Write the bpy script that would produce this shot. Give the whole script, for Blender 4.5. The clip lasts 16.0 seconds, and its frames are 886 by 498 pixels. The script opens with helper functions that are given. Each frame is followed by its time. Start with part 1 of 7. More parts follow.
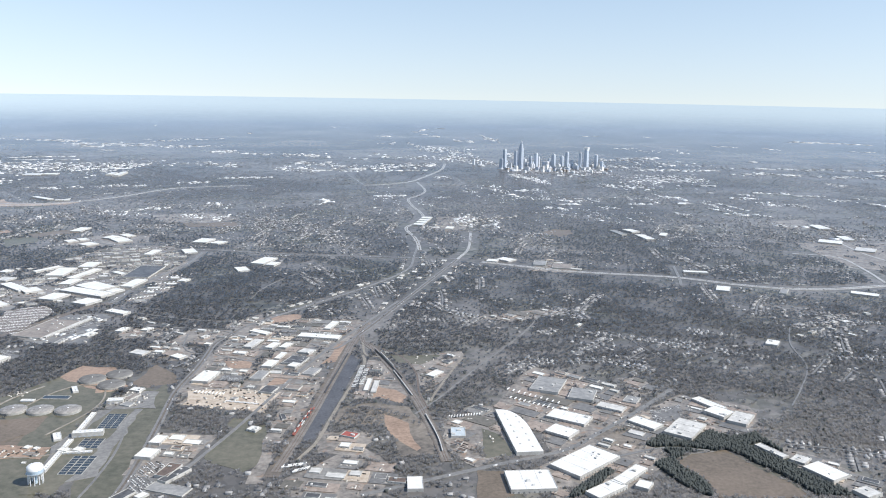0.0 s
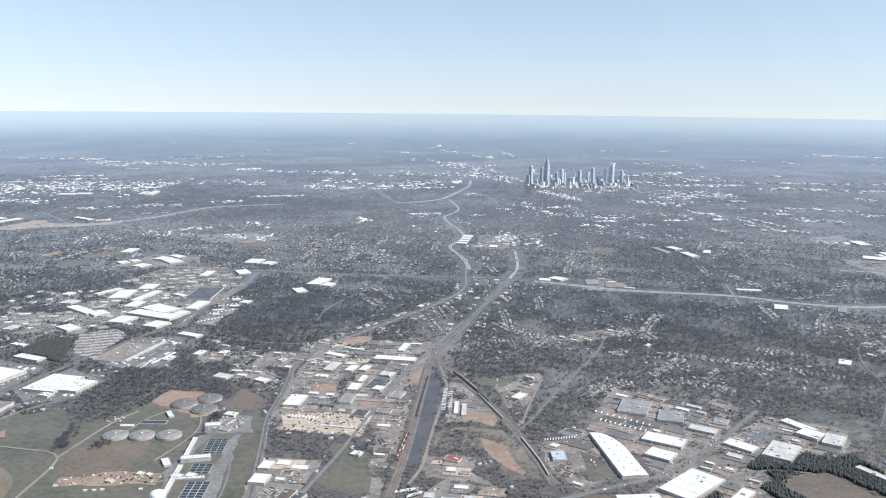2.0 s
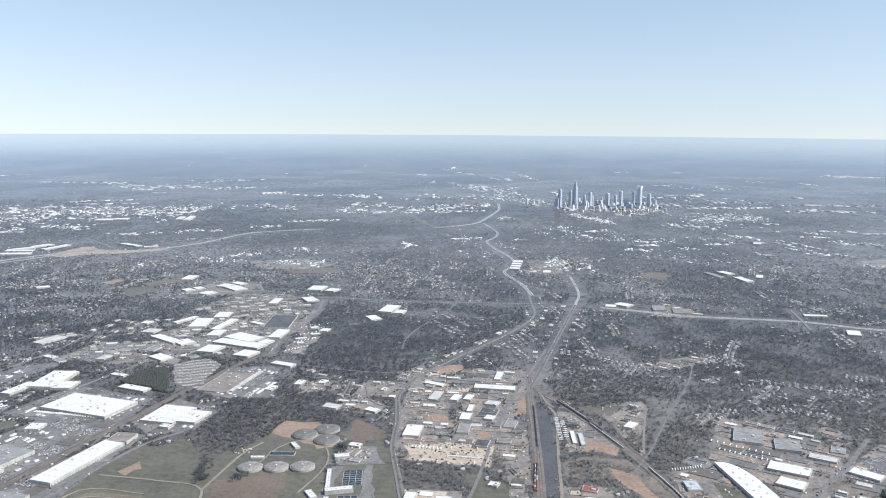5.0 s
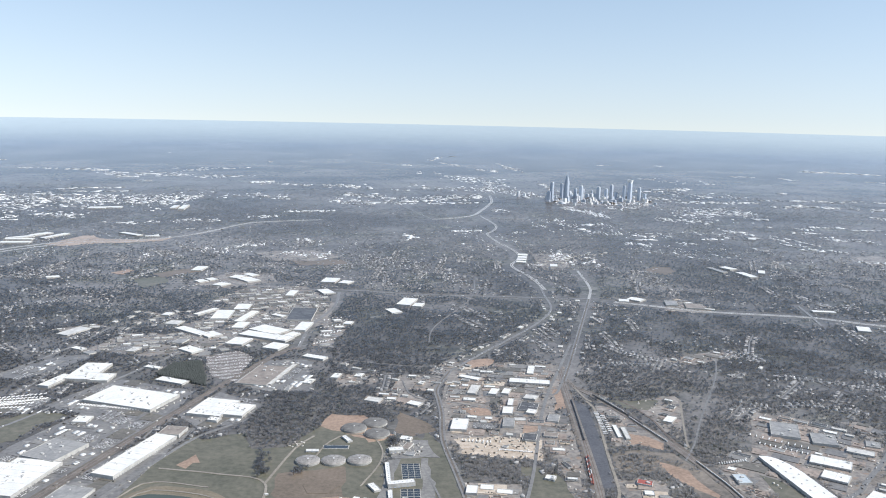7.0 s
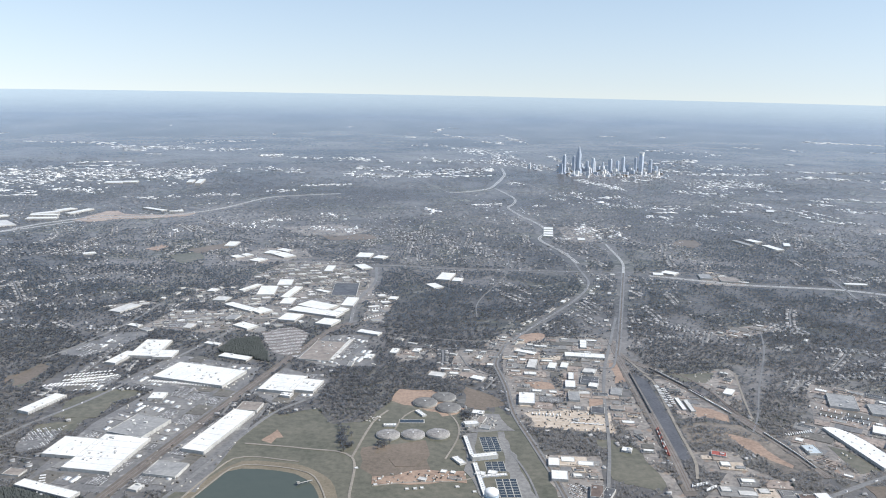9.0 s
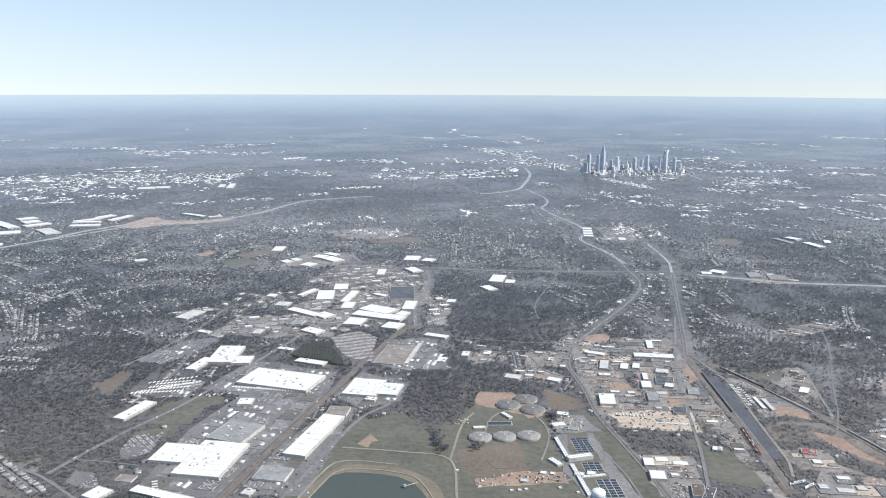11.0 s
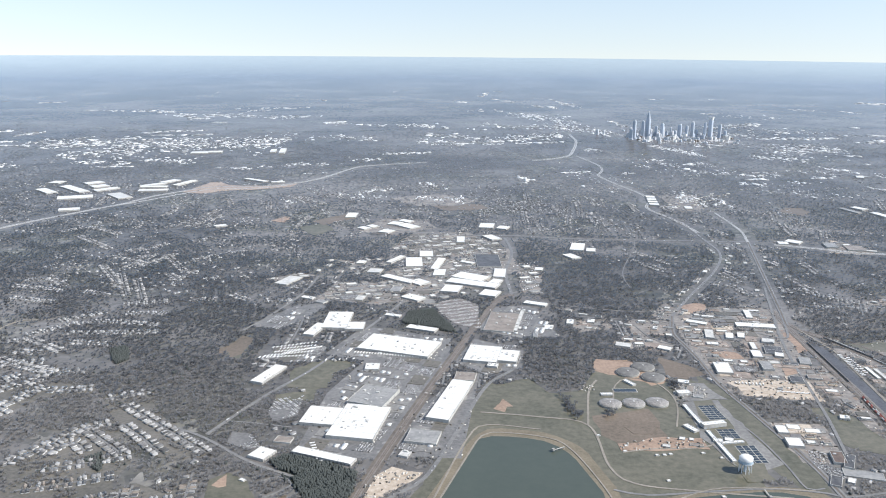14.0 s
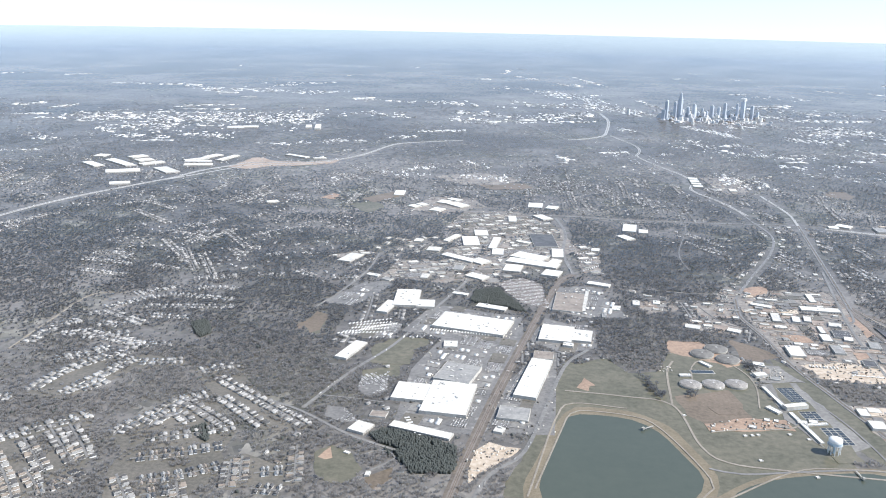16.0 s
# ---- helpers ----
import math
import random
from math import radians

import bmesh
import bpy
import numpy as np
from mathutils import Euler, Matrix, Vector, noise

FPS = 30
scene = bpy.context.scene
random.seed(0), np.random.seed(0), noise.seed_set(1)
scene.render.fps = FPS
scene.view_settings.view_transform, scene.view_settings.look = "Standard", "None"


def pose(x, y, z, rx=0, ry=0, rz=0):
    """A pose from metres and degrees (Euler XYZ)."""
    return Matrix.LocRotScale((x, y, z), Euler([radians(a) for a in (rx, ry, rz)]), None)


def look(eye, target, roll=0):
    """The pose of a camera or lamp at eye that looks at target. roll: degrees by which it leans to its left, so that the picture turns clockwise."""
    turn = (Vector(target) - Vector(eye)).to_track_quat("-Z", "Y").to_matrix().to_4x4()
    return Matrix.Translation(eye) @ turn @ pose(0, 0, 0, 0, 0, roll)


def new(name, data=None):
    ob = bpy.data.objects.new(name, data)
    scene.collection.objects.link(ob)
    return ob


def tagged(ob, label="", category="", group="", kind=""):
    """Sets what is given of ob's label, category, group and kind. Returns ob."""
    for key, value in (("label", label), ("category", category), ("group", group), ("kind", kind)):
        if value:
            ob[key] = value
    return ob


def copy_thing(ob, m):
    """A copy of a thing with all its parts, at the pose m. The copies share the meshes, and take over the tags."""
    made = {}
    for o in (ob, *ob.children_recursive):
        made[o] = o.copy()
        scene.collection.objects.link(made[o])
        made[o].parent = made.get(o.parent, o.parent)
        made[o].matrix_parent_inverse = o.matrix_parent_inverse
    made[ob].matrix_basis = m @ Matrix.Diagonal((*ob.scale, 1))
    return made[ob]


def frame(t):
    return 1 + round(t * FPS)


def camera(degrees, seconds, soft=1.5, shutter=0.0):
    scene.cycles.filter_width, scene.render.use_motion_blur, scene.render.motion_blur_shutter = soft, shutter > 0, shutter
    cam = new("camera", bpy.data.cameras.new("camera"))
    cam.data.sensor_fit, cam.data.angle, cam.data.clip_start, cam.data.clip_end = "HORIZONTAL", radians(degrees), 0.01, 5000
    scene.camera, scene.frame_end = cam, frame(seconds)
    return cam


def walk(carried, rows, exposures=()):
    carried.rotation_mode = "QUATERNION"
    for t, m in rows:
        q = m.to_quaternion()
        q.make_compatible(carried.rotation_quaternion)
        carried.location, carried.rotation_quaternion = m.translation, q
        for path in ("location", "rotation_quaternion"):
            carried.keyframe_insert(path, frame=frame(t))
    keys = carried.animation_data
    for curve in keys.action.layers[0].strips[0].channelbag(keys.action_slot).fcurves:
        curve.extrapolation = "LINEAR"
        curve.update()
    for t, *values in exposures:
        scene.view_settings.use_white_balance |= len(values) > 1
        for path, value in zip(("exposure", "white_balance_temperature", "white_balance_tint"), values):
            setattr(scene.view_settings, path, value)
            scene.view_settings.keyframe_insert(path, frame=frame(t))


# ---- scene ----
cam = camera(56.30, 16.0, soft=1.0)
EXPOSURES = [(0.0, 0.6, 6480, 10), (4.0, 0.55, 6480, 10), (7.5, 0.55, 6480, 10), (11.0, 0.58, 6490, 10), (13.5, 0.65, 6520, 10), (14.5, 0.71, 6530, 10), (15.5, 0.85, 6550, 10), (16.0, 0.93, 6560, 10)]
# The model stands at 1:10 (one unit is ten metres), so that the land reaches the horizon within the lens's range.
PATH = [
    (0, (1.36, -1.67, 90.05), (0.88, 96.50, 71.00), 0.98),
    (0.5, (-5.04, -2.38, 91.04), (-5.89, 95.87, 72.43), 0.82),
    (1, (-11.39, -3.13, 91.97), (-12.32, 95.31, 74.42), 0.77),
    (1.5, (-17.72, -3.91, 92.87), (-18.20, 94.55, 75.40), 0.75),
    (2, (-24.01, -4.70, 93.72), (-25.15, 93.75, 76.25), 0.57),
    (2.5, (-30.29, -5.52, 94.54), (-31.69, 92.83, 76.49), 0.78),
    (3, (-36.55, -6.35, 95.33), (-38.12, 92.11, 77.88), 0.90),
    (3.5, (-42.80, -7.18, 96.09), (-44.75, 91.38, 79.31), 0.89),
    (4, (-49.04, -8.02, 96.83), (-51.02, 90.67, 80.81), 0.92),
    (4.2, (-51.54, -8.36, 97.12), (-53.49, 90.49, 82.09), 0.78),
    (6.3, (-77.80, -11.88, 100.02), (-76.31, 86.71, 83.35), 0.82),
    (6.5, (-80.31, -12.21, 100.29), (-78.46, 86.25, 82.88), 1.08),
    (7, (-86.59, -13.03, 100.95), (-83.94, 85.59, 84.61), 1.27),
    (7.5, (-92.88, -13.84, 101.60), (-88.99, 84.17, 82.15), 1.21),
    (8, (-99.18, -14.65, 102.25), (-95.95, 83.58, 83.82), 0.95),
    (8.5, (-105.50, -15.45, 102.90), (-102.20, 82.66, 83.84), 0.84),
    (8.7, (-108.02, -15.77, 103.16), (-104.32, 82.19, 83.41), 1.16),
    (10.8, (-134.67, -19.10, 105.84), (-131.28, 78.85, 85.96), 0.28),
    (11, (-137.21, -19.42, 106.10), (-134.11, 78.53, 86.19), 0.24),
    (11.5, (-143.56, -20.22, 106.73), (-140.99, 77.52, 85.75), -0.15),
    (12, (-149.91, -21.04, 107.35), (-147.21, 76.92, 87.42), -0.24),
    (12.5, (-156.25, -21.87, 107.97), (-154.34, 75.78, 86.52), -0.16),
    (13, (-162.58, -22.72, 108.59), (-160.80, 74.59, 85.65), -0.06),
    (13.5, (-168.89, -23.60, 109.19), (-167.01, 73.69, 86.13), 0.14),
    (14, (-175.17, -24.51, 109.78), (-173.56, 72.49, 85.53), 0.50),
    (14.5, (-181.43, -25.46, 110.36), (-179.72, 71.11, 84.43), 1.06),
    (15, (-187.64, -26.45, 110.92), (-186.29, 69.72, 83.54), 1.50),
    (15.5, (-193.81, -27.50, 111.46), (-192.66, 68.65, 84.02), 1.45),
    (16, (-199.93, -28.61, 111.98), (-199.34, 67.67, 84.94), 1.26),
]
walk(cam, [(t, look(eye, target, roll)) for t, eye, target, roll in PATH], exposures=EXPOSURES)

# ---- light: clear late-winter noon, sun to the right of the way of looking ----
SUN_TURN, SUN_HEIGHT = 104, 46
world = bpy.data.worlds.new("world")
scene.world = world
world.use_nodes = True
sky = world.node_tree.nodes.new("ShaderNodeTexSky")
sky.sky_type, sky.sun_disc = "NISHITA", False
sky.sun_elevation, sky.sun_rotation = radians(SUN_HEIGHT), radians(SUN_TURN)
sky.altitude, sky.air_density, sky.dust_density, sky.ozone_density = 0, 0.8, 0.2, 0.7
# the horizon lies lower than eye level, so the sky is drawn down to it
way_up = world.node_tree.nodes.new("ShaderNodeTexCoord")
lift = world.node_tree.nodes.new("ShaderNodeVectorMath")
lift.operation, lift.inputs[1].default_value, lift.inputs[2].default_value = "MULTIPLY_ADD", (1, 1, 0.62), (0, 0, 0.05)
level_sky = world.node_tree.nodes.new("ShaderNodeVectorMath")
level_sky.operation = "NORMALIZE"
world.node_tree.links.new(way_up.outputs["Generated"], lift.inputs[0])
world.node_tree.links.new(lift.outputs[0], level_sky.inputs[0])
world.node_tree.links.new(level_sky.outputs[0], sky.inputs["Vector"])
pure = world.node_tree.nodes.new("ShaderNodeHueSaturation")
pure.inputs["Saturation"].default_value = 0.77
tint = world.node_tree.nodes.new("ShaderNodeMix")
tint.data_type, tint.blend_type = "RGBA", "MULTIPLY"
tint.inputs["Factor"].default_value = 1.0
# thin warm haze low in the sky, clearer blue above
height = world.node_tree.nodes.new("ShaderNodeSeparateXYZ")
clear = world.node_tree.nodes.new("ShaderNodeMapRange")
clear.inputs["From Min"].default_value, clear.inputs["From Max"].default_value = -0.02, 0.2
hues = world.node_tree.nodes.new("ShaderNodeMix")
hues.data_type = "RGBA"
hues.inputs["A"].default_value, hues.inputs["B"].default_value = (0.995, 0.965, 1.02, 1), (0.92, 1.0, 1.045, 1)
world.node_tree.links.new(way_up.outputs["Generated"], height.inputs[0])
world.node_tree.links.new(height.outputs["Z"], clear.inputs["Value"])
world.node_tree.links.new(clear.outputs[0], hues.inputs["Factor"])
world.node_tree.links.new(hues.outputs["Result"], tint.inputs["B"])
world.node_tree.links.new(sky.outputs[0], pure.inputs["Color"])
world.node_tree.links.new(pure.outputs[0], tint.inputs["A"])
world.node_tree.links.new(tint.outputs["Result"], world.node_tree.nodes["Background"].inputs[0])
world.node_tree.nodes["Background"].inputs[1].default_value = 0.095
sun = new("sun", bpy.data.lights.new("sun", "SUN"))
sun.data.energy, sun.data.angle, sun.data.color = 3.6, radians(0.53), (1.0, 0.96, 0.9)
away = Vector((math.sin(radians(SUN_TURN)) * math.cos(radians(SUN_HEIGHT)), math.cos(radians(SUN_TURN)) * math.cos(radians(SUN_HEIGHT)), math.sin(radians(SUN_HEIGHT))))
sun.matrix_world = look(away * 500, (0, 0, 0))


# ---- materials ----
def socket(nodes, kind, **values):
    n = nodes.new(kind)
    for key, value in values.items():
        n.inputs[key].default_value = value
    return n


def math_node(nt, op, a, b=None):
    n = nt.nodes.new("ShaderNodeMath")
    n.operation = op
    for i, v in enumerate((a, b)):
        if v is None:
            continue
        if isinstance(v, (int, float)):
            n.inputs[i].default_value = v
        else:
            nt.links.new(v, n.inputs[i])
    return n.outputs[0]


HAZE_RATE = 0.034


def surface(name, dark, light, grain=1.0, patches=0.05, rough=0.85, metal=0.0, haze_gloss=True, island=0.0, relief=0.0, cells=0.0, twigs=0.0, porous=0.0, spots=None, spot_at=0.62, tones=None):
    """A matt surface in two tones, mixed by a fine grain and by broad patches; seen very flat it takes on a sky
    reflection that imitates distance haze.
    """
    m = bpy.data.materials.new(name)
    m.use_nodes = True
    nt = m.node_tree
    bsdf, end = nt.nodes["Principled BSDF"], nt.nodes["Material Output"]
    co = nt.nodes.new("ShaderNodeTexCoord").outputs["Object"]
    fine = socket(nt.nodes, "ShaderNodeTexNoise", Scale=grain, Detail=6.0, Roughness=0.65)
    wide = socket(nt.nodes, "ShaderNodeTexNoise", Scale=patches, Detail=4.0, Roughness=0.6)
    for n in (fine, wide):
        nt.links.new(co, n.inputs["Vector"])
    mixed = math_node(nt, "MULTIPLY", fine.outputs[0], 0.55)
    mixed = math_node(nt, "ADD", mixed, math_node(nt, "MULTIPLY", wide.outputs[0], 0.45))
    if cells:
        v = socket(nt.nodes, "ShaderNodeTexVoronoi", Scale=cells)
        nt.links.new(co, v.inputs["Vector"])
        mixed = math_node(nt, "ADD", math_node(nt, "MULTIPLY", mixed, 0.75), math_node(nt, "MULTIPLY", v.outputs["Color"], 0.25))
    if island:
        g = nt.nodes.new("ShaderNodeNewGeometry")
        mixed = math_node(nt, "ADD", math_node(nt, "MULTIPLY", mixed, 1 - island), math_node(nt, "MULTIPLY", g.outputs["Random Per Island"], island))
    ramp = nt.nodes.new("ShaderNodeValToRGB")
    low, high = tones or ((0.36, 0.64) if not island else (0.2, 0.8))
    ramp.color_ramp.elements[0].position, ramp.color_ramp.elements[1].position = low, high
    ramp.color_ramp.elements[0].color, ramp.color_ramp.elements[1].color = (*dark, 1), (*light, 1)
    nt.links.new(mixed, ramp.inputs[0])
    colour = ramp.outputs[0]
    if spots:
        s = socket(nt.nodes, "ShaderNodeTexNoise", Scale=patches * 3.1, Detail=3.0)
        nt.links.new(co, s.inputs["Vector"])
        r = nt.nodes.new("ShaderNodeMapRange")
        r.inputs[1].default_value, r.inputs[2].default_value = spot_at, spot_at + 0.08
        nt.links.new(s.outputs[0], r.inputs[0])
        mix = nt.nodes.new("ShaderNodeMix")
        mix.data_type = "RGBA"
        mix.inputs["B"].default_value = (*spots, 1)
        nt.links.new(r.outputs[0], mix.inputs["Factor"])
        nt.links.new(colour, mix.inputs["A"])
        colour = mix.outputs["Result"]
    nt.links.new(colour, bsdf.inputs["Base Color"])
    bsdf.inputs["Roughness"].default_value, bsdf.inputs["Metallic"].default_value = rough, metal
    bsdf.inputs["Specular IOR Level"].default_value = 0.15 if rough > 0.6 else 0.5
    if relief:
        b = socket(nt.nodes, "ShaderNodeBump", Strength=relief, Distance=0.3)
        nt.links.new(fine.outputs[0], b.inputs["Height"])
        nt.links.new(b.outputs[0], bsdf.inputs["Normal"])
    if twigs:
        g = nt.nodes.new("ShaderNodeNewGeometry")
        up = nt.nodes.new("ShaderNodeVectorMath")
        up.operation = "MULTIPLY_ADD"
        up.inputs[1].default_value, up.inputs[2].default_value = (0.3, 0.3, 0.3), (0, 0, 0.85)
        nt.links.new(g.outputs["Normal"], up.inputs[0])
        nt.links.new(up.outputs[0], bsdf.inputs["Normal"])
        thin = nt.nodes.new("ShaderNodeBsdfTranslucent")
        nt.links.new(colour, thin.inputs["Color"])
        blend = nt.nodes.new("ShaderNodeMixShader")
        blend.inputs[0].default_value = twigs
        nt.links.new(bsdf.outputs[0], blend.inputs[1])
        nt.links.new(thin.outputs[0], blend.inputs[2])
        nt.links.new(blend.outputs[0], end.inputs["Surface"])
    if porous:
        gaps = nt.nodes.new("ShaderNodeBsdfTransparent")
        blend = nt.nodes.new("ShaderNodeMixShader")
        blend.inputs[0].default_value = porous
        nt.links.new(end.inputs["Surface"].links[0].from_socket, blend.inputs[1])
        nt.links.new(gaps.outputs[0], blend.inputs[2])
        nt.links.new(blend.outputs[0], end.inputs["Surface"])
    # imitated distance haze: a bluish reflection that grows at flat angles
    if haze_gloss:
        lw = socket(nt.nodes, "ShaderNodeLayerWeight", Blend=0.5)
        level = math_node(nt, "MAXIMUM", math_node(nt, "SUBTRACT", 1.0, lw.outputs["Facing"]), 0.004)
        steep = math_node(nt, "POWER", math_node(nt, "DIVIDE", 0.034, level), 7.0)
        share = math_node(nt, "SUBTRACT", 1.0, math_node(nt, "EXPONENT", math_node(nt, "SUBTRACT", math_node(nt, "DIVIDE", -HAZE_RATE, level), steep)))
        haze_lobe = socket(nt.nodes, "ShaderNodeBsdfGlossy", Color=HAZE_COLOUR, Roughness=0.15)
        # the imitated haze turns whiter towards the horizon
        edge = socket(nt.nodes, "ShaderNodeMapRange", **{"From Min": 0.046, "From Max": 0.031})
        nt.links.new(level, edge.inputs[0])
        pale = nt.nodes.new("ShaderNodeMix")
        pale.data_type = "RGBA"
        pale.inputs["A"].default_value, pale.inputs["B"].default_value = HAZE_COLOUR, (0.98, 0.98, 0.98, 1)
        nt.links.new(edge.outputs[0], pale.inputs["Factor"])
        nt.links.new(pale.outputs["Result"], haze_lobe.inputs["Color"])
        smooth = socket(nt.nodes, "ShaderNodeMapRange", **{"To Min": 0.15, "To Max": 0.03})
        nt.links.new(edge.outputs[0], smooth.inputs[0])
        nt.links.new(smooth.outputs[0], haze_lobe.inputs["Roughness"])
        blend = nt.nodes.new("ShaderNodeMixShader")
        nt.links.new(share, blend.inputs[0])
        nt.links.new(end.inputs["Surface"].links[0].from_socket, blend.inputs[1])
        nt.links.new(haze_lobe.outputs[0], blend.inputs[2])
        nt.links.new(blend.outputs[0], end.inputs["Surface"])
    return m


HAZE_COLOUR = (0.815, 0.885, 1.0, 1)


def plain_material():
    """Leafless woods in dark stands, and between them a patchwork of lawns, yards and clearings."""
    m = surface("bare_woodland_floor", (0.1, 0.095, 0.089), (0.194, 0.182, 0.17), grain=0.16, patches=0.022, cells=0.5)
    nt = m.node_tree
    bsdf = nt.nodes["Principled BSDF"]
    woods = bsdf.inputs["Base Color"].links[0].from_socket
    co = nt.nodes.new("ShaderNodeTexCoord").outputs["Object"]
    lots = socket(nt.nodes, "ShaderNodeTexVoronoi", Scale=0.3)
    bare = socket(nt.nodes, "ShaderNodeTexNoise", Scale=0.017, Detail=8.0, Roughness=0.72)
    for n in (lots, bare):
        nt.links.new(co, n.inputs["Vector"])
    tones = nt.nodes.new("ShaderNodeValToRGB")
    tones.color_ramp.elements[0].color, tones.color_ramp.elements[1].color = (0.05, 0.052, 0.046, 1), (0.32, 0.305, 0.27, 1)
    tones.color_ramp.elements.new(0.6).color = (0.13, 0.125, 0.1, 1)
    nt.links.new(lots.outputs["Color"], tones.inputs[0])
    r = nt.nodes.new("ShaderNodeMapRange")
    r.inputs[1].default_value, r.inputs[2].default_value = 0.5, 0.62
    nt.links.new(bare.outputs[0], r.inputs[0])
    mix = nt.nodes.new("ShaderNodeMix")
    mix.data_type = "RGBA"
    nt.links.new(r.outputs[0], mix.inputs["Factor"])
    nt.links.new(woods, mix.inputs["A"])
    nt.links.new(tones.outputs[0], mix.inputs["B"])
    broad = socket(nt.nodes, "ShaderNodeTexNoise", Scale=0.006, Detail=3.0, Roughness=0.6)
    nt.links.new(co, broad.inputs["Vector"])
    range_of = nt.nodes.new("ShaderNodeMapRange")
    for k, v in ((1, 0.38), (2, 0.62), (3, 0.66), (4, 1.28)):
        range_of.inputs[k].default_value = v
    nt.links.new(broad.outputs[0], range_of.inputs[0])
    stands = nt.nodes.new("ShaderNodeMix")
    stands.data_type, stands.blend_type = "RGBA", "MULTIPLY"
    stands.inputs["Factor"].default_value = 1.0
    nt.links.new(mix.outputs["Result"], stands.inputs["A"])
    nt.links.new(range_of.outputs[0], stands.inputs["B"])
    nt.links.new(stands.outputs["Result"], bsdf.inputs["Base Color"])
    return m


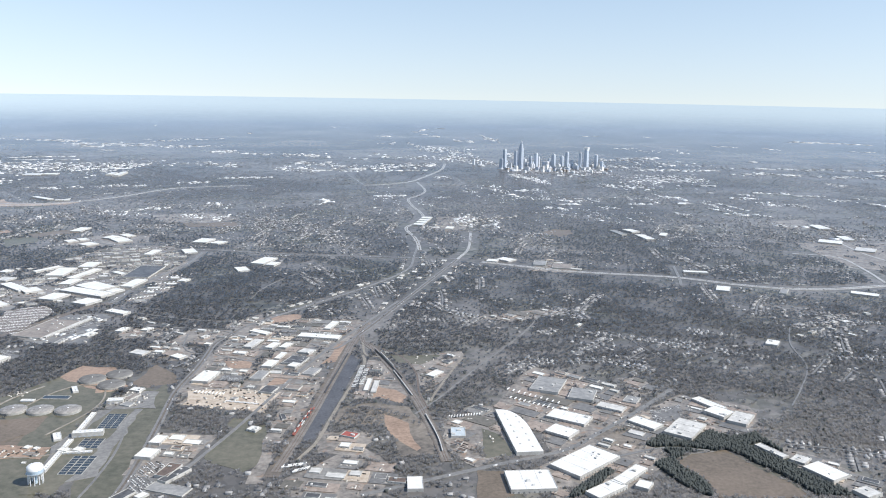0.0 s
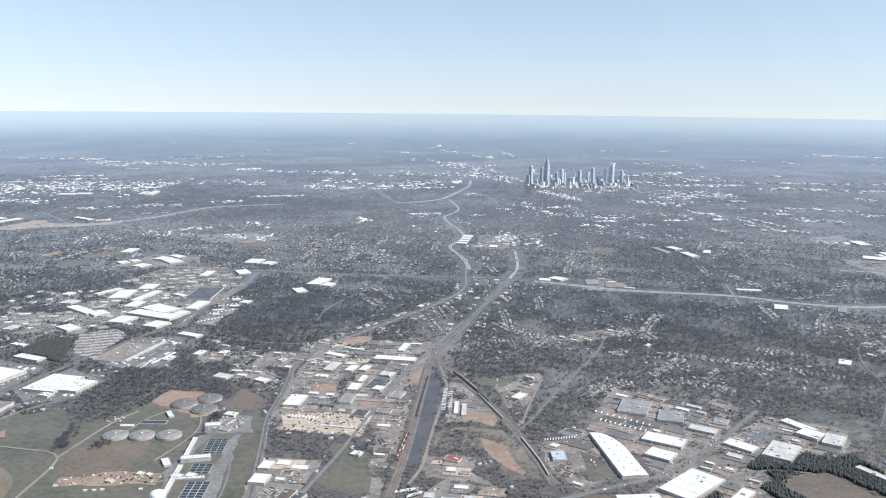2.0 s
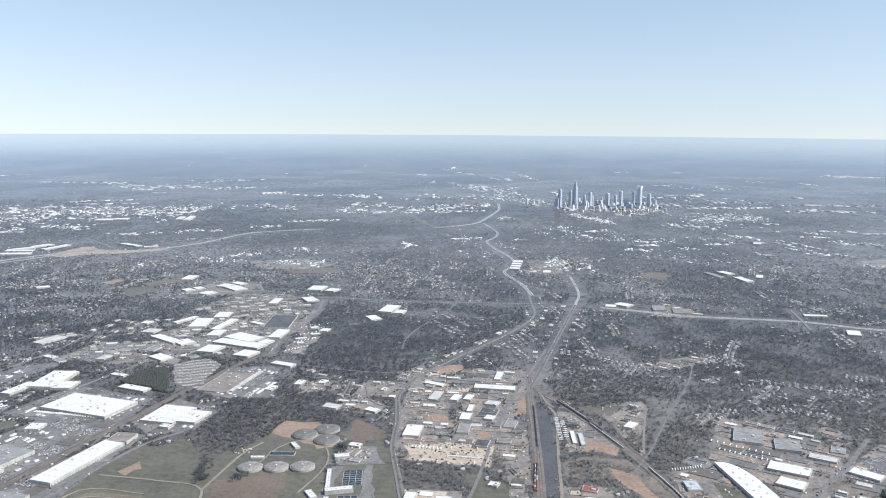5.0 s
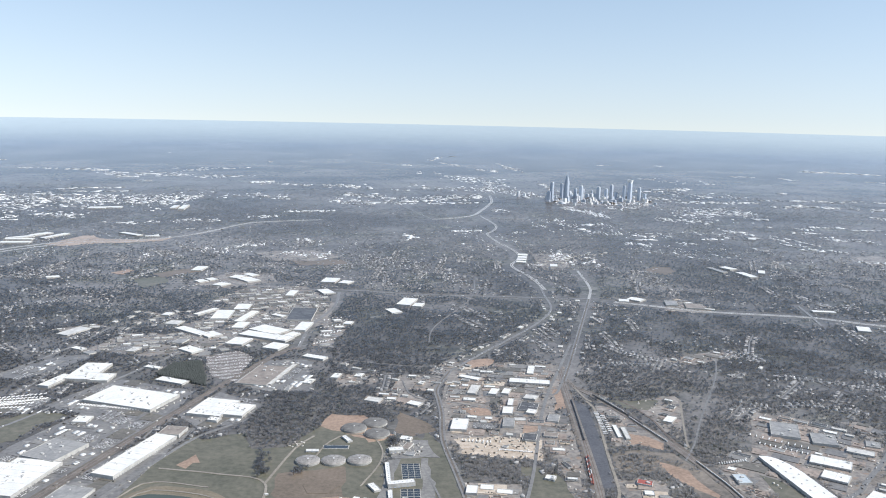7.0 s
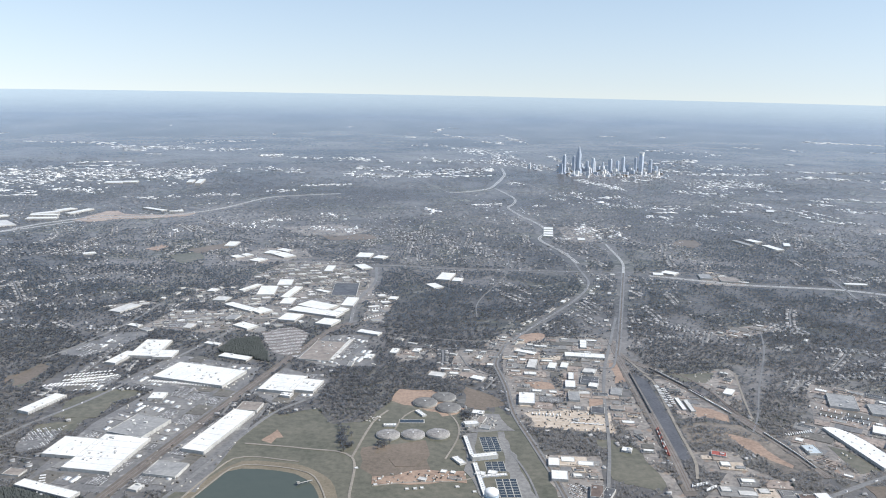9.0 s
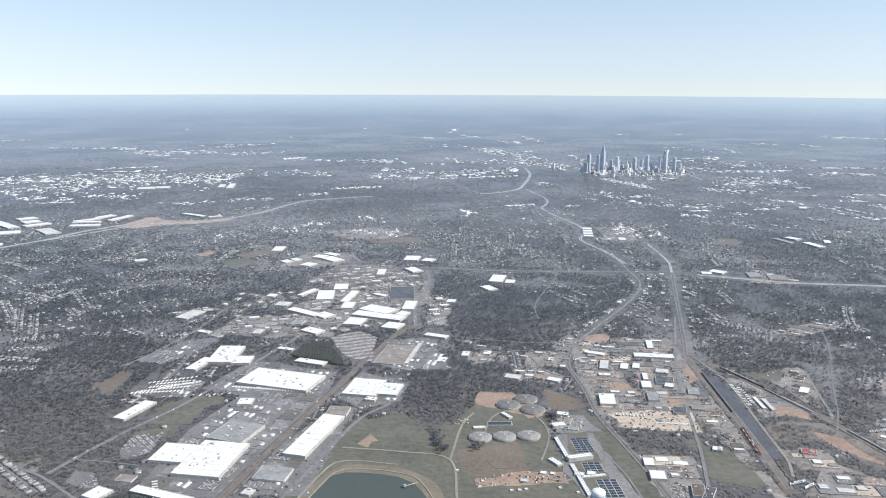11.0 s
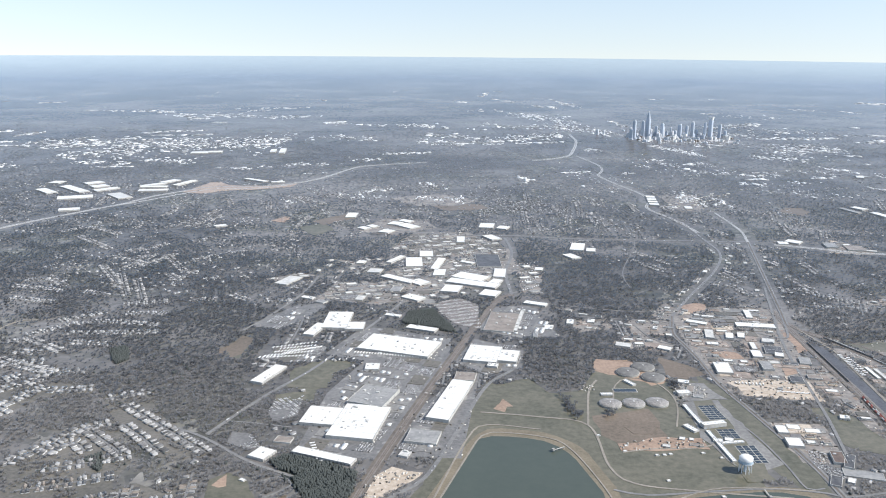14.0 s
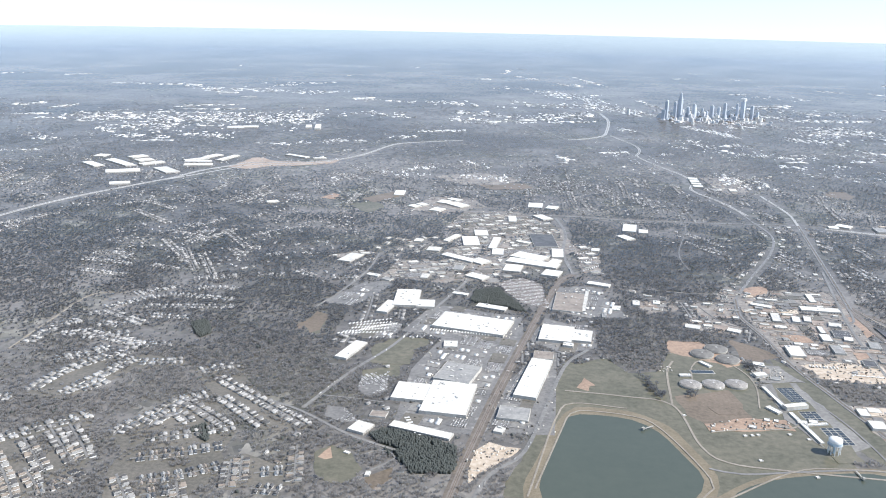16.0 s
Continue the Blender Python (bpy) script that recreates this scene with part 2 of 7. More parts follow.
M = {
    "ground": plain_material(),
    "grass_field": surface("winter_grass", (0.088, 0.089, 0.062), (0.18, 0.165, 0.125), grain=0.5, patches=0.06),
    "brown_field": surface("brown_grass", (0.12, 0.098, 0.07), (0.22, 0.175, 0.135), grain=0.9, patches=0.06),
    "dirt_bank": surface("dry_bank", (0.14, 0.12, 0.08), (0.25, 0.21, 0.15), grain=1.2, patches=0.08),
    "bare_soil": surface("orange_clay", (0.22, 0.155, 0.112), (0.42, 0.305, 0.225), grain=0.9, patches=0.12),
    "site_earth": surface("site_earth", (0.27, 0.2, 0.15), (0.48, 0.385, 0.305), grain=0.3, patches=0.05),
    "sand_yard": surface("pale_sand", (0.34, 0.27, 0.2), (0.62, 0.54, 0.45), grain=0.7, patches=0.15),
    "gravel_lot": surface("gravel_lot", (0.115, 0.106, 0.096), (0.36, 0.325, 0.287), grain=0.6, patches=0.12, spots=(0.27, 0.2, 0.15), spot_at=0.6),
    "auto_yard": surface("brown_yard", (0.15, 0.135, 0.125), (0.26, 0.235, 0.215), grain=0.9, patches=0.1),
    "red": surface("red_roof", (0.3, 0.08, 0.06), (0.42, 0.13, 0.1), grain=0.9),
    "car_park": surface("worn_asphalt", (0.118, 0.115, 0.112), (0.235, 0.228, 0.218), grain=0.9, patches=0.08, spots=(0.3, 0.29, 0.275), spot_at=0.6),
    "concrete_yard": surface("pale_concrete", (0.15, 0.145, 0.137), (0.29, 0.28, 0.262), grain=0.8, patches=0.1),
    "verge": surface("brown_earth", (0.1, 0.085, 0.07), (0.2, 0.17, 0.14), grain=0.9, patches=0.15),
    "scrub_slope": surface("scrubby_slope", (0.1, 0.089, 0.075), (0.29, 0.25, 0.205), grain=0.5, patches=0.1),
    "plot_dirt": surface("pinkish_dirt", (0.19, 0.152, 0.125), (0.41, 0.345, 0.295), grain=0.8, patches=0.15),
    "lawn": surface("winter_lawn", (0.1, 0.094, 0.078), (0.2, 0.182, 0.155), grain=0.9, patches=0.06),
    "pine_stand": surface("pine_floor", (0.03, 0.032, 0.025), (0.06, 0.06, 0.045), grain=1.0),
    "rail_bed": surface("dark_ballast", (0.068, 0.068, 0.073), (0.135, 0.135, 0.142), grain=1.4, patches=0.1),
    "rail_track": surface("brown_ballast", (0.13, 0.115, 0.1), (0.26, 0.235, 0.205), grain=1.0, patches=0.2),
    "road": surface("grey_road", (0.15, 0.148, 0.143), (0.25, 0.243, 0.232), grain=1.0, patches=0.1),
    "highway": surface("concrete_road", (0.3, 0.295, 0.28), (0.46, 0.45, 0.43), grain=1.0, patches=0.1),
    "dirt_road": surface("dirt_road", (0.2, 0.178, 0.145), (0.34, 0.305, 0.255), grain=1.0, patches=0.1),
    "reservoir": surface("reservoir_water", (0.068, 0.082, 0.068), (0.08, 0.094, 0.077), grain=0.3, patches=0.05, rough=0.12, haze_gloss=False),
    "basin": surface("basin_water", (0.03, 0.042, 0.056), (0.05, 0.066, 0.085), grain=0.5, rough=0.15, haze_gloss=False),
    "white": surface("white_roof", (0.66, 0.66, 0.64), (0.86, 0.85, 0.83), grain=0.9, patches=0.15, rough=0.6),
    "pale": surface("pale_roof", (0.45, 0.44, 0.42), (0.66, 0.65, 0.62), grain=0.9, patches=0.2),
    "grey": surface("grey_roof", (0.22, 0.22, 0.22), (0.36, 0.355, 0.34), grain=0.9, patches=0.2),
    "tan": surface("tan_roof", (0.2, 0.17, 0.145), (0.34, 0.3, 0.26), grain=0.9, patches=0.2),
    "brown": surface("brown_roof", (0.1, 0.075, 0.06), (0.2, 0.15, 0.12), grain=0.9, patches=0.2),
    "dark": surface("dark_roof", (0.06, 0.06, 0.062), (0.14, 0.138, 0.138), grain=0.9, patches=0.2),
    "blue": surface("blue_roof", (0.42, 0.48, 0.52), (0.55, 0.6, 0.63), grain=0.9, patches=0.2),
    "wall": surface("panel_wall", (0.34, 0.33, 0.31), (0.55, 0.54, 0.51), grain=1.4, patches=0.3, haze_gloss=False),
    "door": surface("dock_door", (0.12, 0.13, 0.14), (0.3, 0.3, 0.3), grain=2.0, haze_gloss=False),
    "steel": surface("grey_steel", (0.3, 0.31, 0.32), (0.55, 0.56, 0.56), grain=3.0, rough=0.45, metal=0.4, haze_gloss=False),
    "trees": surface("bare_twigs", (0.268, 0.266, 0.268), (0.5, 0.496, 0.498), grain=0.2, patches=0.045, island=0.12, rough=0.95, haze_gloss=False, twigs=0.62, porous=0.46),
    # distance haze is put into these twig colours: bluer, then paler
    "mid_trees": surface("lightly_hazed_twigs", (0.14, 0.153, 0.173), (0.288, 0.306, 0.338), grain=0.16, patches=0.03, island=0.12, rough=0.95, haze_gloss=False, twigs=0.6, porous=0.4),
    "far_trees": surface("hazed_twigs", (0.128, 0.155, 0.19), (0.268, 0.312, 0.37), grain=0.12, patches=0.02, island=0.12, rough=0.95, haze_gloss=False, twigs=0.6, porous=0.36),
    "distant_trees": surface("pale_hazed_twigs", (0.19, 0.22, 0.262), (0.33, 0.37, 0.425), grain=0.12, patches=0.02, island=0.12, rough=0.95, haze_gloss=False, twigs=0.6, porous=0.4),
    "pines": surface("pine_needles", (0.09, 0.104, 0.103), (0.152, 0.168, 0.163), grain=0.6, island=0.25, rough=0.9, haze_gloss=False, twigs=0.35),
    "house_wall": surface("siding", (0.28, 0.28, 0.28), (0.7, 0.7, 0.69), grain=1.0, island=0.7, haze_gloss=False),
    "house_roof": surface("shingles", (0.09, 0.088, 0.086), (0.42, 0.41, 0.4), grain=1.0, island=0.8),
    "far_roof": surface("distant_roofs", (0.17, 0.17, 0.17), (0.86, 0.86, 0.85), grain=0.2, island=0.9, tones=(0.14, 0.8)),
    "stored_cars": surface("stored_cars", (0.12, 0.1, 0.095), (0.86, 0.85, 0.84), grain=2.0, island=0.9, rough=0.4, haze_gloss=False),
    "cars": surface("car_paint", (0.04, 0.04, 0.044), (0.62, 0.62, 0.62), grain=2.0, island=0.9, rough=0.4, haze_gloss=False),
    "clutter": surface("yard_goods", (0.07, 0.065, 0.06), (0.6, 0.57, 0.52), grain=1.0, island=0.85, haze_gloss=False),
    "paint_white": surface("white_paint", (0.72, 0.72, 0.71), (0.84, 0.84, 0.83), grain=1.0, rough=0.5, haze_gloss=False),
    "paint_blue": surface("pale_blue_paint", (0.42, 0.52, 0.6), (0.5, 0.6, 0.68), grain=1.0, rough=0.5, haze_gloss=False),
    "concrete": surface("weathered_concrete", (0.25, 0.245, 0.23), (0.46, 0.45, 0.42), grain=1.2, patches=0.35, haze_gloss=False),
    "dome": surface("stained_dome", (0.19, 0.18, 0.168), (0.37, 0.35, 0.325), grain=0.9, patches=0.5, spots=(0.15, 0.135, 0.122), spot_at=0.58),
    "grey_dome": surface("grey_dome", (0.13, 0.13, 0.13), (0.22, 0.217, 0.212), grain=0.9, patches=0.4, haze_gloss=False),
    "red_paint": surface("red_paint", (0.24, 0.085, 0.07), (0.34, 0.14, 0.12), grain=2.0, haze_gloss=False),
    # tower faces: distance haze is mixed into the colours, paler and bluer
    "glass_dark_hazed": surface("hazed_dark_glass", (0.37, 0.42, 0.49), (0.46, 0.51, 0.58), grain=0.5, rough=0.4, haze_gloss=False),
    "glass_blue_hazed": surface("hazed_blue_glass", (0.44, 0.495, 0.57), (0.54, 0.6, 0.68), grain=0.5, rough=0.35, haze_gloss=False),
    "stone": surface("hazed_pale_stone", (0.52, 0.54, 0.57), (0.66, 0.68, 0.71), grain=0.5, haze_gloss=False),
    "spandrel": surface("hazed_spandrels", (0.43, 0.48, 0.55), (0.52, 0.57, 0.64), grain=0.5, haze_gloss=False),
}


# ---- mesh helpers ----
def mesh_of(name, verts, faces):
    me = bpy.data.meshes.new(name)
    me.from_pydata([tuple(v) for v in verts], [], faces)
    me.update()
    return me


def bulk(name, verts, faces, material):
    """One mesh from arrays of points and equal-sided faces, for what nobody could count."""
    verts, faces = np.asarray(verts, np.float32), np.asarray(faces, np.int32)
    me = bpy.data.meshes.new(name)
    n, k = faces.shape
    me.vertices.add(len(verts))
    me.vertices.foreach_set("co", verts.ravel())
    me.loops.add(n * k)
    me.loops.foreach_set("vertex_index", faces.ravel())
    me.polygons.add(n)
    me.polygons.foreach_set("loop_start", np.arange(0, n * k, k, dtype=np.int32))
    me.update(calc_edges=True)
    me.materials.append(M[material])
    return me


def part(name, me, material, parent, label="", at=None):
    if not me.materials:
        me.materials.append(M[material])
    ob = new(name, me)
    ob.parent = parent
    if at is not None:
        ob.matrix_basis = at
    return tagged(ob, label)


def thing(name, x, y, turn, label, category, group="", kind=""):
    e = new(name)
    e.matrix_basis = pose(x, y, 0, 0, 0, turn)
    return tagged(e, label, category, group, kind)


def box_mesh(name, l, w, z0, z1, x=0.0, y=0.0, bevel=0.0):
    bm = bmesh.new()
    bmesh.ops.create_cube(bm, size=1, matrix=Matrix.Translation((x, y, (z0 + z1) / 2)) @ Matrix.Diagonal((l, w, z1 - z0, 1)))
    if bevel:
        bmesh.ops.bevel(bm, geom=bm.edges[:], offset=bevel, segments=1, affect="EDGES")
    me = bpy.data.meshes.new(name)
    bm.to_mesh(me)
    bm.free()
    return me


# ---- which land is taken ----
CELL, X0, Y0, NX, NY = 0.5, -560.0, 90.0, 1840, 1800
taken = np.zeros((NY, NX), bool)
built = np.zeros((NY, NX), bool)
pines_at = np.zeros((NY, NX), bool)
deep = np.zeros((NY, NX), bool)
soft = np.zeros((NY, NX), bool)
kept = np.zeros((NY, NX), bool)


def window(pts, pad=1.0):
    p = np.array(pts, float)
    i0, j0 = np.floor((p.min(0) - pad - (X0, Y0)) / CELL).astype(int)
    i1, j1 = np.ceil((p.max(0) + pad - (X0, Y0)) / CELL).astype(int)
    i0, j0, i1, j1 = max(i0, 0), max(j0, 0), min(i1, NX), min(j1, NY)
    if i0 >= i1 or j0 >= j1:
        return None
    gx, gy = np.meshgrid(X0 + (np.arange(i0, i1) + 0.5) * CELL, Y0 + (np.arange(j0, j1) + 0.5) * CELL)
    return (slice(j0, j1), slice(i0, i1)), gx, gy


def inside(pts, gx, gy):
    r = np.zeros(gx.shape, bool)
    for (ax, ay), (bx, by) in zip(pts, pts[1:] + pts[:1]):
        if ay != by:
            r ^= ((ay > gy) != (by > gy)) & (gx < (bx - ax) * (gy - ay) / (by - ay) + ax)
    return r


def mark(grid, pts):
    w = window(pts)
    if w:
        grid[w[0]] |= inside(list(pts), w[1], w[2])


def mark_line(grid, pts, half):
    for (ax, ay), (bx, by) in zip(pts, pts[1:]):
        w = window([(ax, ay), (bx, by)], half + 1)
        if w:
            dx, dy = bx - ax, by - ay
            s = np.clip(((w[1] - ax) * dx + (w[2] - ay) * dy) / (dx * dx + dy * dy + 1e-9), 0, 1)
            grid[w[0]] |= np.hypot(w[1] - ax - s * dx, w[2] - ay - s * dy) < half


def is_free(grid, x, y):
    i, j = ((np.asarray(x) - X0) / CELL).astype(int), ((np.asarray(y) - Y0) / CELL).astype(int)
    ok = (i >= 0) & (j >= 0) & (i < NX) & (j < NY)
    return ~(grid[np.clip(j, 0, NY - 1), np.clip(i, 0, NX - 1)] & ok)


def deep_wood(*pts):
    """Woods with no house in them."""
    mark(deep, pts)


def spline(pts, step=3.0):
    """A smooth line through the given turning points."""
    p = [Vector((*q, 0)) for q in pts]
    p = [2 * p[0] - p[1]] + p + [2 * p[-1] - p[-2]]
    line = []
    for a, b, c, d in zip(p, p[1:], p[2:], p[3:]):
        n = max(2, int((c - b).length / step))
        for k in range(n):
            t = k / n
            line.append(0.5 * (2 * b + (c - a) * t + (2 * a - 5 * b + 4 * c - d) * t * t + (3 * b - a - 3 * c + d) * t ** 3))
    return [(v.x, v.y) for v in line] + [(p[-2].x, p[-2].y)]


# ---- ground ----
LABELS = {
    "grass_field": ("field of thin green winter grass", "grass"), "brown_field": ("open field of dry brown grass", "field"),
    "dirt_bank": ("dry grassy bank round the reservoir", "bank"), "bare_soil": ("patch of bare orange clay", "soil"),
    "site_earth": ("cleared pale clay of a building site beside the highway", "soil"),
    "sand_yard": ("pale sandy storage yard", "yard"), "gravel_lot": ("grey gravel and asphalt yard", "yard"),
    "car_park": ("worn grey asphalt car park", "car park"), "pine_stand": ("dark floor under a stand of pines", "ground"),
    "auto_yard": ("pale gravel yard packed with parked cars", "yard"),
    "concrete_yard": ("pale concrete yard round the basins", "yard"),
    "verge": ("strip of bare brown earth along the railway", "verge"), "scrub_slope": ("scrubby slope of brown earth", "slope"),
    "lawn": ("brown winter lawns between the houses", "lawn"),
    "rail_bed": ("dark ballast of a railway yard", "railway"), "reservoir": ("reservoir of still grey-green water", "water"),
    "road": ("grey asphalt road", "road"), "highway": ("pale concrete highway", "highway"), "dirt_road": ("pale dirt track", "track"),
    "rail_track": ("railway line on brown ballast", "railway"),
}
# flat land that rises very gently to low hills along the horizon
SEGMENTS, RINGS = 256, [1700 + 3160 * k / 24 for k in range(25)]
verts = [(-100 + r * math.cos(2 * math.pi * k / SEGMENTS), r * math.sin(2 * math.pi * k / SEGMENTS), 26 * ((r - 1700) / 3160) ** 2) for r in RINGS for k in range(SEGMENTS)]
faces = [tuple(range(SEGMENTS))]
for j in range(len(RINGS) - 1):
    faces += [(j * SEGMENTS + k, (j + 1) * SEGMENTS + k, (j + 1) * SEGMENTS + (k + 1) % SEGMENTS, j * SEGMENTS + (k + 1) % SEGMENTS) for k in range(SEGMENTS)]
me = bpy.data.meshes.new("ground")
me.from_pydata(verts, [], faces)
for p in me.polygons:
    p.use_smooth = True
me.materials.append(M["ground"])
tagged(new("ground", me), "wide plain of leafless grey-brown woods reaching the horizon", "ground", kind="structure")
layer = 0.02
car_parks, yards, driven = [], [], []


def area(kind, *pts):
    """A piece of land of one kind, with an uneven outline, a little above the last one."""
    global layer
    layer += 0.001
    rnd = random.Random(len(pts) * 7 + int(pts[0][0] * 13 + pts[0][1]))
    n = len(pts)
    ring = []
    rough = {"reservoir": 0.0, "car_park": 0.1, "rail_bed": 0.0, "bare_soil": 1.3, "dirt_bank": 0.2}.get(kind, 0.7)
    for k in range(n):
        a, b = Vector(pts[k]), Vector(pts[(k + 1) % n])
        m = max(1, int((b - a).length / 4))
        for i in range(m):
            q = a.lerp(b, i / m)
            ring.append((q.x + rnd.uniform(-rough, rough), q.y + rnd.uniform(-rough, rough)))
    if kind == "reservoir" or kind == "dirt_bank":
        for _ in range(1):
            ring = [((a[0] + 2 * b[0] + c[0]) / 4, (a[1] + 2 * b[1] + c[1]) / 4) for a, b, c in zip(ring[-1:] + ring[:-1], ring, ring[1:] + ring[:1])]
    top = [(x, y, layer) for x, y in ring]
    low = [(x, y, -0.05) for x, y in ring]
    n = len(ring)
    me = mesh_of(kind, top + low, [tuple(range(n))] + [(k, k + n, (k + 1) % n + n, (k + 1) % n) for k in range(n)])
    me.materials.append(M[kind])
    tagged(new(kind, me), LABELS[kind][0], LABELS[kind][1], kind="structure")
    mark({"pine_stand": pines_at, "gravel_lot": soft, "scrub_slope": soft, "lawn": soft}.get(kind, taken), ring)
    size = abs(sum(a[0] * b[1] - b[0] * a[1] for a, b in zip(pts, pts[1:] + pts[:1]))) / 2
    works = kind == "car_park" and size > 260
    if works:
        yards.append((ring, 0.3))
    elif kind not in ("gravel_lot", "scrub_slope", "lawn"):
        mark(kept, ring)
    if kind in ("car_park", "auto_yard") and not works:
        car_parks.append((ring, 0.95 if kind == "auto_yard" else 0.45))
    if kind in ("gravel_lot", "sand_yard") and pts[0][1] < 420:
        yards.append((ring, 0.2 if kind == "gravel_lot" else 0.1))


def ribbon(name, line, left, right, z, material):
    verts, faces = [], []
    for k, (x, y) in enumerate(line):
        a, b = line[max(k - 1, 0)], line[min(k + 1, len(line) - 1)]
        d = Vector((b[0] - a[0], b[1] - a[1])).normalized()
        for s in (left, right):
            verts.append((x - d.y * s, y + d.x * s, z))
        verts += [(x - d.y * right, y + d.x * right, -0.02), (x - d.y * left, y + d.x * left, -0.02)]
    for k in range(len(line) - 1):
        for i in range(4):
            if i != 2:
                faces.append((4 * k + i, 4 * k + (i + 1) % 4, 4 * k + 4 + (i + 1) % 4, 4 * k + 4 + i))
    me = mesh_of(name, verts, faces)
    me.materials.append(M[material])
    return me


way_level = 0.11


def way(kind, width, *pts):
    global way_level
    way_level += 0.001
    line = spline(pts)
    ob = new(kind, ribbon(kind, line, width / 2, -width / 2, way_level, kind))
    tagged(ob, LABELS[kind][0], LABELS[kind][1], kind="structure")
    far = 4.0 if kind == "highway" else 1.8 if width > 1 and sum(p[1] for p in pts) / len(pts) > 330 else 0.0
    mark_line(taken, line, width / 2 + far + {"verge": -0.6, "highway": 0.9, "rail_track": 0.5}.get(kind, 0.45))
    mark_line(kept, line, width / 2 + 0.3)
    if kind in ("road", "highway") and width >= 1.2:
        driven.append((line, width))
    if kind == "road" and width >= 1.9:
        part("median", ribbon("median", line, 0.16 * width, -0.16 * width, way_level + 0.02, "verge"), "verge", ob, "strip of brown grass between the carriageways")
    if kind == "highway" and width > 2.1:
        part("median", ribbon("median", line, 0.18, -0.18, way_level + 0.03, "brown_field"), "brown_field", ob, "strip of brown grass")
    if kind in ("rail_track", "rail_bed"):
        for k in range(2 if kind == "rail_track" else 3):
            s = (k - (0.5 if kind == "rail_track" else 1)) * width * 0.3
            part("track", ribbon("track", line, s + 0.09, s - 0.09, way_level + 0.02, "brown"), "brown", ob)


area("grass_field", (-84, 239), (-78, 226), (-76, 208), (-74, 187), (-72, 172), (-73, 161), (-80, 162), (-84.1, 175.3), (-85.0, 191.1), (-85.9, 210.9), (-88.9, 220.8))
area("brown_field", (-93, 255), (-84, 248), (-81, 239), (-89.8, 233.8), (-94, 239))
area("gravel_lot", (-105.7, 271.7), (-95, 281), (-88, 274), (-82, 266), (-89, 260), (-103.7, 264.6))
area("gravel_lot", (-82, 305), (-72, 320), (-70, 311), (-75, 297), (-82, 297))
area("gravel_lot", (-94, 296), (-77, 295), (-80, 278), (-96.9, 278.4))
area("gravel_lot", (-118.8, 297.9), (-101.8, 297.9), (-102.8, 285.8), (-116.9, 280.8))
area("car_park", (-70, 185), (-62, 186), (-63, 176), (-62, 171), (-69, 168), (-71, 176))
area("grass_field", (-160.5, 204.6), (-158.5, 216.5), (-152.6, 230.4), (-140.9, 235.5), (-135.0, 219.6), (-134.1, 204.7), (-135.1, 187.9), (-150.7, 187.8))
area("grass_field", (-156.6, 232.4), (-145.8, 226.5), (-135.0, 222.6), (-126.2, 224.6), (-114.7, 248.4), (-95.7, 232.8), (-96.8, 212.8), (-93.9, 186.1), (-86.2, 154.6), (-101.9, 124.9), (-185, 121), (-182.9, 151.2), (-162.4, 205.6))
area("dirt_bank", (-164.4, 188.8), (-158.5, 198.7), (-140.9, 195.8), (-132.1, 186.9), (-126.3, 160.3), (-130.2, 149.4), (-143.8, 136.6), (-178.0, 136.4), (-178.1, 153.1))
area("reservoir", (-161.4, 191.8), (-157.5, 193.8), (-141.9, 190.9), (-136.0, 182.9), (-130.2, 158.3), (-133.1, 152.4), (-142.9, 141.5), (-172.2, 140.4), (-174.1, 153.2))
area("dirt_bank", (-134.1, 147.4), (-124.3, 154.9), (-114.5, 160.9), (-104.7, 163.2), (-92.0, 165.2), (-84.2, 165.6), (-75, 162.5), (-72, 157), (-70, 140), (-85.2, 126.9), (-120, 120), (-141.0, 131.6))
area("reservoir", (-127.5, 149.8), (-121.5, 155.1), (-114.5, 158.5), (-104.7, 160.7), (-92.3, 162.5), (-85.9, 163.2), (-79.3, 160.5), (-76, 157.6), (-74, 148), (-87.2, 131.9), (-121.5, 125.8), (-135.1, 133.6))
area("bare_soil", (-116.8, 252.5), (-105.7, 251.5), (-94.8, 234.8), (-100.6, 228.8), (-107.5, 234.7), (-117.7, 242.4))
area("bare_soil", (-154.6, 215.6), (-153.1, 214.6), (-152.2, 217.6), (-150.2, 212.6), (-151.7, 211.6), (-152.2, 209.1), (-154.1, 211.1))
area("brown_field", (-125.2, 206.8), (-106.6, 211.8), (-106.6, 193.0), (-120.4, 185.0), (-125.2, 193.9))
area("car_park", (-212, 182), (-208, 223), (-198, 251), (-172.9, 256.4), (-166.8, 250.3), (-186, 179))
area("car_park", (-213, 257), (-204, 280), (-197, 286), (-166.9, 273.6), (-167.8, 250.3), (-194.2, 249.0))
area("car_park", (-247, 287), (-232, 314), (-222, 317), (-219, 312), (-233, 284))
area("car_park", (-236, 252), (-227, 267), (-213, 262), (-215, 249))
area("car_park", (-183.0, 180.8), (-180.1, 207.5), (-163.8, 240.3), (-157.8, 239.3), (-166.3, 179.8))
area("car_park", (-166.8, 250.3), (-157.9, 273.6), (-140.8, 261.5), (-142.7, 244.4), (-155.8, 238.3))
area("auto_yard", (-173.1, 315.0), (-168.1, 321.1), (-162.1, 324.1), (-154.0, 316.0), (-154.9, 285.7), (-164.0, 289.7), (-171.1, 305.9))
area("car_park", (-157.0, 285.7), (-149.0, 313.0), (-132.0, 314.1), (-124.8, 275.7), (-145.9, 275.7))
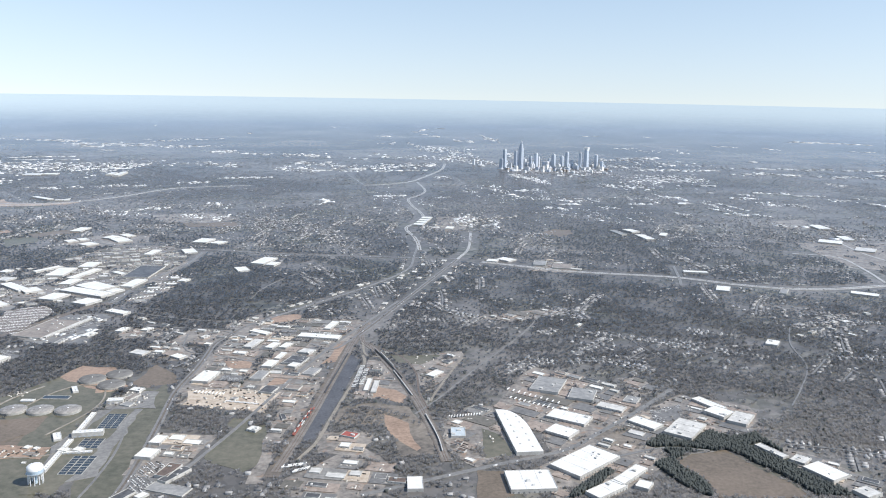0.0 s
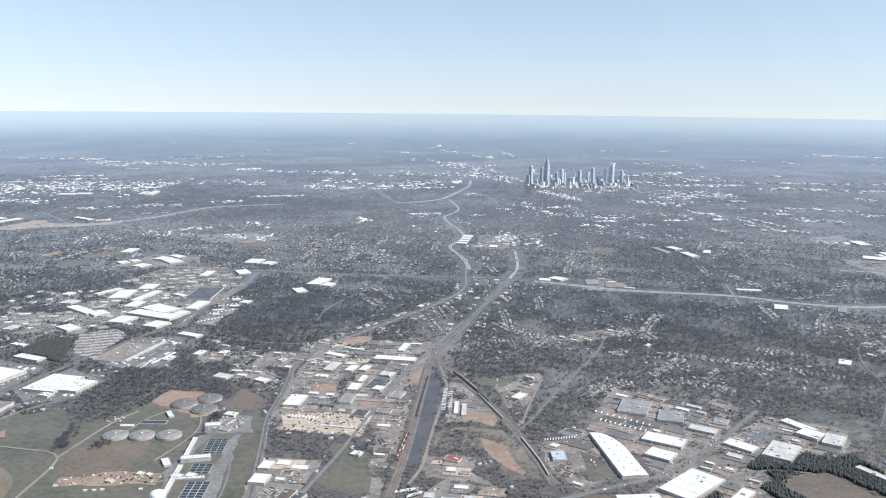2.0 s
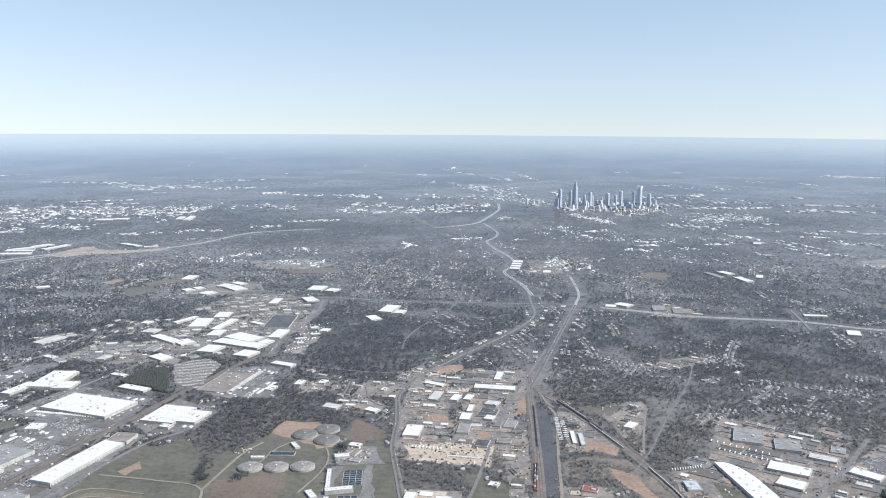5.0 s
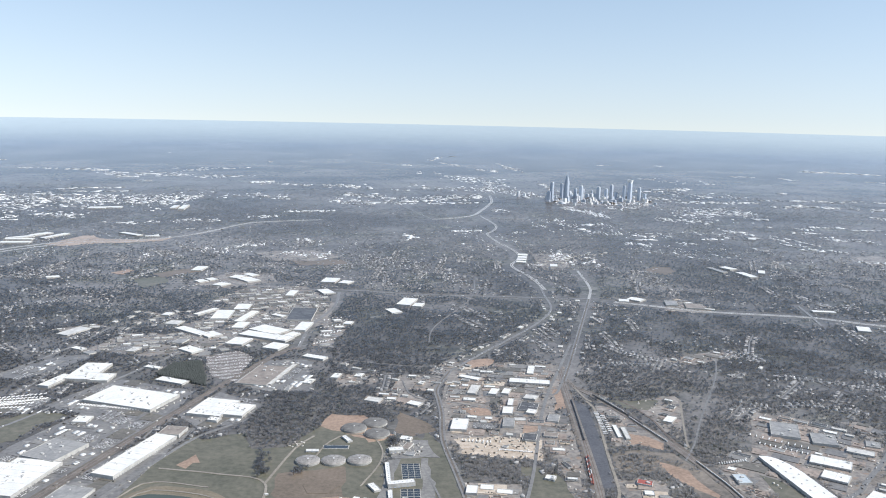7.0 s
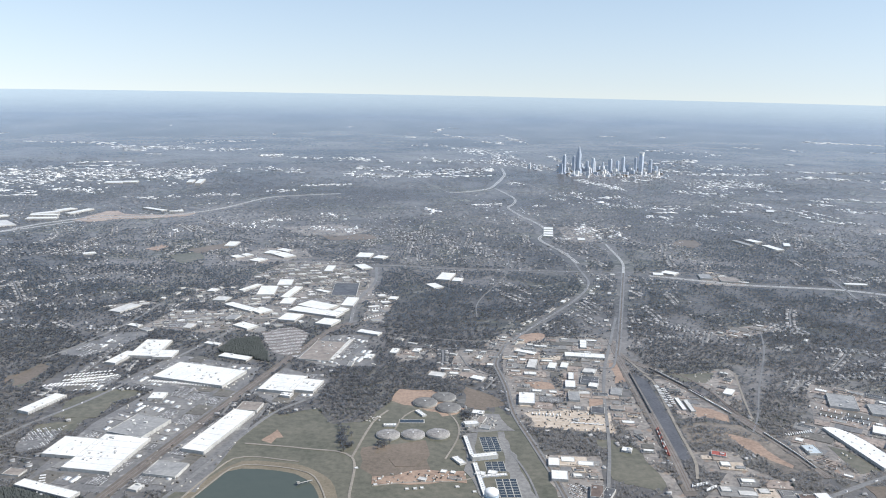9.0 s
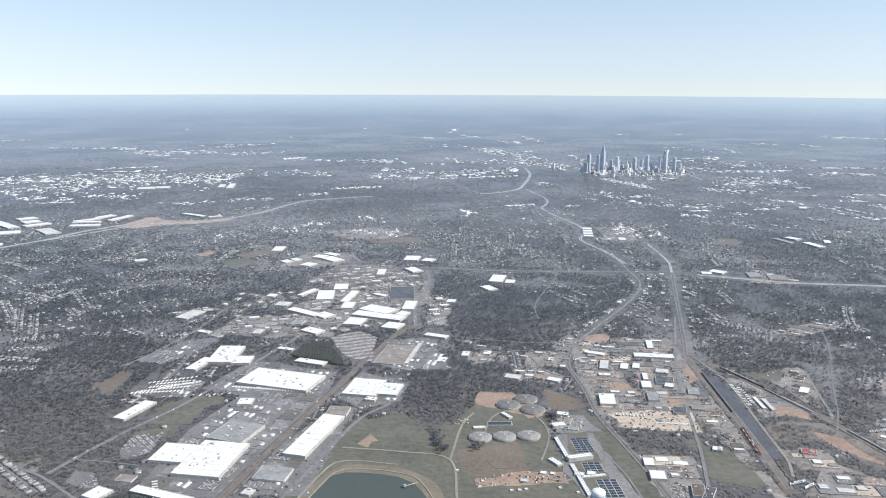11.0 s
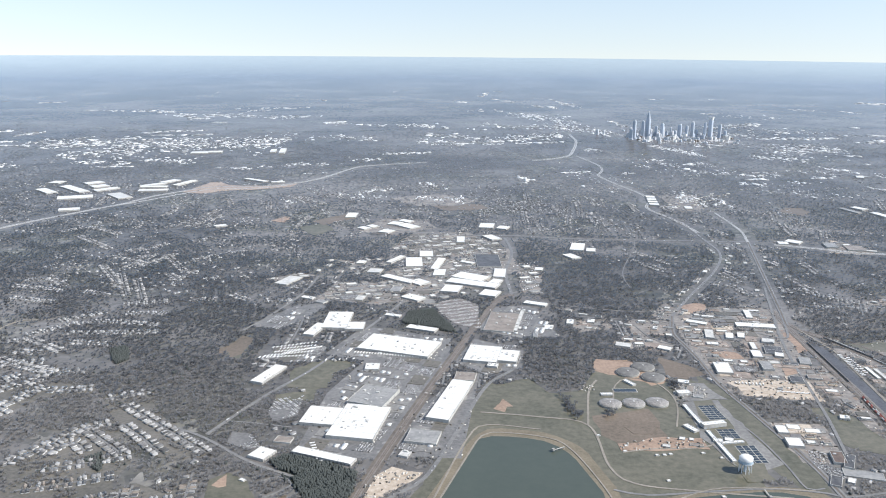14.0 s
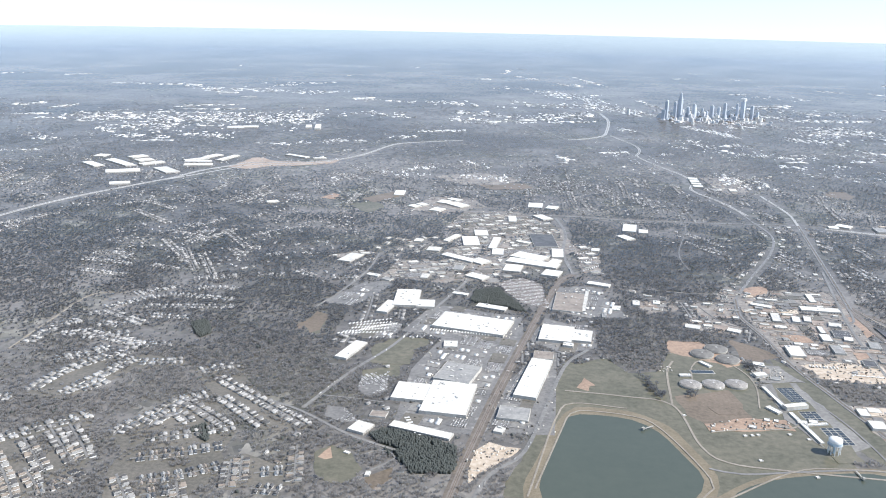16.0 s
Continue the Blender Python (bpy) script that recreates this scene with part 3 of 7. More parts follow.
area("gravel_lot", (-196, 413), (-183.8, 456.1), (-153.5, 456.2), (-131.2, 413.4), (-130.1, 372.8), (-148.1, 348.5), (-170.2, 331.1), (-173.1, 315.0), (-190.3, 322.6), (-199, 358), (-182.6, 408.2))
area("gravel_lot", (-134.0, 334.3), (-130.2, 384.0), (-120.1, 384.0), (-119.1, 367.8), (-126.0, 330.2))
area("gravel_lot", (-225, 323), (-219, 349), (-184.3, 349.4), (-171.1, 323.1), (-197, 315))
area("grass_field", (-218, 235), (-213, 252), (-201, 249), (-208, 237))
area("grass_field", (-221, 228), (-217, 235), (-208, 232), (-213, 223))
area("grass_field", (-249, 258), (-247, 274), (-241, 269), (-243, 252))
area("brown_field", (-250, 265), (-247, 276), (-242, 272), (-242, 257), (-246, 253))
area("gravel_lot", (-218, 457), (-205, 494), (-177, 488), (-171.7, 468.4), (-194.3, 446.3))
area("gravel_lot", (-74, 308), (-36, 317), (-27, 309), (-41, 252), (-45, 219), (-59, 219), (-74, 221), (-79, 225), (-78, 274))
area("sand_yard", (-75, 233), (-61, 235), (-48, 233), (-49, 217), (-60, 218.5), (-73, 221))
area("bare_soil", (-36, 281), (-33, 281), (-34, 262), (-39, 259))
area("gravel_lot", (-44, 247), (-36, 247), (-39, 204), (-46, 211))
area("gravel_lot", (-74, 202), (-58, 201), (-58, 196), (-60.5, 188), (-60, 177), (-74, 177))
area("grass_field", (-54, 206), (-47, 208), (-42, 187), (-46, 181), (-58, 187))
area("grass_field", (-56, 212), (-51, 212), (-52, 206), (-57, 207))
area("gravel_lot", (-46, 213), (-40, 216), (-41, 180), (-40, 175), (-44, 175), (-44, 190))
area("gravel_lot", (-24, 264), (-17, 262), (-11, 247), (-8, 230), (-25, 228))
area("rail_bed", (-32, 271), (-30, 269), (-27, 262), (-28, 249), (-29, 230), (-31, 211), (-32, 200), (-34, 198), (-36, 201), (-35, 211), (-34, 229), (-33, 251))
area("scrub_slope", (-28, 223), (-18, 226), (-9, 223), (-3, 209), (-1, 192), (-9, 191), (-14, 208), (-23, 210), (-29, 211))
area("bare_soil", (-15, 217), (-11, 214), (-7, 206), (-3, 195), (-5, 193), (-10, 199), (-13, 208))
area("gravel_lot", (-31, 205), (-25, 207), (-17, 204), (-18, 196), (-23, 191), (-30, 191), (-31, 197))
area("gravel_lot", (-10, 268), (-4, 271), (7, 275), (8, 268), (-1, 241), (-4, 234), (-7, 245), (-9, 255))
area("bare_soil", (-21, 241), (-18, 239), (-10, 232), (-11, 226), (-17, 229), (-21, 231))
area("grass_field", (-17, 269), (0, 271), (-7, 260), (-15, 262))
area("gravel_lot", (16, 225), (30, 260), (50, 249), (58, 229), (41, 199), (29, 192), (27, 206))
area("gravel_lot", (1, 220), (15, 225), (20, 195), (10, 185), (2, 194))
area("grass_field", (11, 209), (16, 205), (19, 193), (12, 190))
area("gravel_lot", (25, 186), (40, 203), (58, 223), (72, 237), (91, 229), (89, 211), (73, 208), (41, 172), (27, 171))
area("brown_field", (9, 184), (17, 183), (18, 171), (10, 166))
area("gravel_lot", (85, 203), (96, 195), (105, 181), (102, 174), (90, 174), (86, 189))
area("gravel_lot", (-36, 177), (-20, 197), (-10, 184), (-12, 170), (-33, 164))
area("gravel_lot", (57, 251), (63, 252), (68, 241), (59, 234))
area("gravel_lot", (13, 320), (47, 336), (50, 327), (26, 313))
area("gravel_lot", (42, 408), (57, 442), (71, 415), (64, 405))
area("gravel_lot", (236, 591), (262, 600), (257, 569), (232, 554))
area("gravel_lot", (214, 501), (275, 507), (231, 423), (217, 435))
area("grass_field", (-255, 467), (-241, 478), (-232, 461), (-242, 443))
area("site_earth", (-358, 585), (-354, 608), (-349, 629), (-342, 632), (-332, 618), (-322, 614), (-302, 616), (-280, 625), (-284, 609), (-311, 597), (-328, 593), (-343, 579))
area("brown_field", (-173, 535), (-164, 545), (-141, 543), (-135, 530), (-146, 522), (-166, 522))
area("brown_field", (62, 523), (71, 537), (82, 536), (82, 521), (71, 508))
area("bare_soil", (-274, 486), (-269, 499), (-263, 496), (-266, 480))
area("brown_field", (-250, 483), (-231, 506), (-223, 496), (-240, 474))
area("grass_field", (-232, 169), (-228, 172), (-222, 168), (-218.5, 160), (-220.5, 154), (-225.5, 153), (-229.5, 157))
area("bare_soil", (-230, 169), (-227.7, 170), (-226.4, 165.6), (-228, 163.5), (-229.8, 165.5))
area("sand_yard", (-192, 169), (-184.9, 174.8), (-176.1, 171.9), (-184.9, 162.0), (-191, 155))
area("brown_field", (-218, 156), (-211, 161), (-210, 157), (-215, 151))
area("brown_field", (-252, 262), (-250, 265), (-250, 256), (-251, 256))
area("gravel_lot", (-253, 353), (-238, 366), (-231, 361), (-241, 349))
area("lawn", (-320, 170), (-314, 179), (-305, 188), (-299, 189), (-288, 163), (-289, 153), (-297, 144), (-307, 143))
area("lawn", (-288, 174), (-286, 184), (-278, 200), (-269, 203), (-258, 185), (-255, 178), (-256, 167), (-253, 160), (-259, 145), (-278, 144), (-282, 155), (-282, 166), (-285, 172))
area("lawn", (-279, 220), (-265, 227), (-258, 210), (-234, 182), (-243, 180), (-249, 181), (-263, 195))
area("lawn", (-254, 164), (-249, 167), (-240, 161), (-238, 172), (-235, 172), (-232, 152), (-251, 150))
area("lawn", (-323, 199), (-322, 217), (-315, 230), (-284, 230), (-282, 222), (-297, 219), (-310, 196))
area("brown_field", (59.9, 191.1), (64.7, 195.5), (74.0, 197.5), (77.9, 190.6), (83.1, 181.1), (85.2, 173.8), (64.3, 172.4), (63.3, 181.6))
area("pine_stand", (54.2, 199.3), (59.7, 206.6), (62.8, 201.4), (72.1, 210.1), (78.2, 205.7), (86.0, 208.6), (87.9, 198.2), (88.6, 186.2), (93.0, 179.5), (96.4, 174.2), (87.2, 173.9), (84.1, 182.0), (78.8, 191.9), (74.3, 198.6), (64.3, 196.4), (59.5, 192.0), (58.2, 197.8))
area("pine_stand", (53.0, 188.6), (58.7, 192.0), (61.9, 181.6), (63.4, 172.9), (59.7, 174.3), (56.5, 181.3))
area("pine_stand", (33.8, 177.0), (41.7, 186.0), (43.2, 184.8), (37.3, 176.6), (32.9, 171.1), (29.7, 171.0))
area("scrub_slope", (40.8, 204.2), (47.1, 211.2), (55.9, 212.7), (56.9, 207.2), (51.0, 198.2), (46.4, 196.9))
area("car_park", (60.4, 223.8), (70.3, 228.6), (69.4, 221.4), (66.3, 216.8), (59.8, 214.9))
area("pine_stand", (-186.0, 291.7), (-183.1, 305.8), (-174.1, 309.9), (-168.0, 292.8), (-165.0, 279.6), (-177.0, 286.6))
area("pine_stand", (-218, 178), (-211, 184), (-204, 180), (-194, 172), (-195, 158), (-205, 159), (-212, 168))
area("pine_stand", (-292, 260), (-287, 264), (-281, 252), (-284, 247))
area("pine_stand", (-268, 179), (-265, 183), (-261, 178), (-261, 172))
area("car_park", (-224, 207), (-224, 218), (-215, 221), (-215, 206), (-221, 202))
area("car_park", (-232, 189), (-232, 196), (-226, 194), (-222, 186), (-226, 185))
area("grass_field", (-222, 243), (-216, 249), (-206, 247), (-209, 227), (-222, 228))
area("grass_field", (-224, 222), (-211, 225), (-212, 217), (-224, 216))
area("concrete_yard", (-95.8, 215.8), (-84.0, 217.9), (-79, 176), (-91.0, 171.3), (-96.8, 192.0))
area("grass_field", (-90, 236), (-85.9, 232.8), (-85.1, 177.2), (-85.2, 167.4), (-92.0, 167.3), (-93.9, 194.0))
area("gravel_lot", (-205, 567), (-167, 582), (-141, 560), (-154, 538), (-184, 536))
area("gravel_lot", (-7, 582), (23, 584), (12, 528), (-5, 517))
area("concrete_yard", (-96.7, 222.8), (-91.8, 232.8), (-83.9, 230.8), (-80, 218), (-93.8, 217.8))
yards.append(([(-96.5, 224.5), (-94.5, 231.0), (-86.6, 229.8), (-84.0, 225.5), (-86.5, 219.0), (-93.5, 219.5)], 0.1))
yards.append(([(-127.5, 229.0), (-121.5, 229.5), (-121.0, 225.0), (-127.0, 224.5)], 0.1))
area("brown_field", (-117.4, 198.9), (-111.5, 201.9), (-107.6, 198.9), (-109.5, 193.9), (-116.4, 193.9))
area("bare_soil", (-121.3, 188.0), (-111.5, 192.0), (-96.8, 192.0), (-96.8, 186.1), (-111.5, 185.0), (-121.3, 184.0))
yards.append(([(-121.3, 188.0), (-111.5, 192.0), (-96.8, 192.0), (-96.8, 186.1), (-111.5, 185.0), (-121.3, 184.0)], 0.1))
area("bare_soil", (-68, 315), (-57, 320), (-55, 312), (-66, 305))
area("bare_soil", (-71, 259), (-63, 261), (-62, 253), (-68, 252))
area("bare_soil", (-53, 244), (-47, 245), (-47, 240), (-52, 239))
way("verge", 3.4, (-196.4, 146.5), (-190.0, 172.2), (-176.2, 222.0), (-148.7, 312.6), (-138.3, 331.3))
way("rail_track", 1.6, (-196.4, 146.5), (-190.0, 172.2), (-176.2, 222.0), (-148.7, 312.6), (-138.3, 331.3))
way("verge", 3.6, (-31.5, 288.0), (-33.9, 251.0), (-35.4, 225.1), (-37.1, 200.2), (-39.0, 178.0))
way("verge", 3.0, (-27.8, 283.3), (-23.4, 275.9), (-14.3, 251.9), (-6.8, 228.4), (-0.9, 204.4), (2.3, 188.1))
way("rail_track", 2.4, (-29.5, 310.9), (-30.8, 296.7), (-32.0, 279.9), (-33.4, 251.0), (-34.8, 225.1), (-36.5, 200.2), (-38.3, 180.8))
way("dirt_road", 0.9, (-26.9, 269.1), (-25.3, 261.1), (-27.1, 241.3), (-29.4, 219.1), (-31.1, 199.7), (-32.4, 193.7), (-34.3, 187.4))
way("rail_track", 2.0, (-30.1, 296.8), (-27.8, 283.3), (-23.4, 275.9), (-14.3, 251.9), (-6.8, 228.4), (-0.9, 204.4), (2.3, 188.1))
way("rail_track", 0.8, (-23.4, 279.0), (-13.7, 268.5), (-7.9, 252.2), (-6.3, 235.1), (-3.2, 222.2))
way("dirt_road", 0.8, (-28.5, 286.5), (-26.3, 270.9), (-23.4, 268.1), (-17.6, 267.2))
way("dirt_road", 0.7, (7.8, 270.7), (3.1, 252.7), (-1.2, 235.4), (-2.7, 227.7))
way("road", 0.6, (-6.7, 218.0), (0.1, 230.9), (10.8, 255.7), (29.6, 296.3), (40.8, 327.7))
way("road", 1.6, (-138.3, 331.3), (-137.8, 367.0), (-131.1, 406.4), (-131.8, 441.7))
way("road", 1.7, (-219.3, 477.1), (-188.9, 457.4), (-152.5, 447.5), (-120.6, 446.1), (-86.6, 438.8), (7.9, 434.6))
way("road", 1.2, (-238.9, 193.7), (-227.9, 219.5), (-214.2, 245.4), (-200.1, 283.6), (-187.2, 318.4), (-181.1, 344.7), (-162.0, 398.2))
way("road", 1.0, (-248.3, 197.9), (-238.6, 191.5), (-223.6, 178.2), (-210.3, 170.1))
way("road", 0.6, (-234.1, 202.4), (-226.0, 201.1), (-215.3, 198.4))
way("road", 0.5, (-219.4, 166.8), (-214.2, 169.9), (-210.1, 166.1), (-218.5, 157.3))
way("road", 1.2, (-192.3, 142.2), (-185.4, 158.8), (-176.5, 169.0), (-168.7, 190.4), (-156.8, 227.4), (-146.5, 242.5))
way("dirt_road", 0.7, (-159.4, 208.9), (-142.3, 205.7), (-128.0, 200.1), (-126.8, 175.4), (-122.0, 166.6), (-106.9, 162.9), (-83.8, 159.4))
way("dirt_road", 0.7, (-128.0, 200.1), (-123.3, 224.3), (-118.9, 233.9))
way("road", 0.6, (-84.9, 211.7), (-80.3, 191.6), (-78.9, 174.9), (-78.6, 164.1), (-74.0, 164.2))
way("road", 0.8, (-128.2, 163.6), (-120.2, 161.0), (-102.2, 162.9), (-87.1, 164.0), (-74.6, 161.9), (-70.3, 160.0), (-59.0, 162.1))
way("dirt_road", 0.6, (-121.5, 183.4), (-111.9, 185.3), (-99.7, 185.8), (-94.2, 188.3))
way("dirt_road", 0.5, (-116.8, 217.8), (-113.6, 229.5), (-108.3, 235.4), (-101.1, 233.7), (-97.3, 224.5), (-97.5, 213.8), (-101.9, 198.9))
way("road", 0.8, (-117.7, 300.6), (-101.7, 297.7), (-84.0, 295.3), (-75.7, 290.8))
way("road", 0.5, (-92.9, 289.5), (-89.8, 274.3), (-84.5, 268.0), (-78.4, 266.6))
way("road", 0.6, (-76.3, 266.5), (-59.3, 258.8), (-49.8, 259.5))
way("road", 1.9, (-70.8, 150.2), (-71.1, 161.4), (-71.4, 173.7), (-72.9, 188.9), (-75.5, 208.5), (-78.6, 231.7), (-78.6, 254.0), (-79.4, 268.3), (-79.8, 280.5), (-74.5, 300.9))
way("road", 1.3, (-74.5, 300.9), (-58.6, 328.6), (-32.8, 371.9), (-18.3, 406.9), (-16.5, 440.6), (-15.3, 488.5))
way("road", 2.0, (-31.0, 290.6), (-23.7, 317.1), (7.2, 434.6))
way("road", 1.1, (-46.2, 246.9), (-43.9, 257.5), (-38.3, 280.0), (-32.3, 299.6), (-23.3, 329.5), (-19.2, 342.8))
way("highway", 1.6, (7.2, 434.6), (13.6, 464.9), (16.2, 518.0))
way("highway", 3.4, (19.8, 428.0), (45.5, 416.5), (67.5, 407.8), (113.6, 399.3), (139.8, 386.0), (158.9, 379.7), (180.0, 379.3), (213.8, 388.9), (256.2, 399.6))
way("highway", 1.6, (200.2, 467.5), (222.0, 458.4), (221.1, 424.6), (216.3, 393.8))
way("highway", 1.4, (244.8, 507.8), (242.9, 468.6), (249.4, 438.5))
way("road", 1.5, (120.9, 426.3), (116.5, 399.5), (112.8, 381.4))
way("highway", 3.2, (-2.8, 1007.1), (-5.7, 941.8), (-13.3, 895.4), (-24.1, 846.9), (-34.0, 808.4), (-44.1, 791.7), (-61.7, 774.4), (-76.9, 767.1))
way("highway", 2.2, (-29.4, 804.2), (-24.0, 771.8), (-19.3, 737.6), (-20.6, 713.1), (-25.7, 693.2), (-31.1, 677.8), (-29.7, 657.3), (-25.5, 632.2), (-19.8, 606.2), (-16.2, 584.6), (-16.8, 564.0), (-20.8, 549.0), (-25.2, 536.9), (-24.9, 523.7), (-21.4, 509.5), (-18.0, 494.0), (-15.6, 475.8), (-14.0, 457.1))
way("road", 2.0, (-19.5, 781.8), (2.0, 776.3), (15.5, 792.8), (6.6, 847.3), (-4.0, 873.4), (-15.5, 854.1))
way("road", 1.6, (-76.9, 767.1), (-94.4, 828.2), (-109.5, 882.1))
way("highway", 2.0, (-160.2, 902.8), (-141.4, 913.2), (-91.3, 910.8))
way("highway", 2.8, (-445.5, 418.7), (-437.8, 442.9), (-428.1, 466.6), (-418.3, 485.6), (-408.2, 502.3), (-395.1, 524.2), (-384.8, 541.2), (-375.8, 565.6), (-360.6, 587.9), (-343.3, 606.9), (-313.0, 610.1), (-283.9, 626.2), (-263.9, 655.9), (-247.8, 700.2), (-236.3, 721.5), (-213.2, 734.7), (-178.7, 749.7))
way("highway", 1.7, (-395.1, 524.2), (-378.3, 546.0), (-357.8, 576.5), (-341.2, 597.2), (-307.4, 603.2), (-283.3, 621.0))
way("road", 2.0, (-367.3, 673.4), (-351.8, 657.3), (-336.4, 639.2), (-324.0, 621.8))
way("road", 1.5, (-17.0, 170.1), (11.4, 185.2), (31.9, 195.6), (42.4, 206.5), (56.6, 222.8), (71.3, 241.5))
way("road", 0.9, (45.6, 193.0), (58.3, 198.5), (69.6, 197.3))
way("road", 0.5, (136.5, 312.9), (127.9, 290.6), (123.3, 265.5), (112.2, 243.8), (103.7, 229.5))
way("road", 1.0, (-46.2, 246.9), (-53.6, 207.6), (-60.9, 177.4))
way("road", 0.8, (-73.2, 304.6), (-98.3, 308.5), (-122.1, 316.0))
way("road", 0.45, (-82.5, 341.0), (-79.2, 370.3), (-58.7, 431.6), (-53.1, 486.4))
way("road", 1.0, (-47.0, 281.1), (-37.5, 275.0), (-31.3, 291.3))
way("road", 0.4, (79.6, 287.5), (97.3, 285.3), (115.2, 289.8))
way("road", 0.4, (49.7, 306.8), (65.8, 300.5), (76.6, 268.5))
way("dirt_road", 0.45, (-161.6, 190.0), (-157.1, 195.2), (-141.8, 192.2), (-135.2, 184.2), (-129.4, 158.5), (-132.5, 151.2), (-142.5, 140.8))
way("dirt_road", 0.45, (-174.8, 152.3), (-161.6, 190.0))
way("dirt_road", 0.45, (-131.3, 147.0), (-107.3, 162.1), (-94.3, 164.4), (-77.0, 162.9))
way("dirt_road", 0.5, (-177.0, 148.7), (-164.5, 190.5), (-158.1, 200.0), (-142.4, 197.2))
way("dirt_road", 0.6, (-345.4, 233.5), (-343.8, 260.8), (-340.5, 290.1), (-328.0, 294.4))
way("road", 0.9, (-248.1, 281.2), (-241.0, 299.0), (-231.8, 331.4), (-228.5, 359.4))


# ---- buildings ----
unit_mesh = {}


def shared(key, *args, **kw):
    if key not in unit_mesh:
        unit_mesh[key] = box_mesh(key, *args, **kw)
    return unit_mesh[key]


def shed_body(l, w, h):
    """Walls with a parapet that stands round a sunk roof."""
    x, y, p, d = l / 2, w / 2, min(0.12, w * 0.06), 0.1
    v = [(sx * a, sy * b, z) for a, b, z in ((x, y, -0.02), (x, y, h), (x - p, y - p, h), (x - p, y - p, h - d)) for sx, sy in ((-1, -1), (1, -1), (1, 1), (-1, 1))]
    f = [(4 * r + i, 4 * r + (i + 1) % 4, 4 * r + 4 + (i + 1) % 4, 4 * r + 4 + i) for r in range(3) for i in range(4)]
    return mesh_of("wall", v, f), (l - 2 * p, w - 2 * p, h - d)


NAMES = {"white": "white", "pale": "pale", "grey": "grey", "tan": "tan", "brown": "brown", "dark": "dark", "blue": "pale blue", "red": "red"}


def building(name, x, y, l, w, turn, h, style, units, doors, label, category):
    if w > l:
        l, w, turn = w, l, turn + 90
    h += 0.003 * (int(x * 7 + y * 3) % 37)
    b = thing(name, x, y, turn, label, category)
    rnd = random.Random(int(x * 31 + y * 17))
    me, (rl, rw, rz) = shed_body(l, w, h)
    part("wall", me, "wall", b)
    roof = part("roof", box_mesh("roof", rl - 0.01, rw - 0.01, rz - 0.08, rz), style, b, NAMES[style] + " flat roof")
    seams = min(12, max(1, int(l / 3.5)))
    if h > 0.6 and y < 330:
        for k in range(1, seams):
            part("seam", shared(f"seam{round(rw, 1)}", 0.08, rw, 0, 0.03), "pale" if style == "white" else "grey", roof, at=pose(-rl / 2 + rl * k / seams, 0, rz))
        for k in range(units):
            s = rnd.choice((0.35, 0.5, 0.7))
            part("roof_unit", shared(f"roof_unit{s}", s * 1.5, s, 0, s * 0.5, bevel=0.03), "pale", roof, "pale ventilation unit",
                 at=pose(rnd.uniform(-0.42, 0.42) * rl, rnd.uniform(-0.36, 0.36) * rw, rz, 0, 0, rnd.choice((0, 90))))
        for k in range(doors):
            part("dock_door", shared("dock_door", 0.36, 0.06, 0.05, 0.45), "door", b, at=pose(-l / 2 + l * (k + 0.5) / doors, -w / 2, 0))
        part("door", shared("entrance", 0.06, 0.3, 0, 0.3), "door", b, "dark entrance", at=pose(l / 2, 0.1 * w, 0))
    c, s = math.cos(radians(turn)), math.sin(radians(turn))
    ring = [(x + c * px - s * py, y + s * px + c * py) for px, py in ((-l / 2, -w / 2), (l / 2, -w / 2), (l / 2, w / 2), (-l / 2, w / 2))]
    mark(built, ring)
    ring = [(x + c * px - s * py, y + s * px + c * py) for px, py in ((-l / 2 - 1.2, -w / 2 - 1.2), (l / 2 + 1.2, -w / 2 - 1.2), (l / 2 + 1.2, w / 2 + 1.2), (-l / 2 - 1.2, w / 2 + 1.2))]
    mark(taken, ring)
    return b


def warehouse(x, y, l, w, turn, h, style):
    size = "long low" if max(l, w) > 2.2 * min(l, w) else "broad low"
    return building("warehouse", x, y, l, w, turn, h, style, int(l * w / 30), int(max(l, w) / 1.1), f"{size} warehouse with a flat {NAMES[style]} roof", "warehouse")


def plant(x, y, l, w, turn, h, style):
    return building("factory", x, y, l, w, turn, h, style, int(l * w / 16), int(max(l, w) / 2.5), f"large factory hall with a flat {NAMES[style]} roof", "factory")


def shop(x, y, l, w, turn, h, style):
    return building("commercial_building", x, y, l, w, turn, h, style, 2, 2, f"small commercial building with a {NAMES[style]} roof beside the road", "building")


def office(x, y, l, w, turn, h, style):
    return building("office_building", x, y, l, w, turn, h, style, 3, 0, f"{NAMES[style]} office building in its own yard", "building")


TOWER = {"dark": "glass_dark_hazed", "glass": "glass_blue_hazed", "pale": "stone", "crown": "glass_dark_hazed", "handle": "glass_blue_hazed"}
TOWER_LABEL = {"dark": "dark glass high-rise tower in the city centre", "glass": "blue glass high-rise tower in the city centre",
               "pale": "pale stone high-rise block in the city centre", "crown": "tallest dark tower with a stepped pointed crown",
               "handle": "glass tower with a white open frame at its top"}


def mid_rise(x, y, l, w, h, turn, material):
    t = thing("mid_rise_block", x, y, turn, "mid-rise city block below the towers", "building", "blocks of the city centre")
    part("body", box_mesh("body", l, w, -0.05, h, bevel=0.06), material, t)
    part("roof", box_mesh("roof", l * 0.9, w * 0.9, h, h + 0.15), "pale", t)
    part("plant_room", box_mesh("plant_room", l * 0.35, w * 0.4, h + 0.15, h + 0.7, l * 0.1), "stone", t)


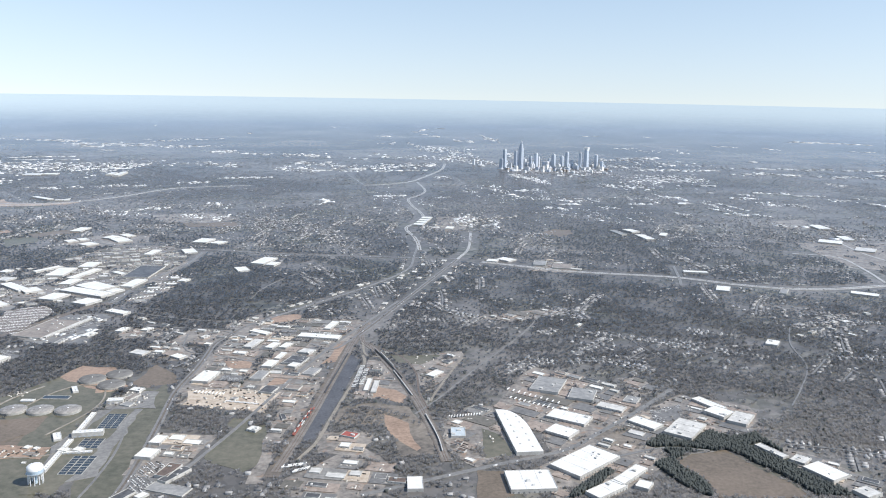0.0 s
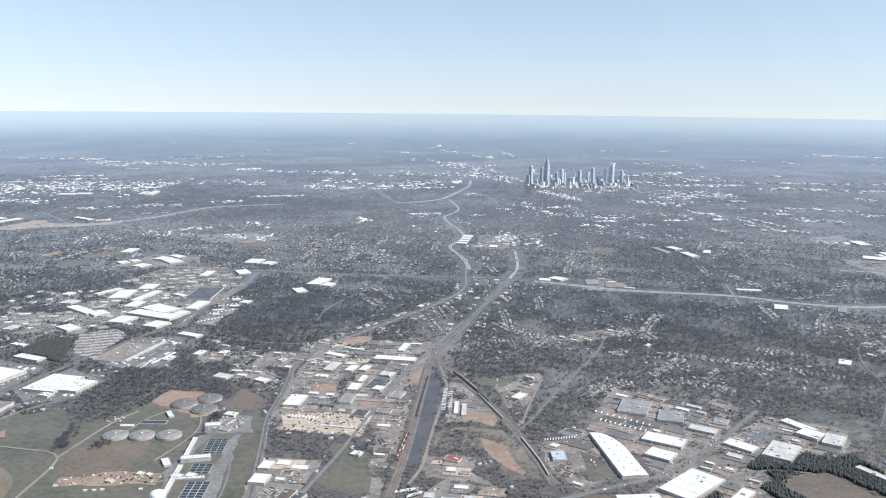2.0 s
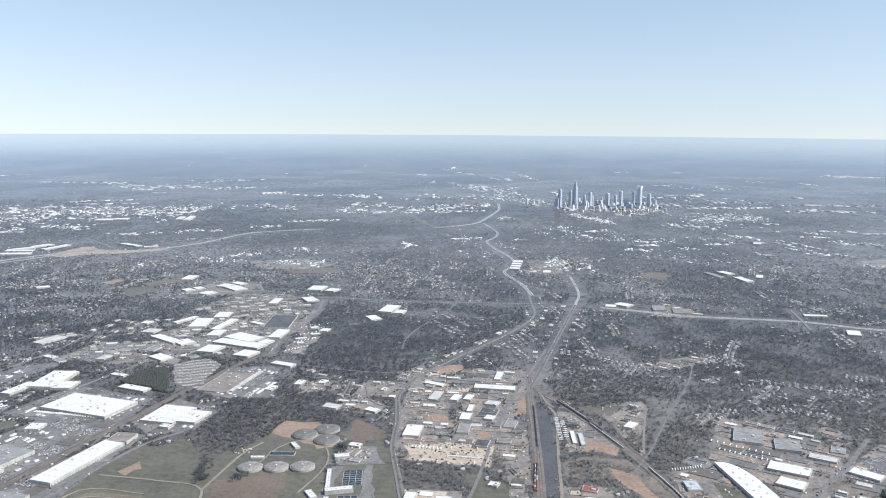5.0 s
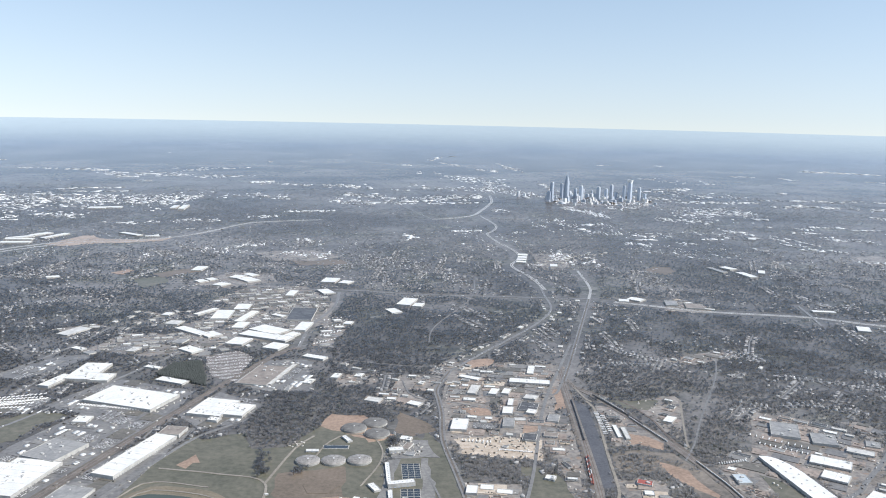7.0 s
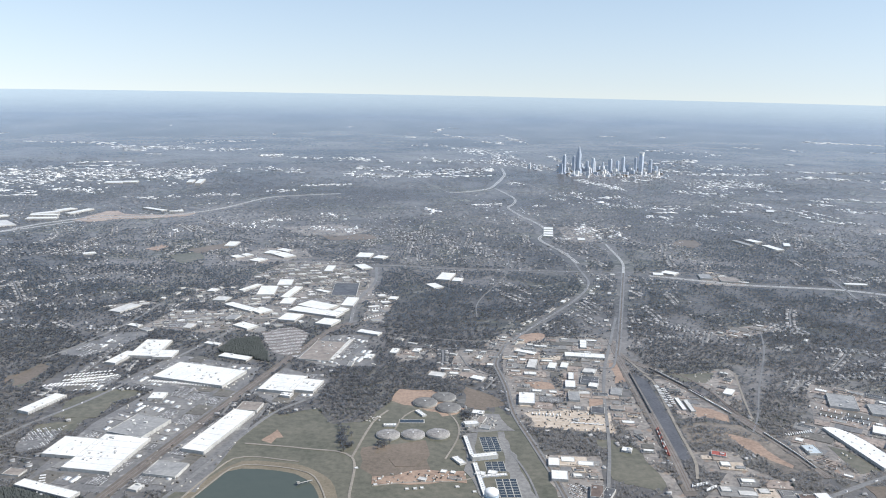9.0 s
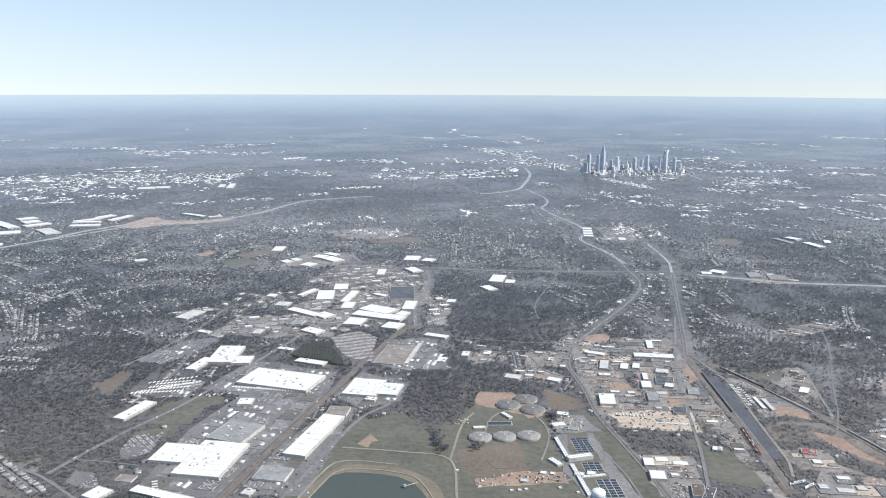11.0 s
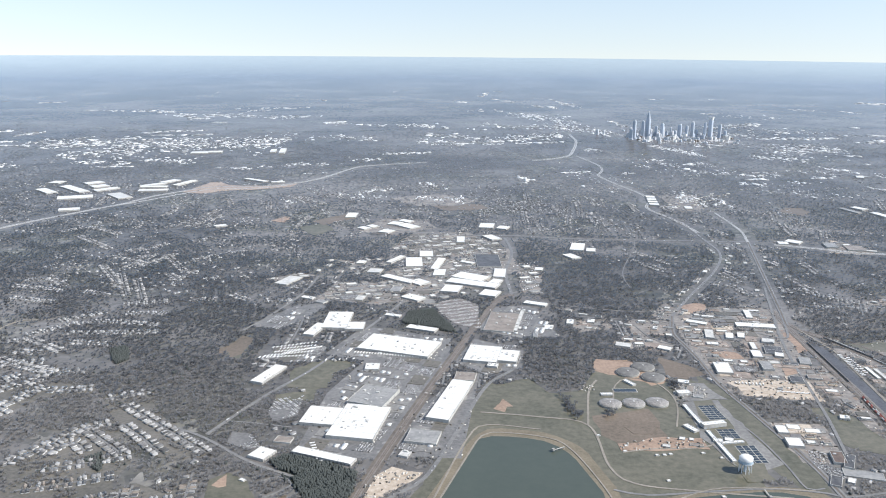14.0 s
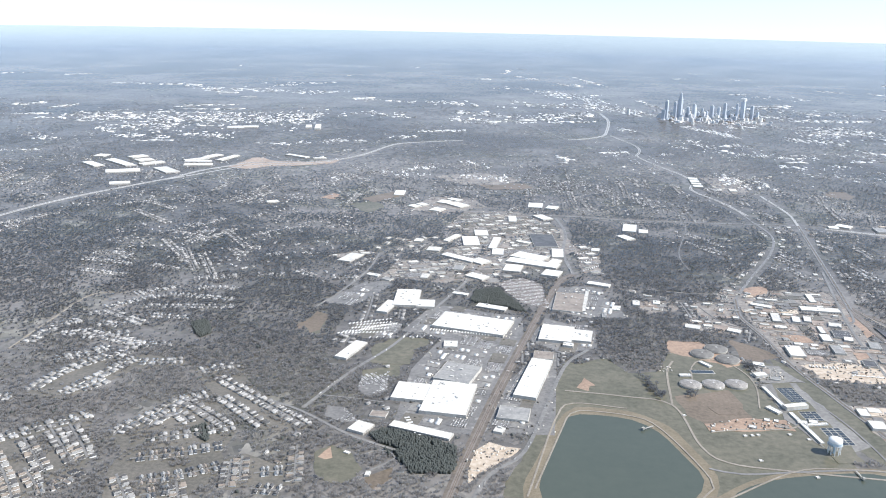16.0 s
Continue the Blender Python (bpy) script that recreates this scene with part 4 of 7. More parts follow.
def tower(x, y, w, h, style):
    t = thing("skyscraper", x, y, random.Random(int(x)).choice((-42, -38, -40)), TOWER_LABEL[style], "skyscraper", "towers of the city centre")
    a = w * 0.72
    body = h * (0.72 if style == "crown" else 0.84 if style == "handle" else 0.94)
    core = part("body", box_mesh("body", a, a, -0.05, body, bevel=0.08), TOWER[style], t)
    floors = max(3, int(body / 2.2))
    band = "spandrel"
    for k in range(1, floors):
        part("floor_band", shared(f"floor_band{round(a, 1)}", a + 0.05, a + 0.05, -0.14, 0.14), band, core, at=pose(0, 0, body * k / floors))
    if style == "crown":
        for k, (s, z0, z1) in enumerate(((0.82, 0.72, 0.8), (0.62, 0.8, 0.88), (0.4, 0.88, 0.95))):
            part("crown_step", box_mesh("crown_step", a * s, a * s, h * z0, h * z1, bevel=0.15), "glass_dark_hazed", t)
        part("spire", box_mesh("spire", 0.5, 0.5, h * 0.95, h), "stone", t)
    elif style == "handle":
        part("sloped_top", box_mesh("sloped_top", a * 0.7, a * 0.6, body, body + (h - body) * 0.3), "glass_blue_hazed", t)
        for s in (-1, 1):
            post = [(s * a * 0.5, -a / 2, body), (s * a * 0.2, -a / 2, body), (s * a * 0.34, -a / 2, h), (s * a * 0.72, -a / 2, h)]
            post += [(x, a / 2, z) for x, _, z in post]
            part("frame_post", mesh_of("frame_post", post, [(0, 1, 2, 3), (7, 6, 5, 4), (0, 3, 7, 4), (1, 5, 6, 2), (3, 2, 6, 7), (0, 4, 5, 1)]), "paint_white", t, "flaring white frame post")
        part("frame_beam", box_mesh("frame_beam", a * 1.1, a * 0.96, h - (h - body) * 0.45, h - 0.05), "paint_white", t, "white frame beam")
    else:
        part("top_storey", box_mesh("top_storey", a * 0.7, a * 0.7, body, h), "stone", t)


plant(-195.7, 200.9, 21.9, 14.0, 79, 1.1, "white")
plant(-206.6, 204.7, 11.9, 11.8, -10, 1.0, "white")
plant(-192.7, 218.9, 14.1, 12.1, 70, 1.2, "grey")
warehouse(-168.3, 216.6, 30.3, 7.2, 73, 1.1, "white")
warehouse(-163.0, 234.7, 6.9, 6.8, -9, 1.1, "tan")
warehouse(-186.1, 264.3, 27.5, 16.3, -19, 1.1, "white")
plant(-212.1, 292.8, 19.8, 10.1, 87, 1.0, "white")
warehouse(-219.6, 282.1, 13.9, 4.5, 74, 0.9, "white")
warehouse(-204.5, 286.1, 8.5, 7.4, 88, 0.9, "white")
plant(-155.7, 256.1, 15.7, 12.0, 77, 1.0, "white")
plant(-147.4, 254.2, 11.1, 8.6, 77, 0.9, "white")
office(-153.0, 245.5, 3.7, 3.1, -17, 0.8, "white")
warehouse(-176.8, 191.5, 9.2, 8.0, -12, 0.9, "grey")
shop(-181.7, 181.7, 3.2, 2.8, 69, 0.6, "pale")
warehouse(-203.7, 180.6, 18.4, 3.6, -23, 0.8, "white")
warehouse(-220.6, 181.7, 5.9, 5.3, 62, 0.8, "white")
shop(-194.8, 244.1, 5.5, 4.9, 88, 0.7, "white")
warehouse(-178.0, 284.1, 12.3, 4.3, -23, 0.7, "white")
warehouse(-229.2, 237.3, 15.7, 4.5, 68, 0.8, "white")
warehouse(-189.7, 353.6, 18.9, 5.3, -39, 0.8, "white")
warehouse(-179.9, 348.4, 8.2, 7.4, -45, 0.8, "white")
warehouse(-192.7, 390.3, 15.2, 3.2, 63, 0.8, "white")
warehouse(-183.1, 384.2, 17.6, 8.5, -88, 0.9, "white")
warehouse(-176.9, 401.7, 11.9, 7.2, -89, 0.8, "white")
warehouse(-170.9, 381.6, 22.1, 4.0, 79, 0.8, "white")
warehouse(-170.3, 365.4, 11.1, 5.8, 85, 0.7, "white")
warehouse(-155.4, 357.5, 16.4, 10.3, -34, 0.8, "white")
warehouse(-154.9, 347.0, 24.7, 7.9, -24, 0.8, "white")
warehouse(-145.2, 347.2, 13.1, 4.8, 65, 0.8, "white")
warehouse(-165.1, 338.0, 10.9, 8.1, 76, 0.8, "white")
warehouse(-148.0, 330.9, 9.1, 7.9, 68, 0.8, "white")
warehouse(-140.9, 364.5, 15.2, 5.8, 83, 0.8, "white")
warehouse(-129.3, 316.3, 10.0, 4.1, -25, 0.8, "white")
warehouse(-145.0, 388.7, 24.7, 12.4, 90, 0.7, "dark")
shop(-155.8, 385.2, 7.9, 3.4, -35, 0.6, "white")
shop(-157.4, 435.4, 13.8, 4.6, 87, 0.7, "white")
shop(-139.3, 441.1, 11.4, 6.9, -62, 0.7, "white")
warehouse(-214.8, 464.6, 6.8, 6.1, -45, 0.7, "white")
warehouse(-210.0, 469.6, 6.6, 5.4, -48, 0.7, "white")
warehouse(-196.5, 478.0, 8.9, 7.2, 67, 0.7, "white")
warehouse(-190.1, 485.2, 8.6, 6.0, -37, 0.7, "white")
warehouse(-200.9, 455.7, 8.5, 7.1, 62, 0.7, "white")
warehouse(-188.3, 470.5, 13.1, 8.7, -48, 0.7, "white")
warehouse(-140.2, 471.9, 12.9, 8.8, 81, 0.8, "white")
warehouse(-130.6, 467.0, 8.4, 6.5, 68, 0.8, "white")
warehouse(-93.5, 418.5, 16.5, 7.5, 76, 0.9, "white")
warehouse(-87.5, 411.5, 8.0, 5.0, 76, 0.8, "white")
warehouse(-100.0, 398.3, 9.4, 5.8, -63, 0.7, "white")
shop(-120.7, 372.9, 5.4, 4.0, 76, 0.6, "white")
warehouse(-145.9, 292.0, 23.0, 11.9, 78, 0.7, "tan")
warehouse(-138.8, 293.9, 26.0, 1.5, 77, 0.6, "pale")
shop(-127.8, 285.9, 5.4, 3.3, 74, 0.6, "white")
shop(-118.2, 292.6, 5.6, 2.9, 78, 0.6, "white")
shop(-134.1, 277.4, 5.7, 1.8, 81, 0.6, "grey")
shop(-228.5, 324.2, 6.1, 3.1, -25, 0.6, "white")
shop(-241.5, 351.0, 14.1, 6.7, 67, 0.5, "pale")
shop(-190.1, 300.2, 6.7, 2.8, -20, 0.6, "white")
shop(-205.5, 323.7, 6.6, 3.5, 80, 0.6, "pale")
shop(-190.1, 337.4, 7.1, 4.7, 78, 0.6, "grey")
warehouse(-182.2, 324.5, 9.6, 6.3, -38, 0.7, "white")
shop(-201.9, 368.5, 7.3, 6.5, 78, 0.6, "pale")
shop(-210.0, 384.8, 5.7, 4.1, 77, 0.6, "white")
shop(-221.9, 318.6, 4.6, 3.6, -32, 0.5, "grey")
warehouse(-73.0, 243.3, 9.6, 5.4, 82, 0.9, "white")
warehouse(-67.0, 292.3, 8.2, 3.3, -29, 0.8, "white")
warehouse(-44.5, 288.2, 15.4, 4.9, -9, 0.8, "white")
warehouse(-66.3, 278.4, 9.8, 3.3, 76, 0.8, "pale")
warehouse(-59.1, 276.3, 6.5, 3.0, 73, 0.8, "white")
warehouse(-54.5, 276.7, 5.9, 2.8, 73, 0.8, "white")
warehouse(-54.1, 265.2, 7.1, 2.0, 80, 0.8, "white")
warehouse(-55.9, 257.1, 6.7, 3.6, 80, 0.8, "white")
warehouse(-56.7, 245.8, 7.7, 3.8, 81, 0.8, "grey")
warehouse(-42.2, 302.5, 10.5, 2.7, 79, 0.8, "white")
warehouse(-47.9, 256.3, 4.1, 3.2, 68, 0.7, "white")
shop(-46.2, 271.0, 4.6, 4.6, 67, 0.7, "pale")
warehouse(-48.2, 261.1, 7.7, 6.3, 75, 0.7, "dark")
warehouse(-41.2, 250.4, 6.6, 3.8, 74, 0.7, "grey")
warehouse(-51.3, 233.7, 5.3, 4.3, 76, 0.7, "dark")
warehouse(-44.3, 235.9, 4.5, 3.5, -12, 0.6, "tan")
warehouse(-71.7, 196.6, 4.9, 3.1, 82, 0.7, "white")
warehouse(-71.5, 188.3, 5.2, 4.4, 82, 0.8, "white")
shop(-49.1, 204.8, 2.9, 2.8, -22, 0.6, "white")
shop(-63.3, 179.4, 6.7, 3.4, 77, 0.8, "brown")
shop(53.2, 310.3, 3.7, 1.5, 57, 0.6, "white")
warehouse(33.4, 241.9, 12.5, 8.9, 70, 0.9, "grey")
warehouse(42.8, 234.4, 9.0, 7.5, 72, 0.9, "grey")
warehouse(49.6, 224.7, 7.8, 4.1, -31, 0.8, "pale")
warehouse(36.3, 216.5, 11.4, 6.6, -30, 0.9, "white")
warehouse(33.0, 206.8, 7.3, 6.0, -36, 0.9, "white")
shop(5.2, 204.9, 5.8, 3.9, -89, 0.7, "blue")
warehouse(21.8, 177.6, 10.9, 9.7, 6, 1.0, "white")
warehouse(36.3, 188.6, 16.6, 9.2, 45, 1.0, "white")
warehouse(56.8, 213.3, 8.5, 4.9, -45, 0.9, "white")
plant(66.8, 209.9, 12.0, 7.7, 55, 0.9, "pale")
warehouse(78.9, 228.6, 10.2, 3.7, -57, 0.9, "white")
plant(79.8, 221.9, 6.5, 6.2, -48, 1.1, "white")
plant(84.5, 217.6, 8.6, 5.3, 56, 1.0, "pale")
warehouse(45.7, 181.5, 12.1, 3.3, 49, 0.9, "white")
warehouse(38.9, 174.1, 9.9, 4.3, 40, 0.9, "white")
warehouse(48.1, 176.8, 4.0, 3.3, 59, 0.8, "white")
warehouse(94.0, 185.4, 8.6, 6.4, -59, 0.9, "white")
plant(98.9, 175.0, 5.0, 4.1, 28, 0.9, "pale")
shop(85.3, 197.2, 8.8, 2.4, -59, 0.7, "pale")
shop(90.7, 192.2, 4.6, 3.7, 47, 0.7, "pale")
warehouse(-5.0, 175.4, 6.3, 3.7, -86, 0.8, "white")
shop(121.4, 290.9, 6.5, 4.4, 61, 0.7, "white")
warehouse(130.5, 375.0, 9.8, 6.1, 69, 0.8, "white")
warehouse(128.0, 411.0, 12.2, 4.0, -6, 0.7, "white")
shop(56.9, 231.1, 5.2, 4.1, 63, 0.6, "grey")
shop(157.4, 371.5, 10.1, 3.2, 63, 0.7, "grey")
warehouse(194.1, 370.1, 11.7, 5.9, -29, 0.6, "white")
warehouse(50.4, 425.2, 11.0, 6.5, 80, 0.9, "grey")
warehouse(61.0, 418.3, 10.5, 9.5, 80, 0.8, "tan")
warehouse(67.5, 413.0, 5.5, 3.0, -20, 0.6, "pale")
warehouse(25.7, 430.2, 6.2, 5.7, 76, 0.7, "white")
warehouse(33.3, 433.9, 8.3, 7.2, -41, 0.7, "white")
warehouse(121.6, 533.7, 10.0, 7.0, -62, 0.9, "white")
warehouse(125.5, 510.7, 16.5, 6.2, -77, 0.9, "white")
warehouse(139.6, 521.5, 11.7, 4.4, 69, 0.8, "white")
warehouse(111.5, 526.7, 17.0, 4.6, -74, 0.7, "grey")
warehouse(257.7, 563.4, 16.4, 9.3, -86, 0.8, "white")
warehouse(239.4, 505.9, 13.6, 11.5, -29, 0.8, "white")
warehouse(254.9, 519.8, 14.1, 7.1, 89, 0.8, "white")
warehouse(248.8, 480.6, 13.1, 11.0, 59, 0.8, "pale")
warehouse(193.3, 673.6, 10.5, 6.0, 67, 0.8, "white")
warehouse(-13.3, 572.9, 8.6, 6.6, 79, 0.8, "white")
warehouse(-14.9, 563.0, 7.6, 6.6, 79, 0.8, "white")
warehouse(-16.4, 553.7, 7.2, 6.7, 78, 0.8, "white")
warehouse(-17.8, 544.7, 6.8, 6.7, -11, 0.8, "white")
shop(-23.2, 202.0, 4.2, 3.0, -22, 0.6, "red")
warehouse(-22.2, 240.0, 10.5, 1.5, 88, 0.5, "white")
warehouse(-19.8, 238.4, 10.0, 1.6, 88, 0.5, "pale")
warehouse(-1.8, 251.0, 6.0, 3.2, 58, 0.6, "white")
shop(-59.8, 226.4, 1.9, 1.6, 67, 0.5, "grey")
shop(2.9, 533.2, 9.2, 5.0, 81, 0.7, "white")
warehouse(-405.4, 805.1, 16.8, 12.7, 8, 0.9, "white")
warehouse(-391.0, 811.5, 13.0, 12.9, 8, 0.9, "white")
office(-325.1, 818.9, 34.7, 5.8, -84, 1.5, "white")
office(-334.9, 821.7, 21.8, 5.8, -84, 1.2, "white")
shop(-225.7, 502.4, 14.3, 6.7, 87, 0.7, "white")
shop(-302.2, 468.7, 7.3, 4.8, 31, 0.7, "white")
shop(-216.2, 190.3, 4.9, 3.7, -11, 0.4, "tan")
shop(-216.6, 157.6, 2.2, 1.3, 82, 0.4, "pale")
shop(-223.0, 168.2, 1.7, 1.1, -30, 0.35, "white")
shop(-90.2, 231.8, 3.7, 2.9, -17, 0.6, "white")
shop(-89.7, 226.0, 5.2, 2.4, 69, 0.5, "tan")
shop(-88.8, 220.5, 3.2, 2.7, -18, 0.5, "grey")
shop(-108.4, 186.8, 2.2, 1.7, -20, 0.4, "pale")
shop(-99.7, 187.3, 3.7, 1.4, -12, 0.4, "tan")
shop(-102.6, 191.3, 1.8, 1.6, 70, 0.4, "white")
shop(-100.1, 190.7, 1.5, 1.3, 67, 0.4, "white")
shop(-92.8, 189.9, 2.8, 2.1, -16, 0.5, "white")
shop(-89.4, 190.4, 2.5, 2.2, -18, 0.5, "white")
warehouse(-87.9, 263.2, 4.9, 3.6, -31, 0.6, "white")
shop(-102.4, 266.9, 5.6, 4.3, -21, 0.5, "pale")
shop(-109.5, 293.8, 4.3, 2.9, 75, 0.6, "white")
shop(-85.6, 285.5, 3.5, 1.8, 69, 0.6, "white")
shop(-68.2, 291.4, 5.7, 3.2, 73, 0.5, "grey")
shop(-61.2, 177.4, 8.1, 2.6, 62, 0.7, "dark")
shop(-69.6, 167.3, 5.4, 2.8, 62, 0.5, "dark")
shop(-65.4, 167.6, 2.8, 1.9, 58, 0.5, "white")
shop(-60.6, 171.0, 10.0, 4.1, -17, 0.3, "grey")
warehouse(-467.7, 623.1, 11.0, 9.0, 81, 0.8, "white")
warehouse(-459.1, 584.3, 23.0, 7.9, -45, 0.8, "white")
warehouse(-442.2, 593.6, 36.0, 8.3, -45, 0.8, "white")
warehouse(-427.5, 559.5, 23.5, 12.0, 21, 0.8, "white")
warehouse(-438.4, 621.1, 14.0, 9.0, 48, 0.8, "white")
warehouse(-428.4, 606.6, 12.4, 10.0, 44, 0.8, "white")
warehouse(-418.2, 593.2, 18.9, 8.0, 48, 0.8, "white")
warehouse(-398.5, 566.0, 24.0, 10.5, -50, 0.8, "pale")
warehouse(-382.2, 590.1, 21.0, 8.0, 9, 0.8, "white")
warehouse(-386.4, 604.6, 20.0, 7.0, 6, 0.8, "white")
warehouse(-390.1, 613.6, 19.6, 6.0, 47, 0.8, "white")
warehouse(-381.9, 630.6, 17.0, 7.0, 62, 0.8, "white")
warehouse(-368.0, 623.2, 27.0, 5.0, 72, 0.8, "white")
warehouse(-315.7, 639.6, 22.9, 5.6, -35, 0.8, "white")
warehouse(-296.3, 630.8, 10.6, 4.4, 21, 0.8, "white")
warehouse(-413.4, 515.9, 13.0, 8.0, 20, 0.8, "white")
tower(63, 955, 6.0, 12.0, "dark")
tower(66, 955, 4.7, 22.6, "dark")
tower(86, 970, 6.1, 31.7, "crown")
tower(80, 969, 4.7, 20.2, "dark")
tower(91, 977, 4.8, 10.2, "pale")
tower(98, 978, 4.1, 13.6, "dark")
tower(104, 973, 4.7, 17.6, "glass")
tower(108, 980, 2.7, 13.0, "pale")
tower(118, 981, 5.5, 7.5, "pale")
tower(124, 969, 5.4, 16.9, "dark")
tower(135, 977, 4.1, 14.3, "glass")
tower(140, 971, 4.7, 19.7, "dark")
tower(147, 979, 4.1, 9.6, "glass")
tower(156, 974, 4.1, 19.0, "dark")
tower(163, 975, 6.1, 25.2, "handle")
tower(175, 977, 4.8, 16.4, "dark")
tower(182, 977, 4.1, 8.9, "glass")
tower(32, 1002, 3.5, 6.9, "pale")
tower(40, 1003, 3.5, 4.2, "pale")
tower(150, 973, 4.1, 6.1, "pale")
tower(98, 966, 3.4, 6.1, "pale")
tower(123, 1002, 2.8, 9.8, "dark")
tower(130, 976, 3.4, 5.4, "pale")

mid = random.Random(9)
for _ in range(150):
    mid_rise(mid.uniform(58, 190) if mid.random() < 0.5 else max(74, min(170, mid.gauss(118, 26))), mid.gauss(968, 26), mid.uniform(2.5, 6), mid.uniform(2, 4), mid.uniform(1.2, 6) * (1 if mid.random() < 0.4 else 0.5), -40, mid.choice(("stone", "stone", "glass_blue_hazed", "glass_dark_hazed", "pale", "tan", "white")))


def round_corner_warehouse(x, y, l, w, turn, h):
    """A long warehouse one of whose ends is rounded."""
    b = thing("warehouse", x, y, turn, "very long white-roofed warehouse with one rounded end", "warehouse")
    ring = [(-l / 2, -w / 2)]
    ring += [(l * 0.02 + l * 0.48 * math.sin(a), w * 0.3 - w * 0.8 * math.cos(a)) for a in np.linspace(0, math.pi / 2, 9)]
    ring += [(l / 2, w / 2), (-l / 2, w / 2)]
    n = len(ring)
    part("wall", mesh_of("wall", [(*p, -0.02) for p in ring] + [(*p, h) for p in ring], [(k, (k + 1) % n, n + (k + 1) % n, n + k) for k in range(n)]), "wall", b)
    ins = [(p[0] * 0.995, p[1] * 0.98) for p in ring]
    roof = part("roof", mesh_of("roof", [(*p, h - 0.04) for p in ins], [tuple(range(n))]), "white", b, "white flat roof")
    for k in range(14):
        part("dock_door", shared("dock_door", 0.36, 0.06, 0.05, 0.45), "door", b, at=pose(-l / 2 + l * (k + 0.5) / 14, -w / 2, 0))
    for k in range(12):
        part("roof_unit", shared("roof_unit0.35", 0.52, 0.35, 0, 0.18, bevel=0.03), "pale", roof, at=pose(-l * 0.4 + l * 0.07 * k, (k % 2 - 0.5) * w * 0.4, h - 0.04))
    c, s = math.cos(radians(turn)), math.sin(radians(turn))
    ring = [(x + c * px - s * py, y + s * px + c * py) for px, py in ((-l / 2 - 1, -w / 2 - 1), (l / 2 + 1, -w / 2 - 1), (l / 2 + 1, w / 2 + 1), (-l / 2 - 1, w / 2 + 1))]
    mark(taken, ring), mark(built, ring)


round_corner_warehouse(21.2, 206.7, 28.3, 7.0, 98, 1.0)


# ---- waterworks ----
def lathe(name, profile, seg=40):
    verts = [(r * math.cos(2 * math.pi * k / seg), r * math.sin(2 * math.pi * k / seg), z) for r, z in profile for k in range(seg)]
    faces = [(i * seg + k, i * seg + (k + 1) % seg, (i + 1) * seg + (k + 1) % seg, (i + 1) * seg + k) for i in range(len(profile) - 1) for k in range(seg)]
    return mesh_of(name, verts, faces)


def water_tank(x, y, r, material, label):
    t = thing("water_tank", x, y, 0, label, "water tank", "tanks of the waterworks")
    part("wall", lathe("wall", [(r, -0.02), (r, 0.62), (r - 0.08, 0.62)]), "concrete", t)
    dome = part("dome", lathe("dome", [(r - 0.06, 0.6)] + [(r * math.cos(a), 0.6 + 0.42 * math.sin(a)) for a in (0.3, 0.6, 0.9, 1.2)] + [(0.02, 1.02)]), material, t)
    for p in dome.data.polygons:
        p.use_smooth = True
    part("hatch", lathe("hatch", [(0.22, 1.0), (0.22, 1.14), (0.01, 1.14)], 16), "paint_white", t)
    part("ladder", box_mesh("ladder", 0.06, 0.1, 0, 0.7, r + 0.04, 0), "steel", t)
    mark(taken, [(x + (r + 0.6) * math.cos(a), y + (r + 0.6) * math.sin(a)) for a in np.arange(0, 6.28, 0.5)])


for x, y in ((-118.3, 214.6), (-110.9, 214.9), (-103.4, 215.4)):
    water_tank(x, y, 3.55, "dome", "round concrete water tank with a stained pale dome")
for x, y in ((-107.0, 240.0), (-100.6, 244.8), (-99.4, 235.6)):
    water_tank(x, y, 4.0, "grey_dome", "round water tank with a grey domed roof")


def water_tower(x, y):
    t = thing("water_tower", x, y, 0, "white and pale blue water tower on many columns", "water tower")
    bowl = part("bowl", lathe("bowl", [(0.5, 2.2), (1.5, 2.4), (1.75, 2.8), (1.78, 3.6)]), "paint_blue", t, "pale blue lower bowl")
    cap = part("cap", lathe("cap", [(1.79, 3.6), (1.79, 4.2), (1.5, 4.5), (0.9, 4.75), (0.02, 4.85)]), "paint_white", t, "white domed top")
    for o in (bowl, cap):
        for p in o.data.polygons:
            p.use_smooth = True
    part("riser", lathe("riser", [(0.35, -0.02), (0.35, 2.3)], 16), "paint_blue", t)
    for k in range(10):
        a = 2 * math.pi * k / 10
        part("column", shared("column", 0.16, 0.16, -0.02, 2.5), "paint_white", t, at=pose(1.6 * math.cos(a), 1.6 * math.sin(a), 0))
    part("walkway", lathe("walkway", [(1.75, 2.75), (2.0, 2.75), (2.0, 2.82), (1.75, 2.82)]), "steel", t)


water_tower(-91.4, 172.8)


def basin(x, y, l, w, turn, lanes):
    b = thing("filter_basin", x, y, turn, "open concrete filter basin with dark water lanes", "basin", "basins of the waterworks")
    part("rim", box_mesh("rim", l, w, -0.02, 0.12), "concrete", b)
    for k in range(lanes):
        for s in (-1, 0, 1):
            part("water_lane", shared(f"water_lane{lanes}", l * 0.29, w / lanes - 0.28, 0.05, 0.16), "basin", b, "dark water", at=pose(s * l / 3.1, -w / 2 + w * (k + 0.5) / lanes, 0))
    mark(taken, [(x - l, y - w), (x + l, y - w), (x + l, y + w), (x - l, y + w)])


